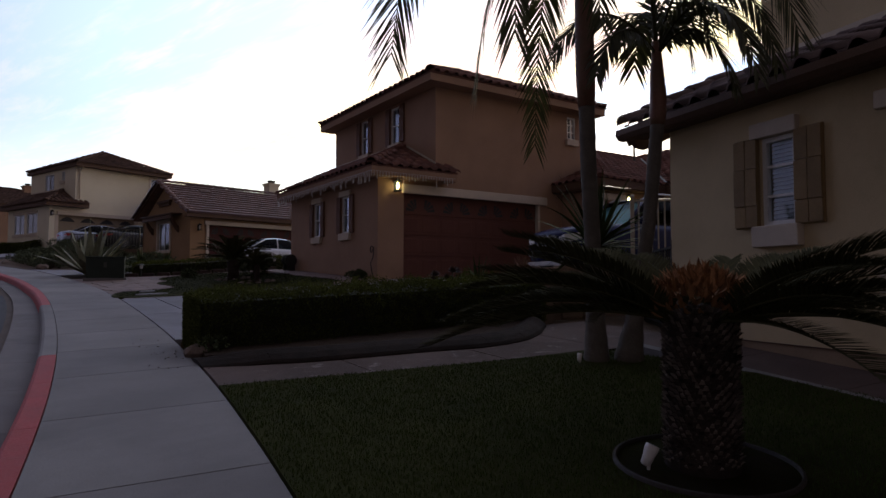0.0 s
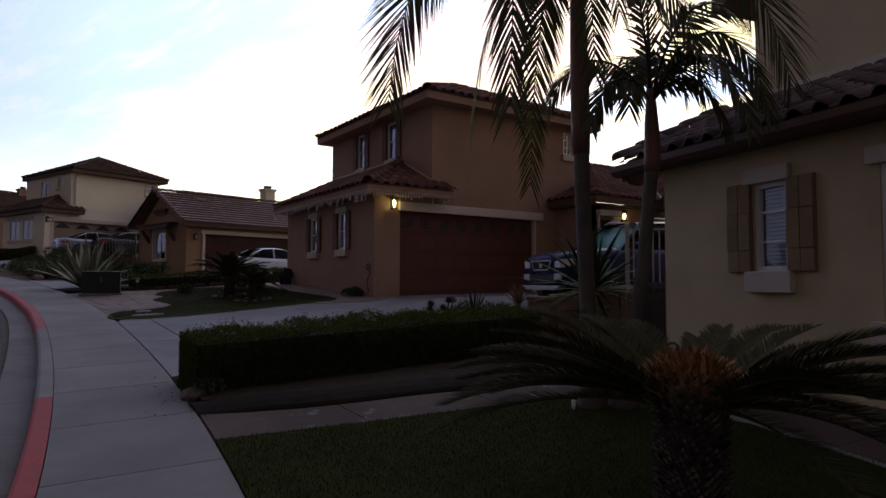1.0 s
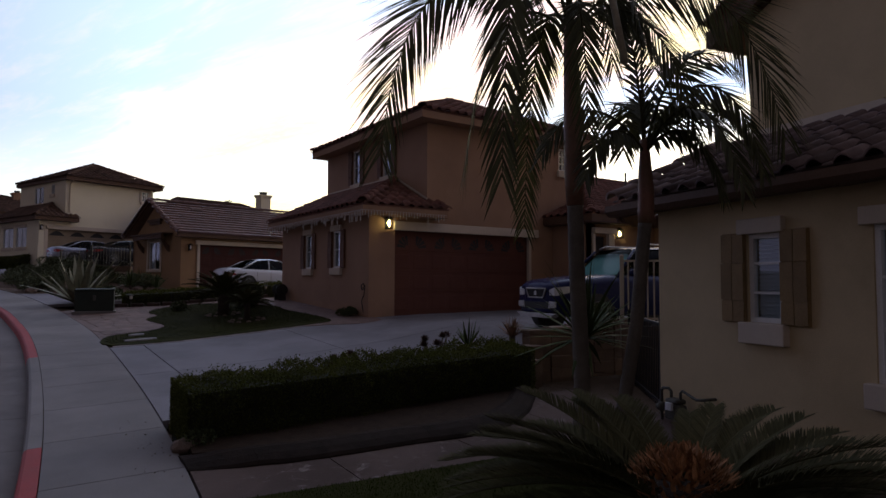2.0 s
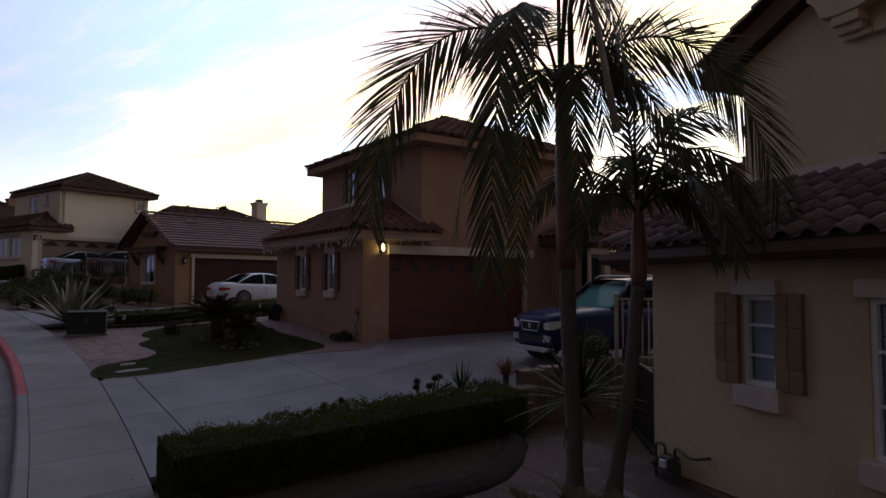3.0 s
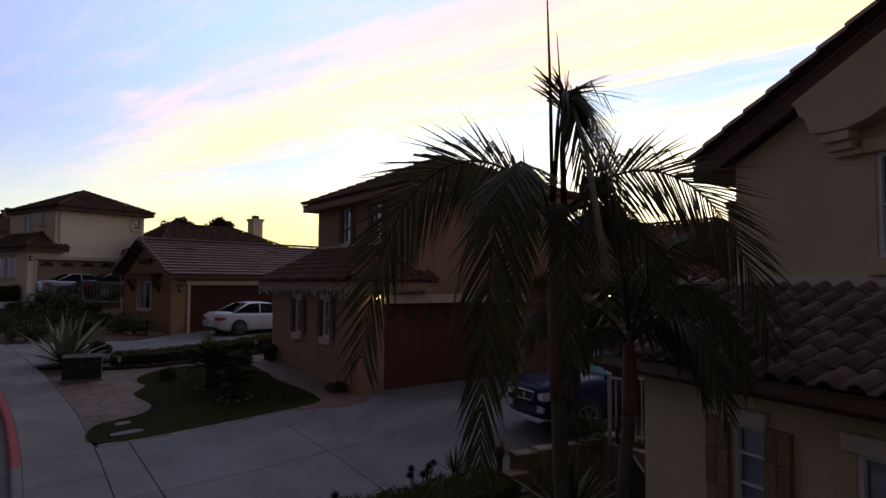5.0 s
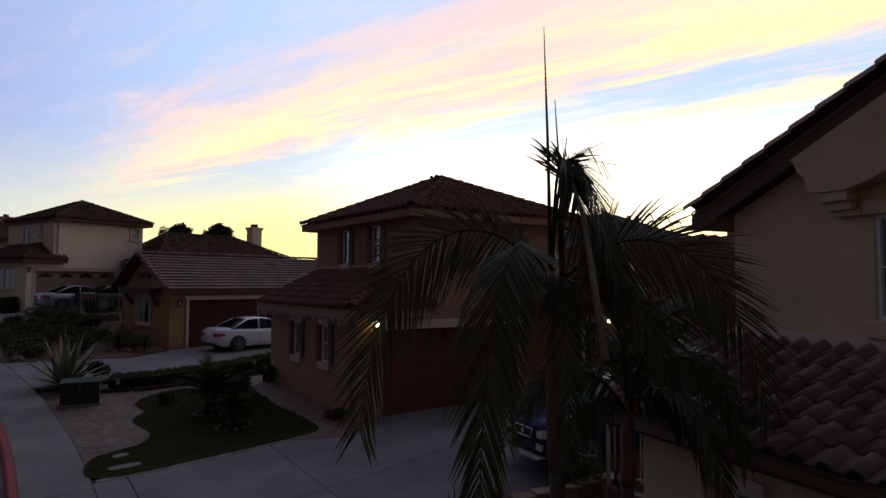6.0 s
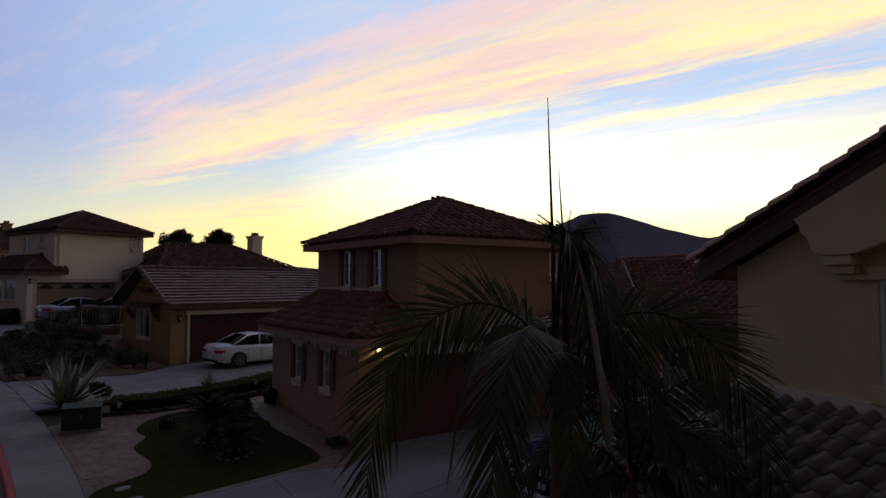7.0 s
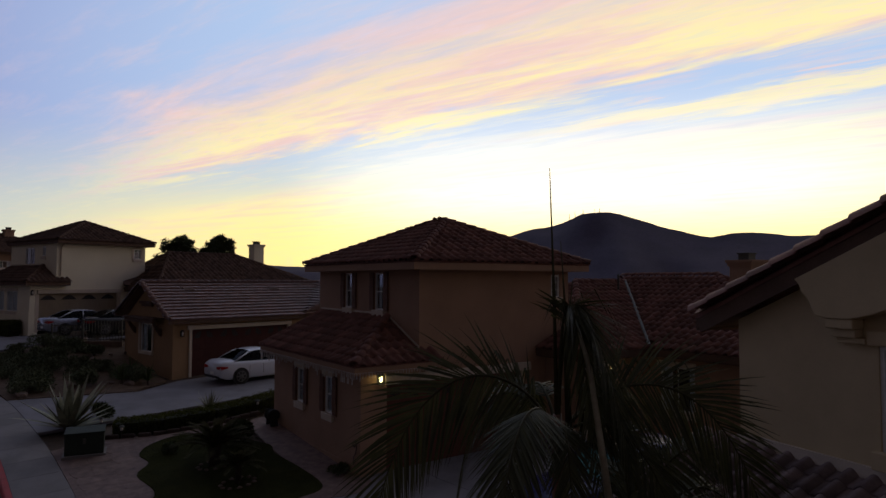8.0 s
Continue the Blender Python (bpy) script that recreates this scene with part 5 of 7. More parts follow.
def ochre_house():
    """The low gabled garage house uphill."""
    h = thing("house", "ochre stucco single-storey house with flat-tile gable roof", "house", pose(6.868, 31.586, 2.124, 0, 0, 12.3))
    W, D, top, apex = 10.5, 5.6, 2.45, 4.30
    part("wall", wall_panel(W, -0.8, top, 0.2, [(0.92, 6.3, -0.8, 2.10)]), STUCCO_OCHRE, h, "ochre garage wall")
    gable = wall_panel(D - 0.2, -0.8, top, 0.2, [(D - 3.62, D - 2.22, 0.9, 2.3)])
    gable.prism([(0, top), (D - 0.2, top), (D / 2, apex - 0.1)], 0.0, 0.2, "y")
    part("wall", gable, STUCCO_OCHRE, h, "ochre gable wall", m=pose(0, D, 0, 0, 0, -90))
    part("wall", wall_panel(W, -0.8, top, 0.2), STUCCO_OCHRE, h, "rear wall", m=pose(W, D, 0, 0, 0, 180))
    # unseen floor, its near-black colour in place of room shade
    part("inner_floor", Mesh().box(0.2, W, 0.3, D - 0.2, -0.1, 0.0), DARK, h)
    build_window(h, LEFT(0, 2.92, 0.9), 1.4, 1.4, (1, 0), False, lintel=False, sill_h=0.12)
    part("window_trim", box_frame(-0.85, 0.85, -0.12, 1.56, 0.14, -0.05, -0.002), TRIM_PALE, h, "pale window surround", m=LEFT(0, 2.92, 0.9))
    # pent beam on brackets above the window
    part("pent_beam", Mesh().box(-1.7, 1.7, -0.5, -0.36, 2.40, 2.58).box(-1.9, 1.9, -0.55, -0.02, 2.60, 2.66), TRIM_DARK, h, "dark timber pent over the window", m=LEFT(0, 2.75, 0))
    for x in (-1.5, 1.5):
        part("bracket", Mesh().prism([(-0.005, 1.75), (-0.09, 1.8), (-0.30, 2.1), (-0.42, 2.39), (-0.30, 2.39), (-0.12, 2.15), (-0.005, 2.05)], x - 0.06, x + 0.06, "x", Matrix.Identity(4)), TRIM_DARK, h, "curved timber bracket", m=LEFT(0, 2.75, 0))
    part("gable_ledge", Mesh().box(-0.75, 0.75, -0.16, -0.002, 3.30, 3.42).box(-0.62, 0.62, -0.10, -0.002, 3.16, 3.30), TRIM_DARK, h, "dark timber ledge under the gable peak", m=LEFT(0, D / 2, 0))
    garage_door(h, 0.92, 6.3, 2.10, 0.12, DOOR_MAROON)
    part("garage_trim", Mesh().box(0.78, 0.92, -0.06, 0.05, -0.3, 2.10).box(0.70, 6.5, -0.08, 0.05, 2.10, 2.30).box(6.3, 6.44, -0.06, 0.05, -0.3, 2.10), TRIM_PALE, h, "pale garage surround", bevel=0.008)
    wall_lantern(h, pose(0.40, 0, 1.95), False)
    eaveZ = 2.62
    part("soffit", Mesh().box(-0.3, W, -0.36, 0.0, 2.42, 2.45), TRIM_DARK, h)
    part("fascia", Mesh().box(-0.35, W, -0.40, -0.36, 2.42, 2.60), TRIM_DARK, h, "brown fascia board")
    part("barge_board", Mesh().slab([(-0.36, -0.4, 2.57), (-0.36, D / 2, apex - 0.02), (-0.30, D / 2, apex - 0.02), (-0.30, -0.4, 2.57)], 0.18).slab([(-0.36, D / 2, apex - 0.02), (-0.36, D + 0.4, 2.57), (-0.30, D + 0.4, 2.57), (-0.30, D / 2, apex - 0.02)], 0.18), TRIM_DARK, h, "brown barge board")
    A, B, C, Dd, E, F = (-0.38, -0.42, eaveZ), (W + 0.3, -0.42, eaveZ), (W + 0.3, D / 2, apex + 0.05), (-0.38, D / 2, apex + 0.05), (W + 0.3, D + 0.42, eaveZ), (-0.38, D + 0.42, eaveZ)
    tiled_roof(h, [[A, B, C, Dd], [E, F, Dd, C]], TILE_FLAT, (-0.3, -0.4, 2.6), "flat", 0.34, 0.30, caps=[(Dd, C), (A, Dd), (F, Dd)], singles=300)
    # cross gable towards the street at the far end
    V, T, U = (7.0, -0.42, eaveZ + 0.03), (10.4, D / 2 - 0.05, apex + 0.06), (10.4, -0.42, apex + 0.06)
    tiled_roof(h, [[(7.0, -0.30, eaveZ + 0.03), V, U, T]], TILE_FLAT, (7.0, -0.4, 2.6), "flat", 0.34, 0.30, singles=120)
    part("valley", Mesh().tube([V, T], 0.05, 6), TRIM_DARK, h, "dark roof valley")
    for x, y in ((1.7, 2.05), (6.7, 2.05)):
        part("roof_vent", Mesh().box(-0.28, 0.28, -0.16, 0.16, 0.03, 0.09), TILE_DARK, h, "low roof vent", m=pose(x, y, 3.95, 28, 0, 0))
    return h


def hip_house(label, m, w, d, wall, eave, rise, stucco, tiles, stack=None, singles=0, panes=(), run=None):
    """A plain house farther off: walls, eaves, a hipped roof."""
    h = thing("house", label, "house", m)
    for a, b, mm in ((w, 0, pose(-w / 2, -d / 2, 0)), (d - 0.4, 0, pose(-w / 2, d / 2 - 0.2, 0, 0, 0, -90)), (w, 0, pose(w / 2, d / 2, 0, 0, 0, 180)), (d - 0.4, 0, pose(w / 2, -d / 2 + 0.2, 0, 0, 0, 90))):
        part("wall", wall_panel(a, -2.5, wall, 0.2, [(x - p / 2 + w / 2, x + p / 2 + w / 2, z, z + q) for x, z, p, q in panes] if mm.translation.y < 0 and mm.translation.x < 0 and a == w else ()), stucco, h, "stucco wall", m=mm)
    eave_box(h, -w / 2 - eave + 0.02, w / 2 + eave - 0.02, -d / 2 - eave + 0.02, d / 2 + eave - 0.02, wall, 0.2)
    x, y = w / 2 + eave, d / 2 + eave
    k = min(x, y)
    t1, t2 = ((-x + (run or k), 0, wall + 0.2 + rise), (x - k, 0, wall + 0.2 + rise)) if x >= y else ((0, -y + k, wall + 0.2 + rise), (0, y - k, wall + 0.2 + rise))
    z = wall + 0.2
    a, b, c, e = (-x, -y, z), (x, -y, z), (x, y, z), (-x, y, z)
    faces = [[a, b, t2, t1], [c, e, t1, t2], [e, a, t1], [b, c, t2]] if x >= y else [[a, b, t1], [c, e, t2], [e, a, t1, t2], [b, c, t2, t1]]
    tiled_roof(h, faces, tiles, (-x, -y, z), w=0.34, l=0.4, caps=[(a, t1), (e, t2 if x < y else t1), (b, t2 if x >= y else t1), (c, t2), (t1, t2)], singles=singles)
    for x, z, p, q in panes:
        build_window(h, pose(x, -d / 2, z), p, q, (1, 0), False, lintel=False)
    if stack:
        build_chimney(h, pose(*stack), 0.9, 0.8, 1.75, stucco)
    return h


BROWN_AT = pose(7.8, 14.6, 1.62)
tract_house("brown stucco two-storey house with red tile roofs and garage", BROWN_AT, STUCCO_BROWN, TILE_RED, DOOR_BROWN, SHUTTER_BROWN, 300, True, True)
icicle_lights(BROWN_AT)
right_house()
ochre_house()
tract_house("cream stucco two-storey house with dark tile roofs", pose(1.753, 46.67, 3.637, 0, 0, 20.4), STUCCO_CREAM, TILE_DARK, DOOR_TAN, SHUTTER_BROWN, 60, False, plain=True)
hip_house("low house with dark hipped tile roof and pale chimney", pose(14.01, 50.9, 3.2, 0, 0, 14), 13.0, 9.6, 2.6, 0.5, 2.6, STUCCO_CREAM, TILE_DARK, (3.35, -0.6, 4.45), run=3.4)
hip_house("house with dark red tile roof beyond the cream house", pose(-3.0, 84.0, 4.6, 0, 0, 16), 18.0, 12.0, 4.6, 0.5, 2.3, STUCCO_BROWN, TILE_DARK, (3.9, -1.0, 5.6), panes=[(2.0, 3.15, 1.4, 0.75)])


# ---- plants ----
RIGHT, AHEAD = Vector((0.819, -0.574, 0)), Vector((0.574, 0.819, 0))


def heading(angle):
    """Level direction: 0 is along the street front to the right, counted anticlockwise."""
    return RIGHT * math.cos(radians(angle)) + AHEAD * math.sin(radians(angle))


def bent_line(start, angle, lift, fall, length, n=18, twist=0.0, power=1.0):
    """Points along a stem that leaves at one slope and bends steadily to another."""
    pts, p = [Vector(start)], Vector(start)
    for i in range(n):
        s = (i + 0.5) / n
        e = radians(lift + (fall - lift) * s ** power)
        d = heading(angle + twist * s)
        p = p + (d * math.cos(e) + Vector((0, 0, math.sin(e)))) * (length / n)
        pts.append(p.copy())
    return pts


def blade(out, start, way, side, length, width, sag, n=4, fold=0.25, snap=0.0):
    """One narrow leaf: a folded strip that tapers to a point and sags; snap bends it over half way."""
    v, p, d = [], Vector(start), Vector(way).normalized()
    for i in range(n + 1):
        s = i / n
        w = width * (0.55 + 0.9 * s if s < 0.45 else 0.955 * (1 - s) / 0.55) * 0.5 + 0.0008
        nrm = side.cross(d).normalized()
        v += [p - side * w + nrm * w * fold, p, p + side * w + nrm * w * fold]
        d = (d + Vector((0, 0, -sag / n - (snap if i == n // 2 else 0)))).normalized()
        p = p + d * (length / n)
    f = []
    for i in range(n):
        a = 3 * i
        f += [(a, a + 1, a + 4, a + 3), (a + 1, a + 2, a + 5, a + 4)]
    out.add(v, f)


def arch_line(start, angle, arch, n=22, twist=0.0):
    """Points along an arching stem: a curve with two pull points and an end, each as (out, up)."""
    pts = []
    for i in range(n + 1):
        s = i / n
        w1, w2, w3 = 3 * s * (1 - s) ** 2, 3 * s * s * (1 - s), s ** 3
        out = w1 * arch[0] + w2 * arch[2] + w3 * arch[4]
        up = w1 * arch[1] + w2 * arch[3] + w3 * arch[5]
        pts.append(Vector(start) + heading(angle + twist * s) * out + Vector((0, 0, up)))
    return pts


def feather_frond(rnd, line, angle, pairs, leaf_len, leaf_w, sag, keel=0.45, bare=0.14, stem=0.018, lift_leaf=0.12, droop=0.0, loose=0.05, roll=0.0, sink=0.0, broken=0.0):
    """A pinnate frond along a line: returns the midrib mesh and the leaflet mesh."""
    rib = Mesh().tube(line, [stem * (1.0 - 0.85 * i / 22) for i in range(23)], 5)
    leaves = Mesh()
    for i in range(pairs):
        s = bare + (1 - bare) * (i + 0.5) / pairs
        q = s * 22
        a = min(int(q), 21)
        p = line[a].lerp(line[a + 1], q - a)
        d = (line[a + 1] - line[a]).normalized()
        across = heading(angle - 90)
        across = (across - d * across.dot(d)).normalized()
        if roll:
            across = Matrix.Rotation(radians(roll), 3, d) @ across
        over = across.cross(d).normalized()
        size = leaf_len * (0.45 + 1.0 * math.sin(math.pi * min(1, 0.12 + 0.80 * (i + 0.5) / pairs)) ** 0.8) / 1.45
        for k in (-1, 1):
            way = across * k * (1 - 0.25 * s) + d * (keel + 0.35 * s) + over * lift_leaf + Vector((rnd.gauss(0, loose), rnd.gauss(0, loose), rnd.gauss(0, loose) - droop))
            if sink and (across * k).z < -0.1:
                way.z -= sink
            way.normalize()
            edge = way.cross(over)
            edge = edge.normalized() if edge.length > 0.1 else d
            blade(leaves, p + d * rnd.uniform(-0.015, 0.015), way, edge, size * rnd.uniform(0.82, 1.1), leaf_w, sag * rnd.uniform(0.5, 1.5), snap=1.7 if broken and rnd.random() < broken * (1.3 - s) and way.z > 0.05 else 0.0)
    return rib, leaves


def king_palm(label, base, trunk, shaft, fronds, spears, seed, radius=0.115, leaf_w=0.025, flare=1.45, stalks=(), dense=34):
    """A slender palm: ringed trunk, smooth crownshaft, arching feather fronds."""
    rnd = random.Random(seed)
    t = thing("palm_tree", label, "palm tree", pose(*base), group="king palms")
    b = Vector(base)
    pts = [Vector(p) - b for p in trunk]
    fine = []
    for a, c in zip(pts, pts[1:]):
        n = max(2, int((c - a).length / 0.055))
        fine += [a.lerp(c, i / n) for i in range(n)]
    fine.append(pts[-1])
    rad = []
    for i, p in enumerate(fine):
        s = i / len(fine)
        rad.append(radius * (0.9 + (flare - 0.9) * (1 - step(s, 0, 0.30))) * (1.0 + (0.035 if i % 3 == 0 else -0.012)) * (1 + 0.03 * noise.noise(p * 3)))
    part("trunk", Mesh().tube(fine, rad, 16), PALM_BARK, t, "grey ringed trunk", smooth=True)
    top = [Vector(p) - b for p in shaft]
    n = len(top)
    part("crownshaft", Mesh().tube(top, [radius * q for q in (0.98, 1.12, 1.10, 0.95, 0.72, 0.5)][:n], 14), PALM_SHAFT, t, "reddish brown crownshaft", smooth=True)
    crown = top[-2]
    for ang, arch, roll, bare, size, droop in fronds:
        line = arch_line(crown, ang, arch, 22, rnd.uniform(-8, 8))
        length = sum((q - p).length for p, q in zip(line, line[1:]))
        rib, leaves = feather_frond(rnd, line, ang, int(dense * length * (1 - bare)) + 8, size, leaf_w, 0.28, 0.78, bare, 0.020, 0.10, droop, 0.06, roll, 0.95, 0.5)
        f = part("frond", rib, PALM_STEM, t, "arching feather frond", smooth=True)
        part("leaflet", leaves, PALM_LEAF, f)["kind"] = "stuff"
    for dx, dz, high in spears:
        p = crown + RIGHT * dx
        part("spear_leaf", Mesh().tube([p, p + Vector((0, 0, high * 0.5)) - RIGHT * 0.02, p + Vector((0, 0, high)) - RIGHT * dz], [0.028, 0.019, 0.004], 6), PALM_STEM, t, "unopened spear leaf", smooth=True)
    for line in stalks:
        part("leaf_stalk", Mesh().tube([crown + RIGHT * a - AHEAD * (0.62 - 0.3 * c) + Vector((0, 0, c)) for a, c in line], [0.036, 0.032, 0.026, 0.014][:len(line)], 8), PALM_STALK, t, "pale folded leaf stalk", smooth=True)
    return t


def sago_palm():
    rnd = random.Random(21)
    x, y = 3.07, 2.08
    z = g(x, y)
    t = thing("sago_palm", "dark green sago palm with scaly trunk and orange-brown crown", "sago palm", pose(x, y, z))
    core = Mesh()
    core.tube([(0, 0, -0.05), (0, 0, 0.1), (0, 0, 0.4), (0, 0, 0.72), (0, 0, 0.86)], [0.20, 0.185, 0.178, 0.185, 0.14], 18)
    part("trunk", core, SAGO_CORE, t, "dark trunk", smooth=True)
    scales = Mesh()
    for i in range(950):
        a = i * 2.39996
        h = 0.02 + 0.84 * i / 950
        o = Vector((math.cos(a), math.sin(a), 0))
        s = Vector((-o.y, o.x, 0))
        p = o * 0.175 + Vector((0, 0, h))
        w, l = rnd.uniform(0.011, 0.018), rnd.uniform(0.025, 0.05)
        tip = p + o * l * 0.8 + Vector((0, 0, l * 0.75))
        scales.add([p - s * w, p + s * w, p + Vector((0, 0, 0.03)) + o * 0.01, tip - s * w * 0.5, tip + s * w * 0.5], [(0, 1, 4, 3), (1, 2, 4), (2, 0, 3), (2, 3, 4)])
    part("leaf_base", scales, SAGO_BARK, t, "stubs of old leaf bases")["kind"] = "stuff"
    n = 64
    for i in range(n):
        ang = i * 137.508 + rnd.uniform(-8, 8)
        ring = i / n
        lift = 12 + 34 * ring + rnd.uniform(-5, 5)
        if abs((ang - 245 + 180) % 360 - 180) < 34:
            continue
        fall = -27 + 38 * ring + rnd.uniform(-8, 8)
        length = (1.30 - 0.38 * ring) * rnd.uniform(0.9, 1.08)
        start = Vector((0, 0, 0.78)) + heading(ang) * (0.17 - 0.03 * ring)
        line = bent_line(start, ang, lift, fall, length, 22, rnd.uniform(-8, 8))
        rib, leaves = feather_frond(rnd, line, ang, 165, 0.150, 0.0095, 0.06, 0.75, 0.08, 0.010, 0.45, 0.0, 0.03)
        f = part("frond", rib, SAGO_LEAF, t, "stiff dark green frond", smooth=True)
        part("leaflet", leaves, SAGO_LEAF, f)["kind"] = "stuff"
    cone = Mesh()
    for i in range(520):
        u = (i + 0.5) / 520
        a, r = i * 2.39996, 0.265 * math.sqrt(u)
        p = Vector((r * math.cos(a), r * math.sin(a), 0.80 + 0.22 * math.sqrt(max(0, 1 - u)) + rnd.uniform(-0.02, 0.02)))
        way = Vector((math.cos(a) * (0.25 + u), math.sin(a) * (0.25 + u), 1.0 - 0.45 * u)) + Vector((rnd.uniform(-0.8, 0.8), rnd.uniform(-0.8, 0.8), 0))
        blade(cone, p, way, Vector((-math.sin(a), math.cos(a), 0)), rnd.uniform(0.05, 0.10), 0.032, -0.2, 3, 0.5)
    part("seed_crown", cone, SAGO_CONE, t, "fuzzy orange-brown crown of young bracts")["kind"] = "stuff"
    ring = Mesh()
    m = 40
    for i in range(m):
        a0, a1 = 2 * math.pi * i / m, 2 * math.pi * (i + 1) / m
        v = []
        for a in (a0, a1):
            for rr, dz in ((0.455, -0.06), (0.455, 0.028), (0.463, 0.035), (0.475, 0.028), (0.48, -0.06)):
                px, py = x + 0.02 + rr * math.cos(a), y + rr * math.sin(a)
                v.append((px, py, g(px, py) + dz))
        ring.add(v, [(j, j + 1, 6 + j, 5 + j) for j in range(4)])
    tagged(part("tree_ring", ring, EDGING, smooth=True), "dark round rubber edging about the sago palm", "garden edging")
    tagged(part("planting_bed", patch([(x + 0.02 + 0.45 * math.cos(a * 0.314), y + 0.45 * math.sin(a * 0.314)) for a in range(20)], 0.012, 0.06), MULCH), "dark bare soil in a round bed", "flower bed", kind="structure")


def spot_light(x, y, tilt, turn, size=1.0):
    t = thing("garden_spotlight", "small white plastic garden spotlight staked in the soil", "garden light", pose(x, y, g(x, y) + 0.01), group="garden spotlights")
    m = pose(0, 0, 0.10 * size, tilt, 0, turn)
    part("head", Mesh().tube([m @ Vector((0, 0, z * size)) for z in (-0.07, -0.06, 0.0, 0.05, 0.085)], [0.022 * size, 0.036 * size, 0.042 * size, 0.05 * size, 0.05 * size], 14), PLASTIC_WHITE, t, smooth=True)
    part("lens", Mesh().tube([m @ Vector((0, 0, 0.0855 * size)), m @ Vector((0, 0, 0.088 * size))], 0.044 * size, 14), LENS, t)
    part("stake", Mesh().tube([(0, 0, -0.06), (0, 0, 0.05 * size)], [0.004, 0.012], 6), PLASTIC_WHITE, t)


def leaf_cloud(rnd, points, size, spread=0.9, long=1.7):
    """Small pointed leaves at (place, outward) pairs, as one fast mesh."""
    v = np.array([(0, 0, 0), (0.5, 0.55, 0.10), (0, long, 0.0), (-0.5, 0.55, 0.10)], float)
    f = [(0, 1, 2), (0, 2, 3)]
    mats = []
    for p, o in points:
        d = (Vector(o) + Vector((rnd.gauss(0, spread), rnd.gauss(0, spread), rnd.gauss(0, spread) + 0.25))).normalized()
        s = d.orthogonal().normalized()
        s = (Matrix.Rotation(rnd.uniform(0, 6.28), 3, d) @ s)
        nn = s.cross(d)
        k = size * rnd.uniform(0.65, 1.35)
        mats.append([[s.x * k, d.x * k, nn.x * k, p[0]], [s.y * k, d.y * k, nn.y * k, p[1]], [s.z * k, d.z * k, nn.z * k, p[2]], [0, 0, 0, 1]])
    return many(v, f, mats)


def box_hedge(label, path, width, high, count, leaf, mat, seed, rough=0.035, name="hedge"):
    """A clipped hedge along a line, with a leafy, uneven skin over a solid core coloured dark as inner shade."""
    rnd = random.Random(seed)
    t = thing(name, label, "hedge", pose(path[0][0], path[0][1], g(*path[0])))
    o = Vector((path[0][0], path[0][1], g(*path[0])))
    total = sum(math.dist(a, b) for a, b in zip(path, path[1:]))
    pts, core = [], Mesh()
    for a, b in zip(path, path[1:]):
        a, b = Vector(a), Vector(b)
        l = (b - a).length
        d = (b - a) / l
        n = Vector((d.y, -d.x))
        ends = []
        for q in (a - d * 0.02, b + d * 0.02):
            for s, hh in ((-1, 0), (1, 0), (1, 1), (-1, 1)):
                w = (width / 2 - 0.07) * s
                px, py = q.x + n.x * w, q.y + n.y * w
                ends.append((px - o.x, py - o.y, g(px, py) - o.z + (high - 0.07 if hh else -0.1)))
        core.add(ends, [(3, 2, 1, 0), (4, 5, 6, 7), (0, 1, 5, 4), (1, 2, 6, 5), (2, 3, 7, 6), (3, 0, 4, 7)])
        for _ in range(int(count * l / total)):
            s = rnd.random() * l
            face = rnd.random() * (2 * high + width)
            if face < width:
                w, h, out = face - width / 2, high, Vector((0, 0, 1))
            else:
                side = 1 if face - width < high else -1
                w, h, out = side * width / 2, ((face - width) % high), Vector((n.x * side, n.y * side, 0.15))
            if h > high - 0.09 and abs(w) > width / 2 - 0.09:
                h, w = h - 0.035 * rnd.random(), w * (1 - 0.09 * rnd.random())
            q = a + d * s + n * w
            bump = rough * (noise.noise(Vector((q.x * 3.2, q.y * 3.2, h * 3.2))) + 0.8 * noise.noise(Vector((q.x * 9, q.y * 9, h * 9))))
            p = Vector((q.x - o.x, q.y - o.y, g(q.x, q.y) - o.z + h)) + out * (bump - rnd.random() ** 2 * 0.06 + (rnd.random() ** 6) * 0.07)
            pts.append((p, out))
    for q, way in ((path[0], Vector(path[0]) - Vector(path[1])), (path[-1], Vector(path[-1]) - Vector(path[-2]))):
        way = way.normalized()
        n = Vector((way.y, -way.x))
        for _ in range(int(count * width / total * 0.6)):
            w, h = rnd.uniform(-width / 2, width / 2), rnd.random() * high
            px, py = q[0] + n.x * w, q[1] + n.y * w
            pts.append((Vector((px - o.x + way.x * 0.02, py - o.y + way.y * 0.02, g(px, py) - o.z + h)), Vector((way.x, way.y, 0.1))))
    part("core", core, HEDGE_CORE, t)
    part("foliage", leaf_cloud(rnd, pts, leaf), mat, t)["kind"] = "stuff"
    return t


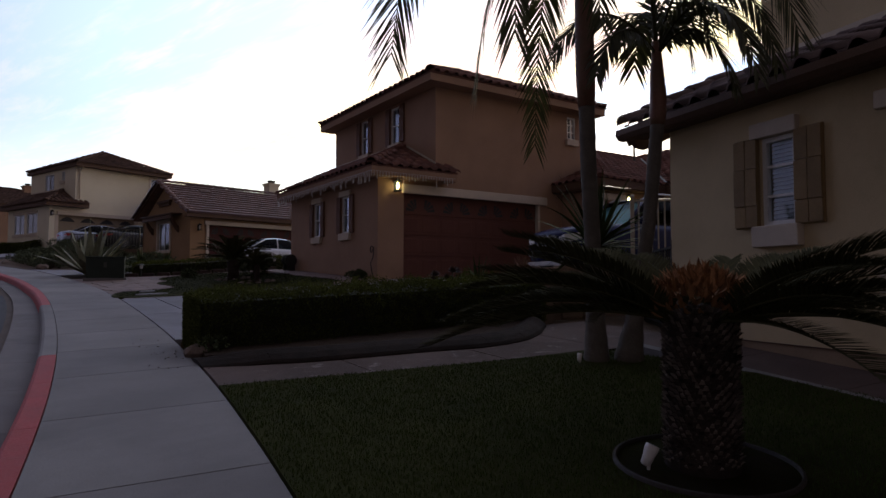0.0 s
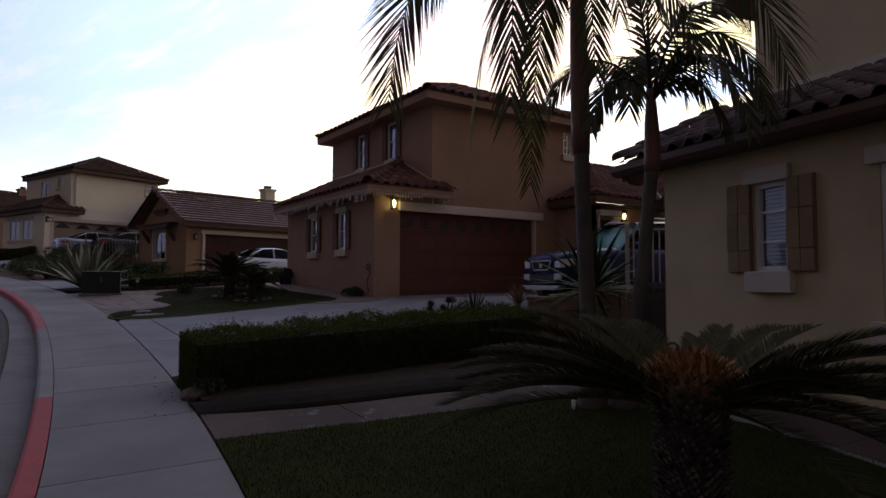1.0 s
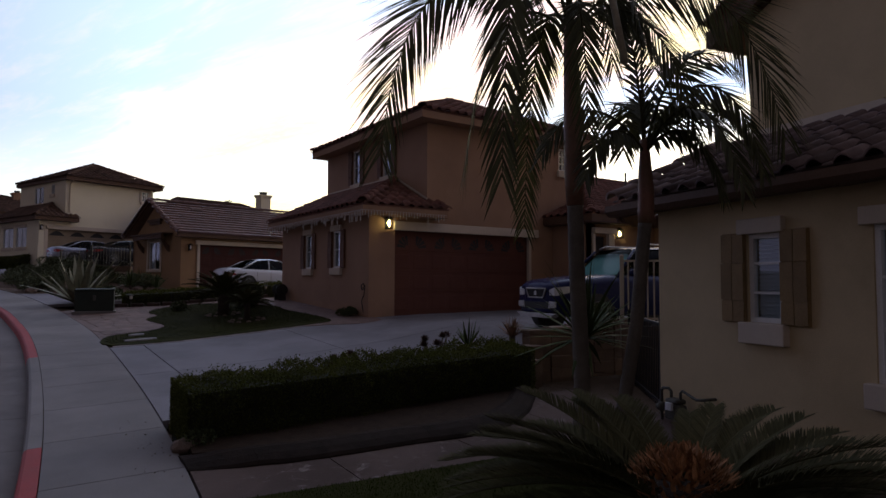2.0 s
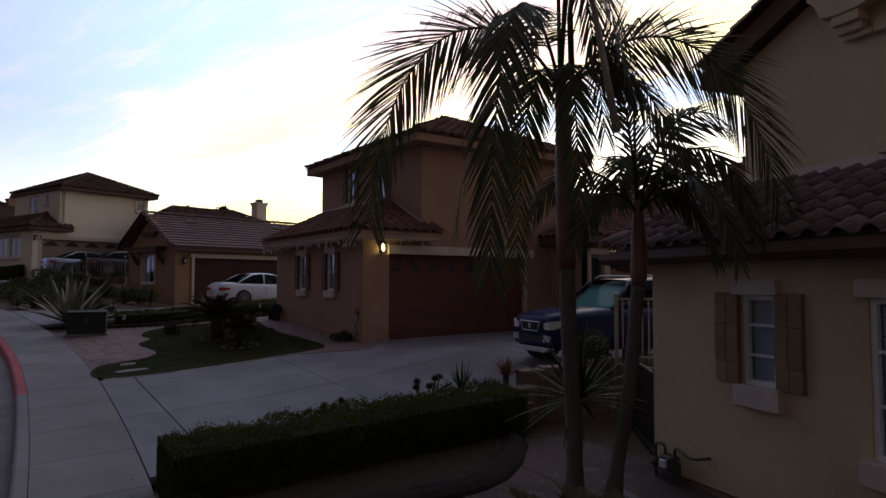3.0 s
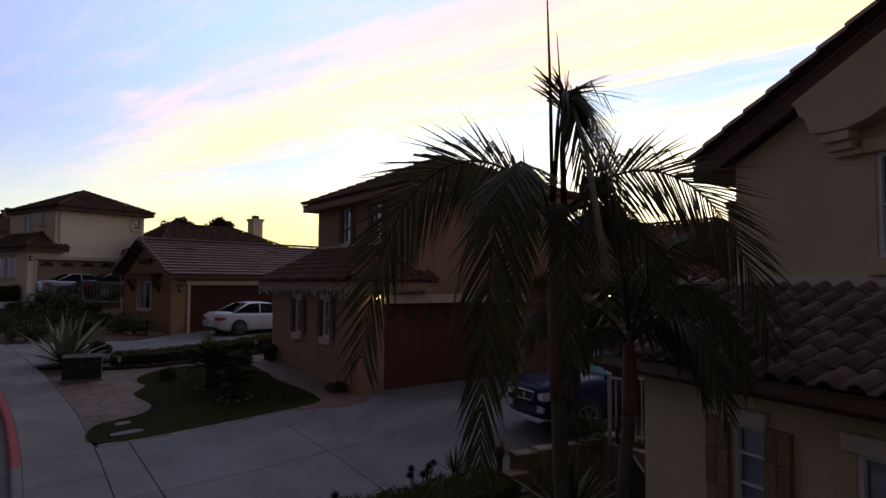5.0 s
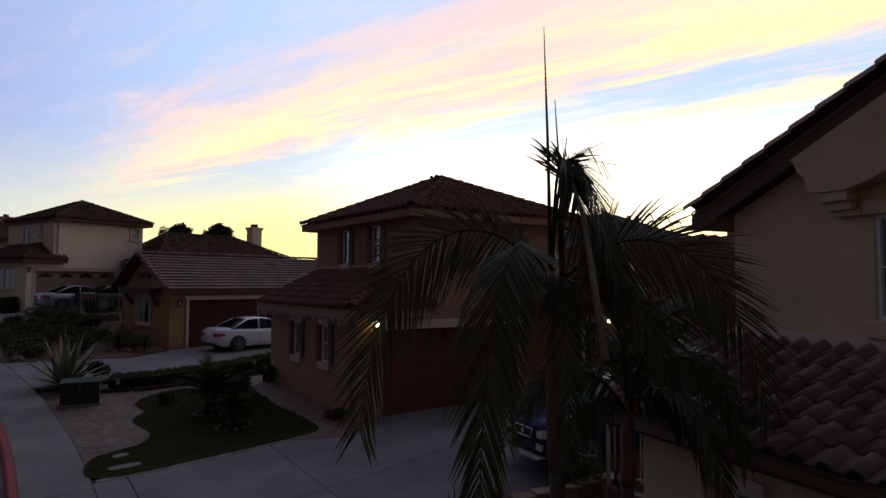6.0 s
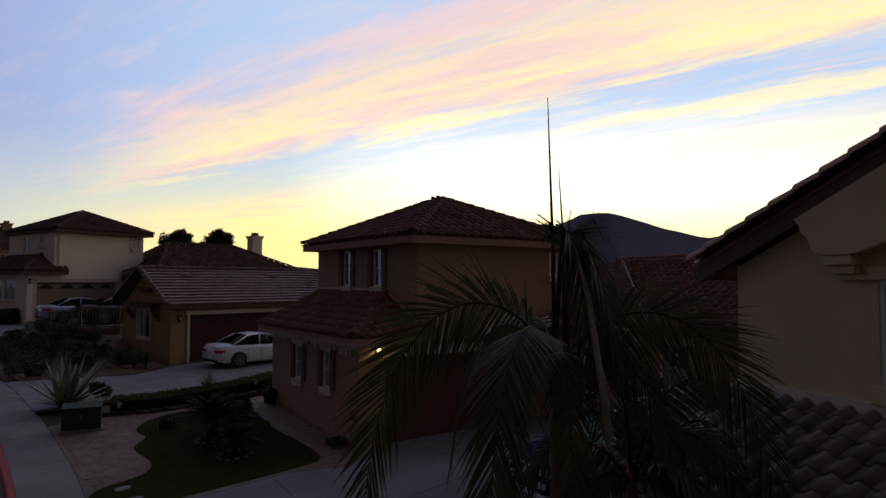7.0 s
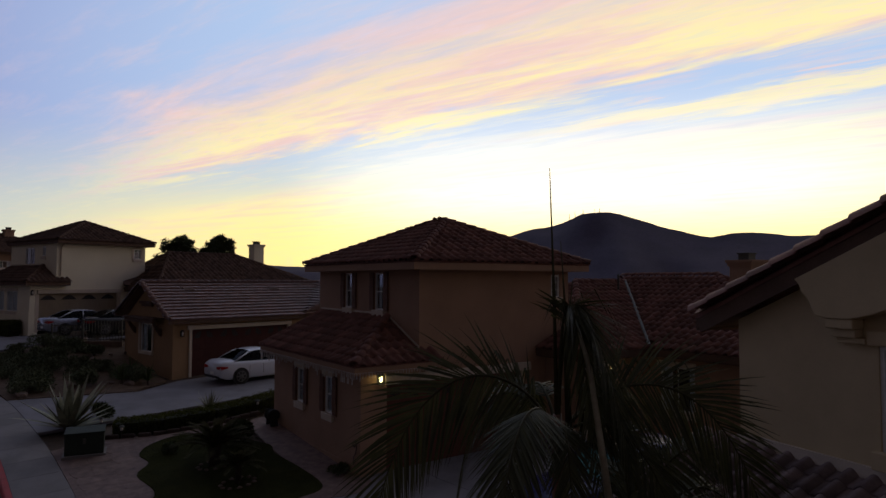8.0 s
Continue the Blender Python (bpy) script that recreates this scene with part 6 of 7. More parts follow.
def cycad(label, x, y, tall, radius, count, length, seed):
    """A small sago palm: stout scaly trunk under a round head of arching fronds."""
    rnd = random.Random(seed)
    t = thing("sago_palm", label, "sago palm", pose(x, y, g(x, y)), group="island sago palms")
    part("trunk", Mesh().tube([(0, 0, -0.05), (0.01, 0, tall * 0.5), (0, 0, tall), (0, 0, tall + 0.06)], [radius * 1.05, radius, radius * 1.1, radius * 0.6], 12), SAGO_CORE, t, smooth=True)
    for i in range(count):
        ang, ring = i * 137.508 + rnd.uniform(-12, 12), i / count
        start = Vector((0, 0, tall + 0.03)) + heading(ang) * radius * 0.8 * (1 - ring)
        line = bent_line(start, ang, 12 + 66 * ring + rnd.uniform(-6, 6), -32 + 62 * ring + rnd.uniform(-9, 9), length * (1.05 - 0.3 * ring) * rnd.uniform(0.85, 1.1), 22, rnd.uniform(-10, 10))
        rib, leaves = feather_frond(rnd, line, ang, 48, 0.16 * length ** 0.5, 0.020, 0.08, 0.6, 0.08, 0.009, 0.4, 0.0, 0.05)
        f = part("frond", rib, SAGO_LEAF, t, smooth=True)
        part("leaflet", leaves, SAGO_LEAF, f)["kind"] = "stuff"
    return t


def rosette(label, name, x, y, count, length, width, mat, seed, lift=(20, 85), sag=0.5, stem=0.0, fold=0.5, category="plant", group=""):
    """Strap leaves from one heart: agave, yucca."""
    rnd = random.Random(seed)
    t = thing(name, label, category, pose(x, y, g(x, y) + 0.01), group=group)
    if stem:
        part("stem", Mesh().tube([(0, 0, -0.05), (0.01, 0, stem * 0.6), (0, 0, stem)], [0.06, 0.05, 0.055], 10), BARK, t, smooth=True)
    for i in range(count):
        ang = i * 137.5 + rnd.uniform(-25, 25)
        e = radians(lift[0] + (lift[1] - lift[0]) * (i / count) ** 0.8 + rnd.uniform(-13, 13))
        d = heading(ang)
        way = d * math.cos(e) + Vector((0, 0, math.sin(e)))
        side = Vector((-d.y, d.x, 0))
        leaf = Mesh()
        blade(leaf, Vector((0, 0, stem)) + d * 0.03, way, side, length * rnd.uniform(0.65, 1.12), width * rnd.uniform(0.8, 1.15), sag * rnd.uniform(0.4, 1.4), 6, fold)
        part("leaf", leaf, mat, t, smooth=True)
    return t


def shrub(label, x, y, rx, high, count, leaf, mat, seed, name="shrub"):
    """A loose bush: stems and many leaves on uneven lobes."""
    rnd = random.Random(seed)
    t = thing(name, label, "shrub", pose(x, y, g(x, y)))
    lobes = [(Vector((rnd.uniform(-0.6, 0.6) * rx, rnd.uniform(-0.6, 0.6) * rx, rnd.uniform(0.35, 0.8) * high)), rnd.uniform(0.35, 0.6) * rx) for _ in range(7)]
    stems = Mesh()
    pts = []
    for c, r in lobes:
        stems.tube([(0, 0, -0.05), c * 0.5 + Vector((0, 0, 0.05)), c], [0.02, 0.014, 0.006], 5)
    for _ in range(count):
        c, r = rnd.choice(lobes)
        d = Vector((rnd.gauss(0, 1), rnd.gauss(0, 1), rnd.gauss(0, 1))).normalized()
        p = c + Vector((d.x * r, d.y * r, d.z * min(r, 0.4 * high))) * rnd.uniform(0.6, 1.05)
        if p.z > 0.02:
            pts.append((p, d))
    part("stem", stems, BARK, t)
    part("foliage", leaf_cloud(rnd, pts, leaf), mat, t)["kind"] = "stuff"
    return t


def far_tree(label, x, y, z, high, spread, seed):
    rnd = random.Random(seed)
    t = thing("tree", label, "tree", pose(x, y, z), group="far trees")
    trunk = Mesh().tube([(0, 0, -1), (0.1, 0, high * 0.3), (0.0, 0.1, high * 0.6)], [0.3, 0.22, 0.14], 8)
    pts = []
    for i in range(70):
        a, h = rnd.uniform(0, 6.28), rnd.uniform(0.45, 0.97)
        far = spread * rnd.uniform(0.1, 1.0) * math.sqrt(max(0.05, 1 - ((h - 0.50) / 0.52) ** 2))
        c = Vector((math.cos(a) * far, math.sin(a) * far, high * h))
        trunk.tube([(0, 0, high * 0.35), c * 0.6 + Vector((0, 0, high * 0.15)), c], [0.1, 0.06, 0.02], 5)
        r = spread * rnd.uniform(0.10, 0.22)
        for _ in range(260):
            d = Vector((rnd.gauss(0, 1), rnd.gauss(0, 1), rnd.gauss(0, 0.8))).normalized()
            pts.append((c + d * r * rnd.uniform(0.2, 1.2), d))
    part("trunk", trunk, BARK, t)
    part("crown", leaf_cloud(rnd, pts, 0.12), TREE_LEAF, t)["kind"] = "stuff"


def grass_sheet(label, inside, box, count, high, seed, mat=GRASS):
    rnd = random.Random(seed)
    v = [(-0.5, 0, 0), (0.5, 0, 0), (0.1, 0.25, 1)]
    mats = []
    while len(mats) < count:
        x, y = rnd.uniform(box[0], box[1]), rnd.uniform(box[2], box[3])
        if not inside(x, y):
            continue
        a, h, w = rnd.uniform(0, 6.28), high * rnd.uniform(0.6, 1.4), 0.006
        lean = rnd.uniform(0, 0.7) * h
        mats.append([[w * math.cos(a), -lean * math.sin(a), 0, x], [w * math.sin(a), lean * math.cos(a), 0, y], [0, 0, h, g(x, y) + 0.008], [0, 0, 0, 1]])
    tagged(part("grass", many(v, [(0, 1, 2)], mats), mat), label, "grass", kind="stuff")


# near garden
king_palm("tall slender palm with grey ringed trunk and drooping fronds", (4.80, 4.40, 0.68),
          [(4.80, 4.40, 0.60), (4.79, 4.41, 1.6), (4.75, 4.43, 2.6), (4.74, 4.44, 3.27)],
          [(4.74, 4.44, 3.25), (4.735, 4.445, 3.55), (4.73, 4.45, 4.05), (4.72, 4.455, 4.55), (4.705, 4.465, 5.0), (4.70, 4.47, 5.25)],
          [(186, (0.45, 1.05, 1.75, 1.0, 1.92, -1.3), -55, 0.14, 0.90, 0.08), (246, (0.8, 0.75, 2.1, 0.9, 2.24, -1.80), 0, 0.18, 0.64, 0.5), (-8, (0.55, 0.85, 1.7, 0.95, 2.1, -1.1), 55, 0.14, 0.92, 0.08),
           (332, (0.05, 1.90, 0.32, 1.80, 0.76, -0.2), 10, 0.26, 0.70, 0.16), (296, (0.05, 1.95, 0.30, 1.85, 0.60, -0.5), -8, 0.30, 0.60, 0.40), (98, (0.5, 0.8, 1.4, 0.8, 1.46, -1.85), 0, 0.2, 0.62, 0.3),
           (140, (0.5, 0.7, 1.2, 0.6, 1.45, -1.3), -30, 0.2, 0.66, 0.2), (268, (0.35, 0.4, 0.7, 0.3, 0.8, -1.2), 0, 0.22, 0.5, 0.4), (24, (0.5, 0.65, 1.3, 0.55, 1.65, -0.9), 35, 0.2, 0.7, 0.2),
           (335, (0.4, 0.45, 1.0, 0.2, 1.2, -1.2), 30, 0.2, 0.6, 0.3)],
          [(-0.01, 0.06, 2.78), (0.12, 0.08, 2.02), (0.10, -0.06, 1.62)], 5, 0.088, dense=30, stalks=[[(0.34, -0.55), (0.29, 0.1), (0.24, 0.75), (0.14, 1.2)]])
king_palm("shorter palm leaning from the same clump", (5.05, 4.24, 0.68),
          [(5.05, 4.24, 0.60), (5.15, 4.18, 1.3), (5.28, 4.12, 2.1), (5.36, 4.09, 2.9), (5.38, 4.08, 3.1)],
          [(5.38, 4.08, 3.08), (5.39, 4.08, 3.2), (5.40, 4.08, 3.4), (5.40, 4.09, 3.6), (5.40, 4.09, 3.8), (5.39, 4.10, 3.95)],
          [(200, (0.05, 0.7, 0.12, 1.2, 0.30, 1.65), 0, 0.08, 0.40, 0.0), (-38, (0.35, 0.95, 0.95, 0.75, 1.1, -0.3), 20, 0.1, 0.5, 0.2), (182, (0.35, 0.6, 0.8, 0.6, 1.05, 0.0), -25, 0.1, 0.45, 0.15),
           (82, (0.3, 0.8, 0.9, 1.0, 1.2, 0.3), 0, 0.1, 0.55, 0.1), (296, (0.45, 0.6, 0.9, 0.4, 1.1, -0.5), 0, 0.1, 0.45, 0.2),
           (20, (0.5, 0.8, 1.15, 0.8, 1.45, 0.0), 20, 0.1, 0.55, 0.15), (0, (0.2, 1.0, 0.6, 1.3, 1.0, 0.9), 25, 0.1, 0.5, 0.05),
           (215, (0.35, 0.35, 0.7, 0.2, 0.85, -0.35), -10, 0.1, 0.40, 0.25), (325, (0.3, 0.4, 0.6, 0.2, 0.75, -0.5), 10, 0.1, 0.42, 0.25)],
          [(0.0, 0.03, 1.3)], 8, 0.074, 0.038, 2.0, dense=21)
sago_palm()
spot_light(2.78, 2.20, 24, 60, 0.72)
spot_light(4.56, 4.40, 20, 120, 0.5)
box_hedge("dense dark green clipped hedge beside the driveway", [(1.66, 7.38), (3.2, 7.38), (4.9, 7.36), (6.45, 7.3)], 0.80, 0.60, 64000, 0.0145, HEDGE_LEAF, 31, 0.11)
rosette("spiky green yucca below the palms", "yucca", 5.22, 4.78, 64, 0.86, 0.062, YUCCA_LEAF, 6, (-18, 88), 0.6, 1.12, 0.35)
rosette("spiky aloe behind the hedge", "aloe", 6.05, 7.98, 22, 0.42, 0.04, YUCCA_LEAF, 16, (15, 85), 0.3, 0.5, 0.4)
grass_sheet("short green lawn grass", lambda x, y: x > edge_right(y) + 0.01 and math.hypot(x - 3.09, y - 2.08) > 0.49 and x < 5.45 and y < 5.42 - 0.185 * (x - 1.43), (0.4, 5.6, -0.5, 5.42), 75000, 0.024, 12)
grass_sheet("lawn grass with the island's shade in its green", lambda x, y: inside_poly(x, y, ISLAND), (1.8, 7.1, 14.6, 21.3), 22000, 0.045, 13, DARK_GRASS)


def aeonium(x, y, seed, low=0.48, high=0.76):
    """A branching succulent with dark flat rosettes."""
    rnd = random.Random(seed)
    t = thing("aeonium", "branching succulent with dark rosettes behind the hedge", "succulent", pose(x, y, g(x, y)), group="succulents")
    for i in range(6):
        a = i * 1.05 + rnd.uniform(-0.3, 0.3)
        top = Vector((0.20 * math.cos(a), 0.12 * math.sin(a), rnd.uniform(low, high)))
        part("stem", Mesh().tube([(0, 0, 0), (top.x * 0.5, top.y * 0.5, top.z * 0.55), top], [0.016, 0.012, 0.012], 6), BARK, t, smooth=True)
        ros = Mesh()
        for j in range(26):
            b, e = j * 2.4, 0.2 + 1.1 * j / 26
            d = Vector((math.cos(b), math.sin(b), 0))
            blade(ros, top, d * math.cos(e) + Vector((0, 0, math.sin(e))), Vector((-d.y, d.x, 0)), 0.105, 0.04, 0.0, 2, 0.3)
        part("rosette", ros, AEONIUM, t)["kind"] = "stuff"


for i, (x, y) in enumerate(((5.45, 8.0), (3.9, 7.95))):
    aeonium(x, y, 40 + i, 0.48 - 0.1 * i, 0.72 - 0.14 * i)
rosette("tuft of dry reddish stalks behind the hedge", "dry_grass_tuft", 6.85, 7.85, 90, 0.34, 0.022, DRY_GRASS, 17, (25, 88), 0.5, 0.58, 0.2)
shrub("low green shrub beside the retaining wall", 8.40, 7.42, 0.55, 0.75, 5200, 0.026, SHRUB_LEAF, 51).location.z += 0.25


def block_wall():
    """Stepped retaining wall of split-face blocks."""
    rnd = random.Random(9)
    t = thing("retaining_wall", "stepped retaining wall of tan split-face blocks", "retaining wall", pose(6.6, 7.75, 0.75), kind="structure")
    data = grid_box(0.39, 0.24, 0.188, 0.016).data("block", BLOCK)
    cap = grid_box(0.41, 0.28, 0.07, 0.012).data("cap_block", BLOCK)

    def column(x, y, top, turn):
        z = top - 0.035
        part("cap_block", cap, BLOCK, t, m=pose(x, y, z, 0, 0, turn))
        z -= 0.13
        while z > -0.1:
            part("block", data, BLOCK, t, m=pose(x + rnd.uniform(-0.006, 0.006), y + rnd.uniform(-0.008, 0.008), z, 0, 0, turn))
            z -= 0.192

    column(-0.02, -0.50, 0.55, -3)
    column(0.20, -0.33, 0.74, -3)
    for c in range(5):
        column(0.52 + c * 0.40, -0.18 - 0.09 * c, 0.97 + 0.035 * c, -13)


def bar_fence(label, a, b, z0, z1, mat, gap=0.115, bar=0.009, rail=0.016, post=0.03, name="fence", group=""):
    """Upright bars between two rails, with end posts."""
    a, b = Vector(a), Vector(b)
    l = (b - a).length
    t = thing(name, label, "fence", pose(a.x, a.y, z0, 0, 0, math.degrees(math.atan2(b.y - a.y, b.x - a.x))), group=group)
    h = z1 - z0
    for z in (0.08, h - 0.06):
        part("rail", Mesh().box(0, l, -rail, rail, z - rail, z + rail), mat, t)
    n = int(l / gap)
    data = Mesh().box(-bar, bar, -bar, bar, 0.0, h - 0.075).data("bar", mat)
    for i in range(1, n):
        part("bar", data, mat, t, m=pose(l * i / n, 0, 0))
    pd = Mesh().box(-post, post, -post, post, -0.4, h + 0.02).add([(-post - 0.01, -post - 0.01, h + 0.02), (post + 0.01, -post - 0.01, h + 0.02), (post + 0.01, post + 0.01, h + 0.02), (-post - 0.01, post + 0.01, h + 0.02), (0, 0, h + 0.06)], [(3, 2, 1, 0), (0, 1, 4), (1, 2, 4), (2, 3, 4), (3, 0, 4)]).data("post", mat)
    for x in [0.0] + [l * (i + 1) / max(1, round(l / 2)) for i in range(max(1, round(l / 2)))]:
        part("post", pd, mat, t, m=pose(x, 0, 0))


block_wall()
bar_fence("pale metal bar fence on the retaining wall", (8.53, 7.0), (10.4, 5.2), 1.80, 2.90, IRON_PALE, 0.10, 0.011)
bar_fence("black iron side gate beside the sand-coloured house", (7.0, 5.1), (8.6, 6.9), 0.85, 2.0, IRON_BLACK, 0.11, 0.008)
tagged(part("side_wall", Mesh().box(8.45, 8.62, 4.0, 6.95, 0.6, 1.78), BLOCK), "low block wall below the pale fence", "wall", kind="structure")


def gas_meter():
    t = thing("gas_meter", "grey gas meter with pipes on the stucco wall", "gas meter", pose(6.45, 3.5, 0.8, 0, 0, -102.1))
    part("body", Mesh().box(-1.16, -0.92, -0.24, -0.10, 0.08, 0.27).box(-1.14, -0.94, -0.25, -0.09, 0.27, 0.33), METER_GREY, t, "grey meter case", bevel=0.03)
    part("index", Mesh().box(-1.09, -0.99, -0.285, -0.25, 0.20, 0.29), LENS, t, "glazed index", bevel=0.006)
    part("riser", Mesh().tube([(-1.28, -0.16, -0.4), (-1.28, -0.16, 0.38), (-1.26, -0.16, 0.42), (-1.16, -0.16, 0.43), (-1.12, -0.16, 0.40), (-1.12, -0.16, 0.32)], 0.018, 8), METER_GREY, t, smooth=True)
    part("outlet", Mesh().tube([(-0.97, -0.16, 0.32), (-0.97, -0.16, 0.40), (-0.94, -0.16, 0.43), (-0.74, -0.15, 0.36), (-0.66, -0.14, 0.37), (-0.62, -0.12, 0.38), (-0.60, -0.0, 0.38)], 0.017, 8), METER_GREY, t, smooth=True)
    part("regulator", Mesh().tube([(-1.28, -0.22, 0.20), (-1.28, -0.16, 0.20), (-1.28, -0.11, 0.20)], [0.04, 0.062, 0.045], 14), METER_GREY, t, smooth=True)


gas_meter()


# ---- the uphill gardens ----
def utility_box():
    x, y = 2.27, 21.25
    t = thing("utility_box", "dark green metal utility cabinet on a concrete pad", "utility box", pose(x, y, g(x, y), 0, 0, -9))
    part("pad", Mesh().box(-0.56, 0.56, -0.48, 0.48, -0.15, 0.04), CONCRETE, t, "concrete pad", bevel=0.01)
    part("body", Mesh().box(-0.50, 0.50, -0.42, 0.42, 0.041, 0.63), BOX_GREEN, t, bevel=0.015)
    part("lid", Mesh().add([(-0.52, -0.44, 0.63), (0.52, -0.44, 0.63), (0.52, 0.44, 0.65), (-0.52, 0.44, 0.65), (-0.52, -0.44, 0.67), (0.52, -0.44, 0.67), (0.52, 0.44, 0.695), (-0.52, 0.44, 0.695)],
                           [(3, 2, 1, 0), (4, 5, 6, 7), (0, 1, 5, 4), (1, 2, 6, 5), (2, 3, 7, 6), (3, 0, 4, 7)]), BOX_GREEN, t, "sloping lid", bevel=0.012)
    part("hasp", Mesh().box(-0.04, 0.04, -0.47, -0.425, 0.35, 0.5), METER_GREY, t)


utility_box()
rosette("large grey-green agave beside the utility box", "agave", 2.1, 24.2, 44, 1.85, 0.27, AGAVE_LEAF, 61, (16, 86), 0.32, 0.0, 0.3, "agave")
box_hedge("low clipped hedge round a planted bed", [(3.3, 22.75), (4.6, 22.3), (6.2, 22.2), (7.6, 22.6), (8.8, 23.2)], 0.7, 0.42, 9000, 0.03, HEDGE_LEAF, 32)
box_hedge("dark clipped hedge under the windows of the cream house", [(1.03, 47.04), (0.2, 49.3), (-0.68, 51.63)], 0.7, 0.87, 7000, 0.045, HEDGE_LEAF, 33)
cycad("dark sago palm with drooping fronds on the lawn island", 5.02, 17.8, 0.50, 0.15, 46, 1.15, 62)
cycad("smaller dark sago palm on the lawn island", 5.15, 16.15, 0.42, 0.07, 26, 0.62, 64)
shrub("dark rounded shrub on the lawn island", 6.0, 19.3, 0.5, 0.6, 3600, 0.04, SHRUB_LEAF, 52)
shrub("low shrub on the lawn island", 4.2, 19.7, 0.28, 0.3, 900, 0.03, SHRUB_LEAF, 53)
shrub("low dark plant at the foot of the brown wall", 7.55, 15.1, 0.32, 0.22, 1200, 0.03, SHRUB_LEAF, 55)
rosette("grey spiky agave behind the low hedge", "agave", 6.3, 23.0, 30, 0.75, 0.07, AGAVE_LEAF, 63, (15, 85), 0.2, 0.15, 0.5, "agave")
for i, (x, y, r, hh) in enumerate(((1.1, 39.6, 0.6, 0.6), (2.1, 39.3, 0.7, 0.7), (3.1, 38.6, 0.7, 0.7), (0.6, 37.6, 0.7, 0.55), (2.4, 36.9, 0.7, 0.55))):
    shrub("tall grey-green shrub in the sloping bed", x, y, r, hh, 2200, 0.045, BED_LEAF, 170 + i)["group"] = "bed shrubs"
spread = random.Random(77)
for i in range(26):
    y = spread.uniform(30.5, 38.5)
    x = edge_right(y) + spread.uniform(0.5, 1.0) + spread.random() * max(0.5, 5.6 - edge_right(y) - 1.2)
    shrub("leafy dark shrub in the sloping bed", x, y, spread.uniform(0.45, 0.95), spread.uniform(0.35, 0.8), 1800, 0.045, BED_LEAF, 70 + i)["group"] = "bed shrubs"
shrub("leafy dark shrub beside the driveway", 3.2, 25.0, 0.45, 0.45, 1500, 0.05, SHRUB_LEAF, 69)
tagged(part("planting_bed", patch([(edge_right(y) + 0.05, y) for y in np.linspace(29.8, 40.6, 10)] + [(3.0, 40.7), (6.0, 38.2), (6.2, 34.0), (6.5, 31.0), (4.8, 29.2)], 0.0), BED_SOIL), "sloping bed of brown mulch", "flower bed", kind="structure")


def rock(x, y, size, seed, label="rounded brown garden rock", group="garden rocks"):
    """A rough stone."""
    bm = bmesh.new()
    bmesh.ops.create_icosphere(bm, subdivisions=2, radius=size)
    for vert in bm.verts:
        n = noise.noise(vert.co * (1.6 / size) + Vector((seed, 0, 0)))
        vert.co *= 1 + 0.35 * n
        vert.co.z *= 0.65
    me = bpy.data.meshes.new("rock")
    bm.to_mesh(me)
    bm.free()
    me.materials.append(ROCK)
    tagged(part("rock", me, ROCK, m=pose(x, y, g(x, y) + size * 0.25, 0, 0, seed * 40)), label, "rock", group=group)


rock(1.60, 6.98, 0.13, 31, "brown rough stone at the hedge corner")
for i in range(22):
    y = spread.uniform(30.0, 41.0)
    rock(spread.uniform(edge_right(y) + 0.4, 6.0), y, spread.uniform(0.1, 0.26), i)
for cx, cy in ((5.02, 17.8), (5.15, 16.15)):
    for i in range(11):
        a = i * 2 * math.pi / 11
        rock(cx + 0.42 * math.cos(a), cy + 0.34 * math.sin(a), 0.07, i + cx, "pinkish edging stone round a small bed", "edging stones")
for i, (x, y) in enumerate(((5.3, 32.6), (5.6, 30.3), (4.6, 30.6))):
    rosette("spiky plant in front of the ochre wall", "agave", x, y, 26, 0.8, 0.06, YUCCA_LEAF, 90 + i, (15, 85), 0.35, 0.2, 0.4, "agave", "spiky plants")
bar_fence("dark metal bar fence on a low wall", (4.0, 39.66), (5.72, 38.46), 3.26, 4.42, METER_GREY, 0.16, 0.013, 0.020, 0.035)
bar_fence("dark metal bar fence on a low wall", (2.6, 40.65), (3.95, 39.7), 3.02, 4.15, METER_GREY, 0.16, 0.013, 0.020, 0.035)
tagged(part("bank_wall", Mesh().box(-1.75, 2.2, -0.12, 0.12, -1.2, 0.02), BLOCK, m=pose(4.0, 39.66, 3.24, 0, 0, -34.9)), "low brown wall under the pale fence", "wall", kind="structure")
far_tree("dark leafy tree behind the roofs", 17.2, 77.0, 4.5, 7.0, 2.5, 101)
far_tree("dark leafy tree behind the roofs", 21.75, 76.5, 4.5, 7.4, 2.3, 102)


# ---- vehicles ----
def loft(rows, close_ends=True):
    """Skin across a list of equal rings."""
    n, v, f = len(rows[0]), [], []
    for r in rows:
        v += r
    for i in range(len(rows) - 1):
        for j in range(n - 1):
            a = i * n + j
            f.append((a, a + 1, a + n + 1, a + n))
    if close_ends:
        f += [tuple(reversed(range(n))), tuple(range((len(rows) - 1) * n, len(rows) * n))]
    return Mesh().add(v, f)


def curve_at(x, pts):
    return float(np.interp(x, [p[0] for p in pts], [p[1] for p in pts]))


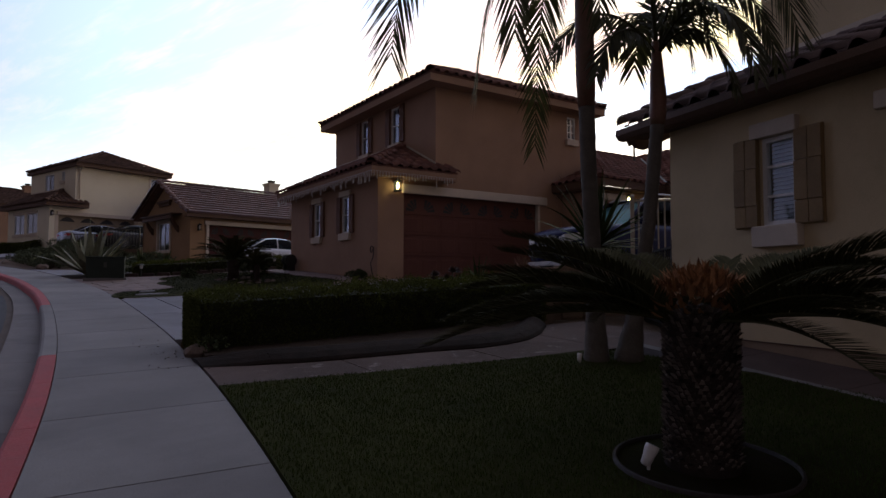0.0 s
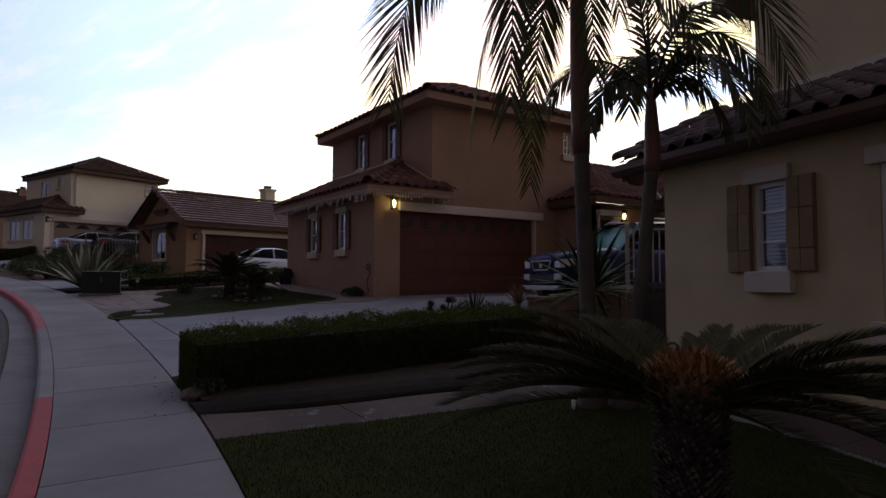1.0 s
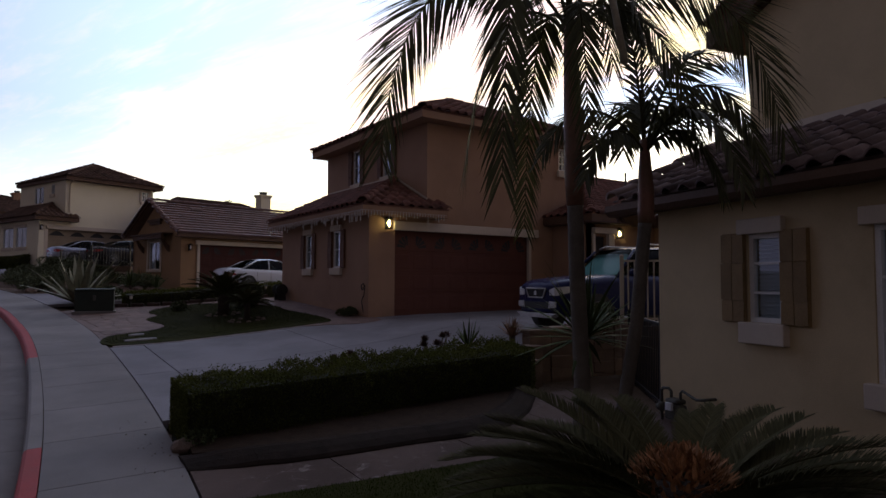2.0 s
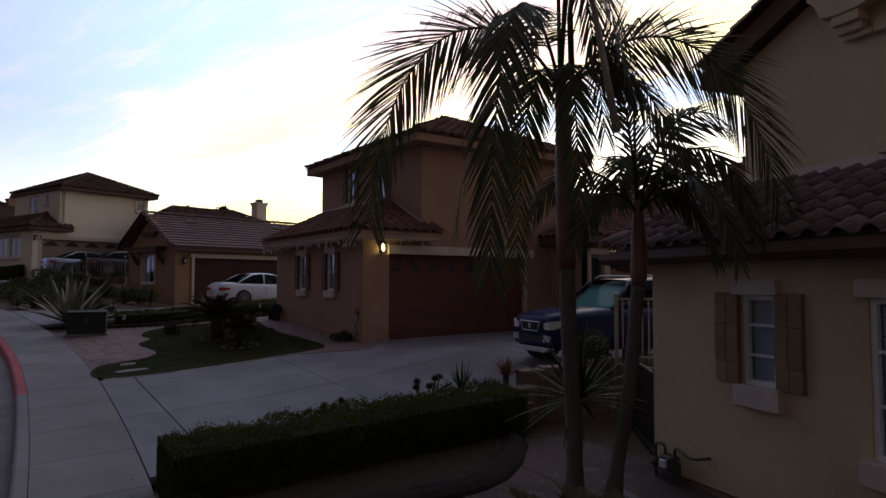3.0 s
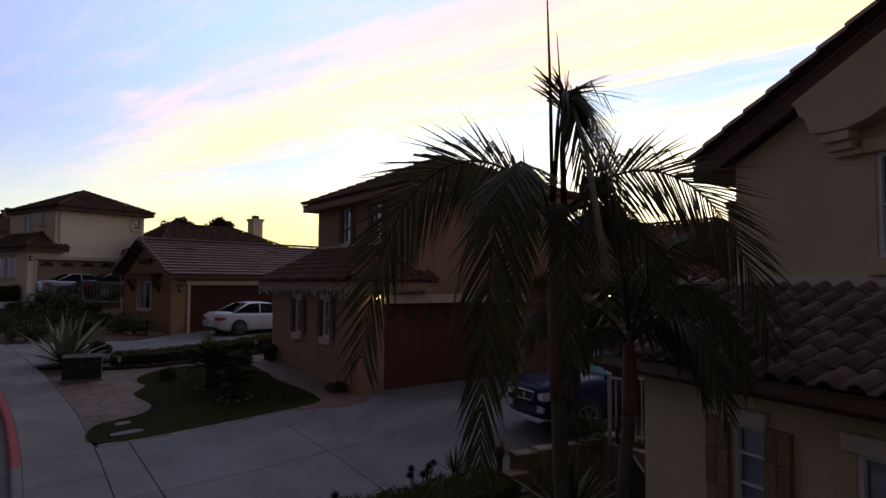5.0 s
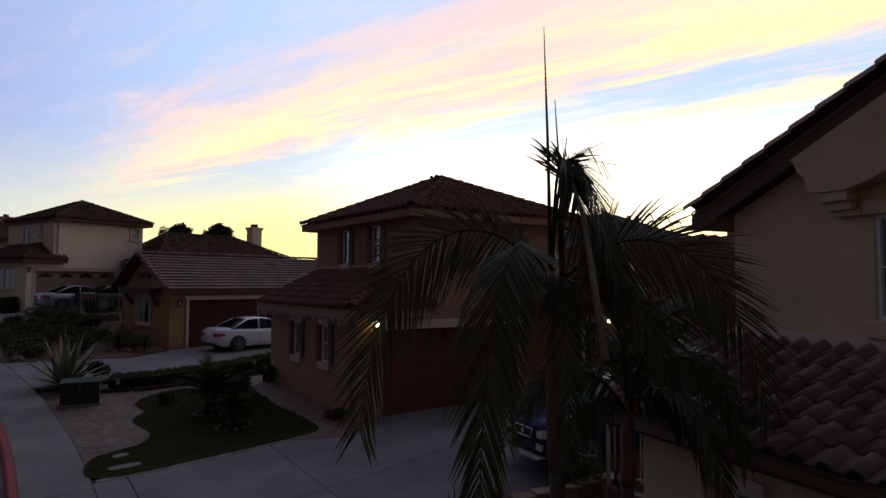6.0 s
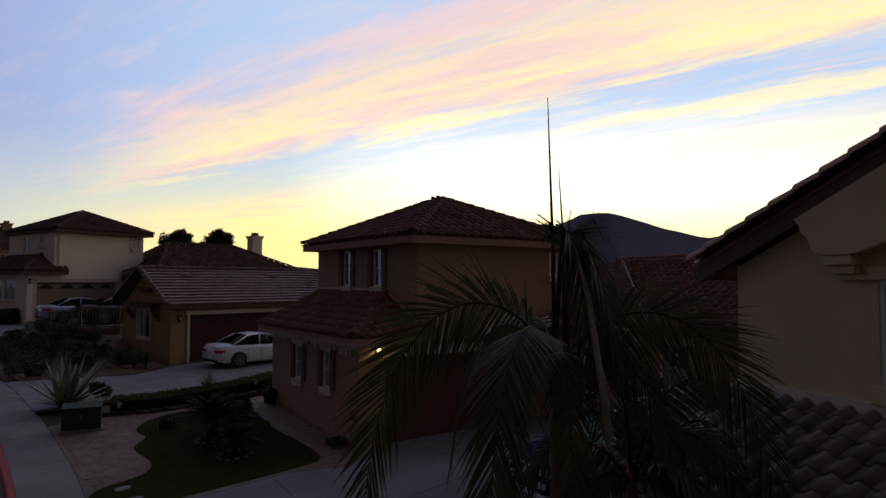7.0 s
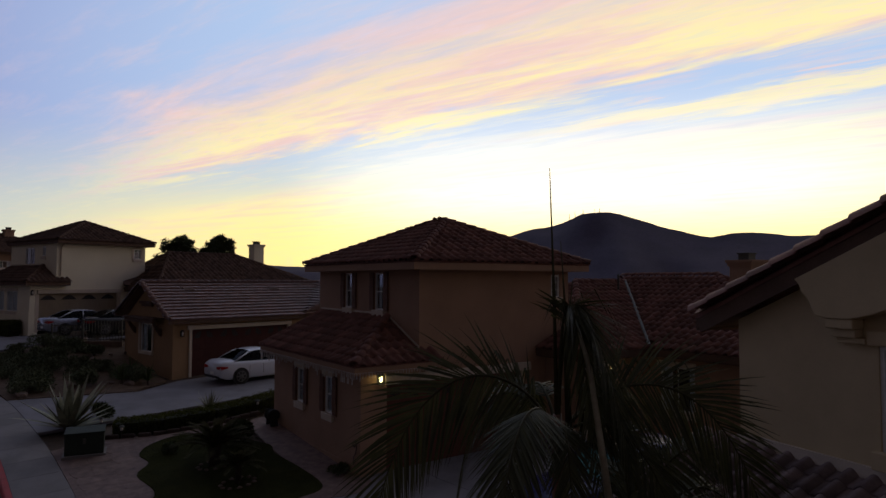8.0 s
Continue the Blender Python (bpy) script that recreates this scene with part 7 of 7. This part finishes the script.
def lens_band(path, low, high, back=0.03):
    """A lamp lens that wraps round a corner of the body: outer line (x, y), lower and upper heights."""
    n = len(path)
    cx = 2.3
    inner = [(x + back * (1 if x < cx else -1), y - back * (1 if y > 0 else -1)) for x, y in path]
    v = [(x, y, z) for x, y, z in zip(*zip(*path), low)] + [(x, y, z) for x, y, z in zip(*zip(*path), high)]
    v += [(x, y, z) for x, y, z in zip(*zip(*inner), low)] + [(x, y, z) for x, y, z in zip(*zip(*inner), high)]
    f = []
    for i in range(n - 1):
        f += [(i, i + 1, n + i + 1, n + i), (2 * n + i + 1, 2 * n + i, 3 * n + i, 3 * n + i + 1), (n + i, n + i + 1, 3 * n + i + 1, 3 * n + i), (i + 1, i, 2 * n + i, 2 * n + i + 1)]
    f += [(0, n, 3 * n, 2 * n), (n - 1, 3 * n - 1, 4 * n - 1, 2 * n - 1)]
    return Mesh().add(v, f)


def build_car(label, m, paint, length, width, deck, cabin, roof_z, clear, wheel, rear_lights=True, suv=False, shade=False, group="parked cars"):
    """A car facing -x: body shell, glass house, roof, wheels, lamps. deck: (x, height) of bonnet, belt and boot; cabin: x of screen foot, screen top, rear top, rear foot."""
    car = thing("car", label, "car", m, group=group)
    w = width / 2
    rows = []
    n = 46
    wide = lambda x: w * (1 - (0.26 if suv else 0.20) * max(0.0, 1 - x / 0.8) ** 2.2 - 0.13 * max(0.0, 1 - (length - x) / 0.6) ** 2)
    for i in range(n + 1):
        x = length * i / n
        top = curve_at(x, deck)
        low = clear + 0.10 * (step(x, 0.35, 0) + step(x, length - 0.35, length))
        ww = wide(x)
        half = [(ww * 0.90, low), (ww * 0.985, low + 0.10), (ww, low + (top - low) * 0.45), (ww * 0.985, top - 0.16), (ww * 0.93, top - 0.05), (ww * 0.80, top), (ww * 0.4, top + 0.025), (0, top + 0.03)]
        rows.append([(x, -a, b) for a, b in half] + [(x, a, b) for a, b in reversed(half[:-1])])
    part("body", loft(rows), paint, car, "painted body shell", smooth=True)
    a0, a1, a2, a3 = cabin
    ring = []
    for s, x in enumerate(np.linspace(a0, a3, 25)):
        belt = curve_at(x, deck) - 0.03
        zr = roof_z * 1.0
        if x < a1:
            q = (x - a0) / (a1 - a0)
            top = belt + (zr - 0.04 - belt) * (q ** 0.9)
        elif x > a2:
            q = (a3 - x) / (a3 - a2)
            top = belt + (zr - 0.03 - belt) * (q ** 0.85)
        else:
            top = zr - 0.05 * ((x - (a1 + a2) / 2) / (a2 - a1) * 2) ** 2
        q = max(0.0, min(1.0, (top - belt) / max(0.01, zr - belt)))
        wb = w * (0.85 if suv else 0.90)
        wt = wb - w * 0.20 * q
        half = [(wb, belt - 0.05), (wb - (wb - wt) * 0.5, belt + (top - belt) * 0.5), (wt, top - 0.05 * q), (wt * 0.82, top), (0, top + 0.015)]
        ring.append((x, half))
    skin = [[(x, -a, b) for a, b in h] + [(x, a, b) for a, b in reversed(h[:-1])] for x, h in ring]
    cut = max(i for i, (x, h) in enumerate(ring) if x <= a1) + 1
    part("glasshouse", loft(skin[cut - 1:], False), CAR_GLASS, car, "tinted windows", smooth=True).visible_shadow = False
    part("windscreen", loft(skin[:cut], False), SCREEN_GLASS, car, "clear windscreen", smooth=True).visible_shadow = False
    part("interior", Mesh().box(a0 + 0.5, a3 - 0.4, -w * 0.72, w * 0.72, clear + 0.2, curve_at((a0 + a3) / 2, deck) + 0.04), PLASTIC_DARK, car)
    roof = [[(x, -a * 1.004, b + 0.012) for a, b in h[2:]] + [(x, a * 1.004, b + 0.012) for a, b in reversed(h[2:-1])] for x, h in ring if a1 - 0.06 <= x <= a2 + 0.06]
    part("roof_panel", loft(roof, False), paint, car, "painted roof", smooth=True)
    for side in (-1, 1):
        for xs, xe in ((a0, a1), (a3, a2), ((a1 + a2) / 2 + 0.05, (a1 + a2) / 2)):
            bz, tz = curve_at(xs, deck) - 0.04, roof_z - 0.06
            part("pillar", Mesh().tube([(xs, side * w * 0.90, bz), ((xs + xe) / 2, side * w * 0.815, (bz + tz) / 2 + 0.01), (xe, side * w * 0.71, tz)], 0.032, 6), paint, car, smooth=True)
        part("mirror", Mesh().tube([(a0 + 0.28, side * w * 0.9, curve_at(a0, deck) + 0.02), (a0 + 0.28, side * (w + 0.06), curve_at(a0, deck) + 0.06), (a0 + 0.28, side * (w + 0.17), curve_at(a0, deck) + 0.06)], [0.03, 0.085, 0.07], 8), paint, car, "door mirror", smooth=True)
        for x in (length * 0.185, length * 0.80):
            cy = side * (w - 0.11)
            part("wheel_arch", Mesh().tube([(x, cy - side * 0.12, wheel), (x, cy + side * 0.125, wheel)], wheel * 1.16, 22), PLASTIC_DARK, car)
            tyre = part("tyre", Mesh().tube([(x, cy - side * 0.09, wheel), (x, cy - side * 0.07, wheel), (x, cy + side * 0.11, wheel), (x, cy + side * 0.135, wheel)], [wheel * 0.93, wheel, wheel, wheel * 0.94], 22), RUBBER, car, smooth=True)
            rim = Mesh().tube([(x, cy + side * 0.13, wheel), (x, cy + side * 0.142, wheel)], wheel * 0.20, 12)
            for k in range(7):
                b = k * 2 * math.pi / 7
                rim.tube([(x, cy + side * 0.138, wheel), (x + wheel * 0.66 * math.cos(b), cy + side * 0.140, wheel + wheel * 0.66 * math.sin(b))], [0.035, 0.024], 6)
            for k in range(18):
                b, c = k * math.pi / 9, (k + 1) * math.pi / 9
                rim.tube([(x + wheel * 0.68 * math.cos(b), cy + side * 0.138, wheel + wheel * 0.68 * math.sin(b)), (x + wheel * 0.68 * math.cos(c), cy + side * 0.138, wheel + wheel * 0.68 * math.sin(c))], 0.018, 5)
            part("rim", rim, RIM_GREY, tyre, "spoked alloy rim")
        hz = curve_at(0.0, deck) - 0.13
        tall = 1.5 if suv else 1.0
        line = [(-0.016, side * w * 0.52), (-0.016, side * wide(0) * 0.96), (0.05, side * (wide(0.05) + 0.012)), (0.2, side * (wide(0.2) + 0.012)), (0.40, side * (wide(0.4) + 0.006))]
        part("headlight", lens_band(line, [hz - q * tall for q in (0.045, 0.05, 0.045, 0.015, -0.025)], [hz + q * tall for q in (0.03, 0.06, 0.065, 0.075, 0.07)]), LENS, car, "clear headlight")
        if rear_lights:
            tz = curve_at(length, deck) - 0.17
            line = [(length + 0.016, side * w * 0.48), (length + 0.016, side * wide(length) * 0.95), (length - 0.05, side * (wide(length - 0.05) + 0.012)), (length - 0.30, side * (wide(length - 0.3) + 0.012))]
            part("tail_light", lens_band(line, [tz - 0.04, tz - 0.07, tz - 0.07, tz - 0.0], [tz + 0.05, tz + 0.08, tz + 0.08, tz + 0.06]), TAIL_RED, car, "red tail light")
        for xs in ((a0 + a1) / 2 + 0.15, (a1 + a2) / 2, a2 + 0.1):
            part("door_seam", Mesh().tube([(xs, side * (wide(xs) + 0.002), clear + 0.18), (xs, side * (wide(xs) + 0.004), clear + 0.4), (xs, side * (wide(xs) * 0.985 + 0.004), curve_at(xs, deck) - 0.16)], 0.006, 4), PLASTIC_DARK, car)
        for xs in ((a1 + a2) / 2 - 0.18, a2 - 0.12):
            part("door_handle", Mesh().box(xs - 0.09, xs + 0.09, side * wide(xs) - 0.02, side * wide(xs) + 0.02, curve_at(xs, deck) - 0.22, curve_at(xs, deck) - 0.19), paint, car, bevel=0.006)
        for xs in (a1 + 0.35, a2 - 0.35):
            part("seat", Mesh().box(xs, xs + 0.16, side * 0.36 - 0.24, side * 0.36 + 0.24, clear + 0.3, roof_z - 0.42).box(xs + 0.03, xs + 0.12, side * 0.36 - 0.13, side * 0.36 + 0.13, roof_z - 0.42, roof_z - 0.24), PLASTIC_DARK, car, bevel=0.03)
    part("bumper_line", Mesh().box(length - 0.03, length + 0.03, -w * 0.78, w * 0.78, clear + 0.06, clear + 0.16), PLASTIC_DARK, car)
    gz = curve_at(0.0, deck)
    part("lower_grille", Mesh().box(-0.012, 0.08, -w * 0.66, w * 0.66, clear + 0.16, clear + 0.30), PLASTIC_DARK, car)
    part("plate", Mesh().box(length + 0.005, length + 0.025, -0.16, 0.16, gz - 0.30, gz - 0.18), VINYL, car)
    if suv:
        part("upper_grille", Mesh().prism([(-0.26, gz - 0.23), (0.26, gz - 0.23), (0.35, gz - 0.07), (-0.35, gz - 0.07)], -0.03, 0.06, "x"), DARK, car)
        frame_bars = Mesh()
        frame_bars.tube([(-0.035, -0.37, gz - 0.06), (-0.035, 0.37, gz - 0.06), (-0.035, 0.27, gz - 0.245), (-0.035, -0.27, gz - 0.245), (-0.035, -0.37, gz - 0.06)], 0.016, 6)
        part("grille_surround", frame_bars, TRIM_SILVER, car, "chrome grille surround")
        part("badge", Mesh().box(-0.05, -0.03, -0.045, 0.045, gz - 0.20, gz - 0.11), TRIM_SILVER, car, "square chrome badge", bevel=0.01)
        part("skid_plate", Mesh().prism([(-0.55, clear - 0.02), (0.55, clear - 0.02), (0.72, clear + 0.07), (-0.72, clear + 0.07)], -0.06, 0.10, "x"), TRIM_SILVER, car, "silver lower bumper trim", bevel=0.01)
        for s in (-1, 1):
            part("fog_light", Mesh().prism([(s * 0.46, clear + 0.18), (s * 0.68, clear + 0.20), (s * 0.69, clear + 0.31), (s * 0.48, clear + 0.32)][::s], -0.03, 0.07, "x"), TRIM_SILVER, car, "chrome fog light surround")
            part("roof_rail", Mesh().tube([(a1 + 0.1, s * w * 0.66, roof_z + 0.0), (a1 + 0.25, s * w * 0.66, roof_z + 0.06), (a2 - 0.2, s * w * 0.66, roof_z + 0.05), (a2 - 0.05, s * w * 0.66, roof_z - 0.01)], 0.022, 6), TRIM_SILVER, car, smooth=True)
    if shade:
        bz = curve_at(a0, deck)
        part("sunshade", Mesh().slab([(a0 + 0.16, -w * 0.78, bz + 0.02), (a0 + 0.16, w * 0.78, bz + 0.02), (a1 + 0.05, w * 0.64, roof_z - 0.10), (a1 + 0.05, -w * 0.64, roof_z - 0.10)], 0.01), SHADE_TEAL, car, "teal sunshade behind the windscreen")
    return car


SUV_DECK = [(0, 0.94), (0.12, 1.02), (0.35, 1.06), (1.25, 1.14), (4.2, 1.16), (4.55, 1.04)]
build_car("dark blue SUV with a teal sunshade parked on the driveway", pose(8.60, 9.13, 1.54, 0, -0.4, -10) @ Matrix.Scale(0.93, 4), PAINT_BLUE, 4.57, 1.85, SUV_DECK, (1.42, 2.05, 4.05, 4.5), 1.76, 0.30, 0.36, False, True, True)
SEDAN_DECK = [(0, 0.72), (0.2, 0.80), (1.3, 0.95), (3.4, 1.0), (4.35, 1.02), (4.58, 0.90)]
build_car("white four-door saloon parked before the ochre garage", pose(12.45, 29.6, g(10.2, 29.4) + 0.0, 0, 0, 190), PAINT_WHITE, 4.58, 1.78, SEDAN_DECK, (1.2, 2.0, 3.15, 3.95), 1.44, 0.22, 0.33)
build_car("silver-blue saloon parked before the cream garage", pose(6.6, 44.1, g(4.4, 43.5) + 0.02, 0, 0, 195), PAINT_SILVER, 4.5, 1.78, SEDAN_DECK, (1.2, 2.0, 3.15, 3.95), 1.42, 0.22, 0.33)
build_car("black saloon parked beside the silver one", pose(8.5, 43.0, g(6.3, 42.4) + 0.02, 0, 0, 195), PAINT_BLACK, 4.5, 1.78, SEDAN_DECK, (1.2, 2.0, 3.15, 3.95), 1.42, 0.22, 0.33)


# ---- lamps and small things ----
def lantern_light(x, y, z, watts):
    lamp = new("lantern_light", bpy.data.lights.new("lantern_light", "POINT"))
    lamp.data.energy, lamp.data.color, lamp.data.shadow_soft_size = watts, (1.0, 0.80, 0.38), 0.05
    lamp.location = (x, y, z)


lantern_light(8.32, 14.36, 4.0, 0.4)
lantern_light(15.54, 12.74, 3.96, 0.25)


def path_light(x, y):
    t = thing("path_light", "small pale garden path light on a stake", "garden light", pose(x, y, g(x, y)), group="path lights")
    part("stake", Mesh().tube([(0, 0, -0.05), (0, 0, 0.26)], 0.012, 6), METER_GREY, t)
    part("lens", Mesh().tube([(0, 0, 0.26), (0, 0, 0.36)], 0.045, 10), PLASTIC_WHITE, t)
    part("cap", Mesh().tube([(0, 0, 0.36), (0, 0, 0.38), (0, 0, 0.42)], [0.09, 0.085, 0.02], 12), METER_GREY, t)


path_light(3.35, 22.05)
path_light(7.75, 22.3)
path_light(2.95, 23.4)


def hose_reel():
    t = thing("hose_reel", "dark wall hose reel at the brown wall", "hose reel", pose(7.55, 20.3, g(7.55, 20.3), 0, 0, -90))
    for x in (-0.205, 0.205):
        part("stand", Mesh().box(x - 0.015, x + 0.015, -0.12, 0.12, 0, 0.5), PLASTIC_DARK, t)
    part("drum", Mesh().tube([(-0.18, 0, 0.34), (-0.15, 0, 0.34), (-0.149, 0, 0.34), (0.149, 0, 0.34), (0.15, 0, 0.34), (0.18, 0, 0.34)], [0.2, 0.2, 0.15, 0.15, 0.2, 0.2], 18), PLASTIC_DARK, t)
    part("hose", Mesh().tube([(0.16 * math.sin(i * 0.26) , 0.16 * math.cos(i * 0.9), 0.34 + 0.16 * math.sin(i * 0.9)) for i in range(60)], 0.014, 6), BOX_GREEN, t, smooth=True)


hose_reel()


def wall_ornament():
    """A scrolled iron ornament on the brown wall."""
    t = thing("wall_ornament", "black scrolled iron ornament on the brown wall", "ornament", pose(7.78, 14.85, 1.9, 0, 0, -90))
    pts = [(0.12 * math.cos(a) * (1 - a / 9), -0.02, 0.42 + 0.12 * math.sin(a) * (1 - a / 9)) for a in np.linspace(0, 7, 22)]
    part("scroll", Mesh().tube(pts, 0.012, 6), IRON_BLACK, t, smooth=True)
    part("stem", Mesh().tube([(0.12, -0.02, 0.42), (0.08, -0.02, 0.22), (-0.06, -0.02, 0.08), (0.0, -0.02, -0.1), (0.05, -0.02, -0.22)], 0.011, 6), IRON_BLACK, t, smooth=True)


wall_ornament()


def litter(label, box, count, size, mat, seed, inside=lambda x, y: True):
    """Fallen leaves and crumbs on the paving."""
    rnd = random.Random(seed)
    pts = []
    while len(pts) < count:
        x, y = rnd.gauss((box[0] + box[1]) / 2, (box[1] - box[0]) / 3), rnd.gauss((box[2] + box[3]) / 2, (box[3] - box[2]) / 3)
        if inside(x, y):
            pts.append(((x, y, g(x, y) + 0.006), Vector((rnd.uniform(-1, 1), rnd.uniform(-1, 1), 0.1))))
    tagged(part("leaf_litter", leaf_cloud(rnd, pts, size, 0.25), mat), label, "leaf litter", kind="stuff")


litter("dry leaves and crumbs at the hedge corner", (1.1, 1.75, 6.4, 7.9), 70, 0.012, BARK, 5)
shrub("small weeds at the hedge corner", 1.72, 6.95, 0.18, 0.2, 500, 0.022, SHRUB_LEAF, 56)
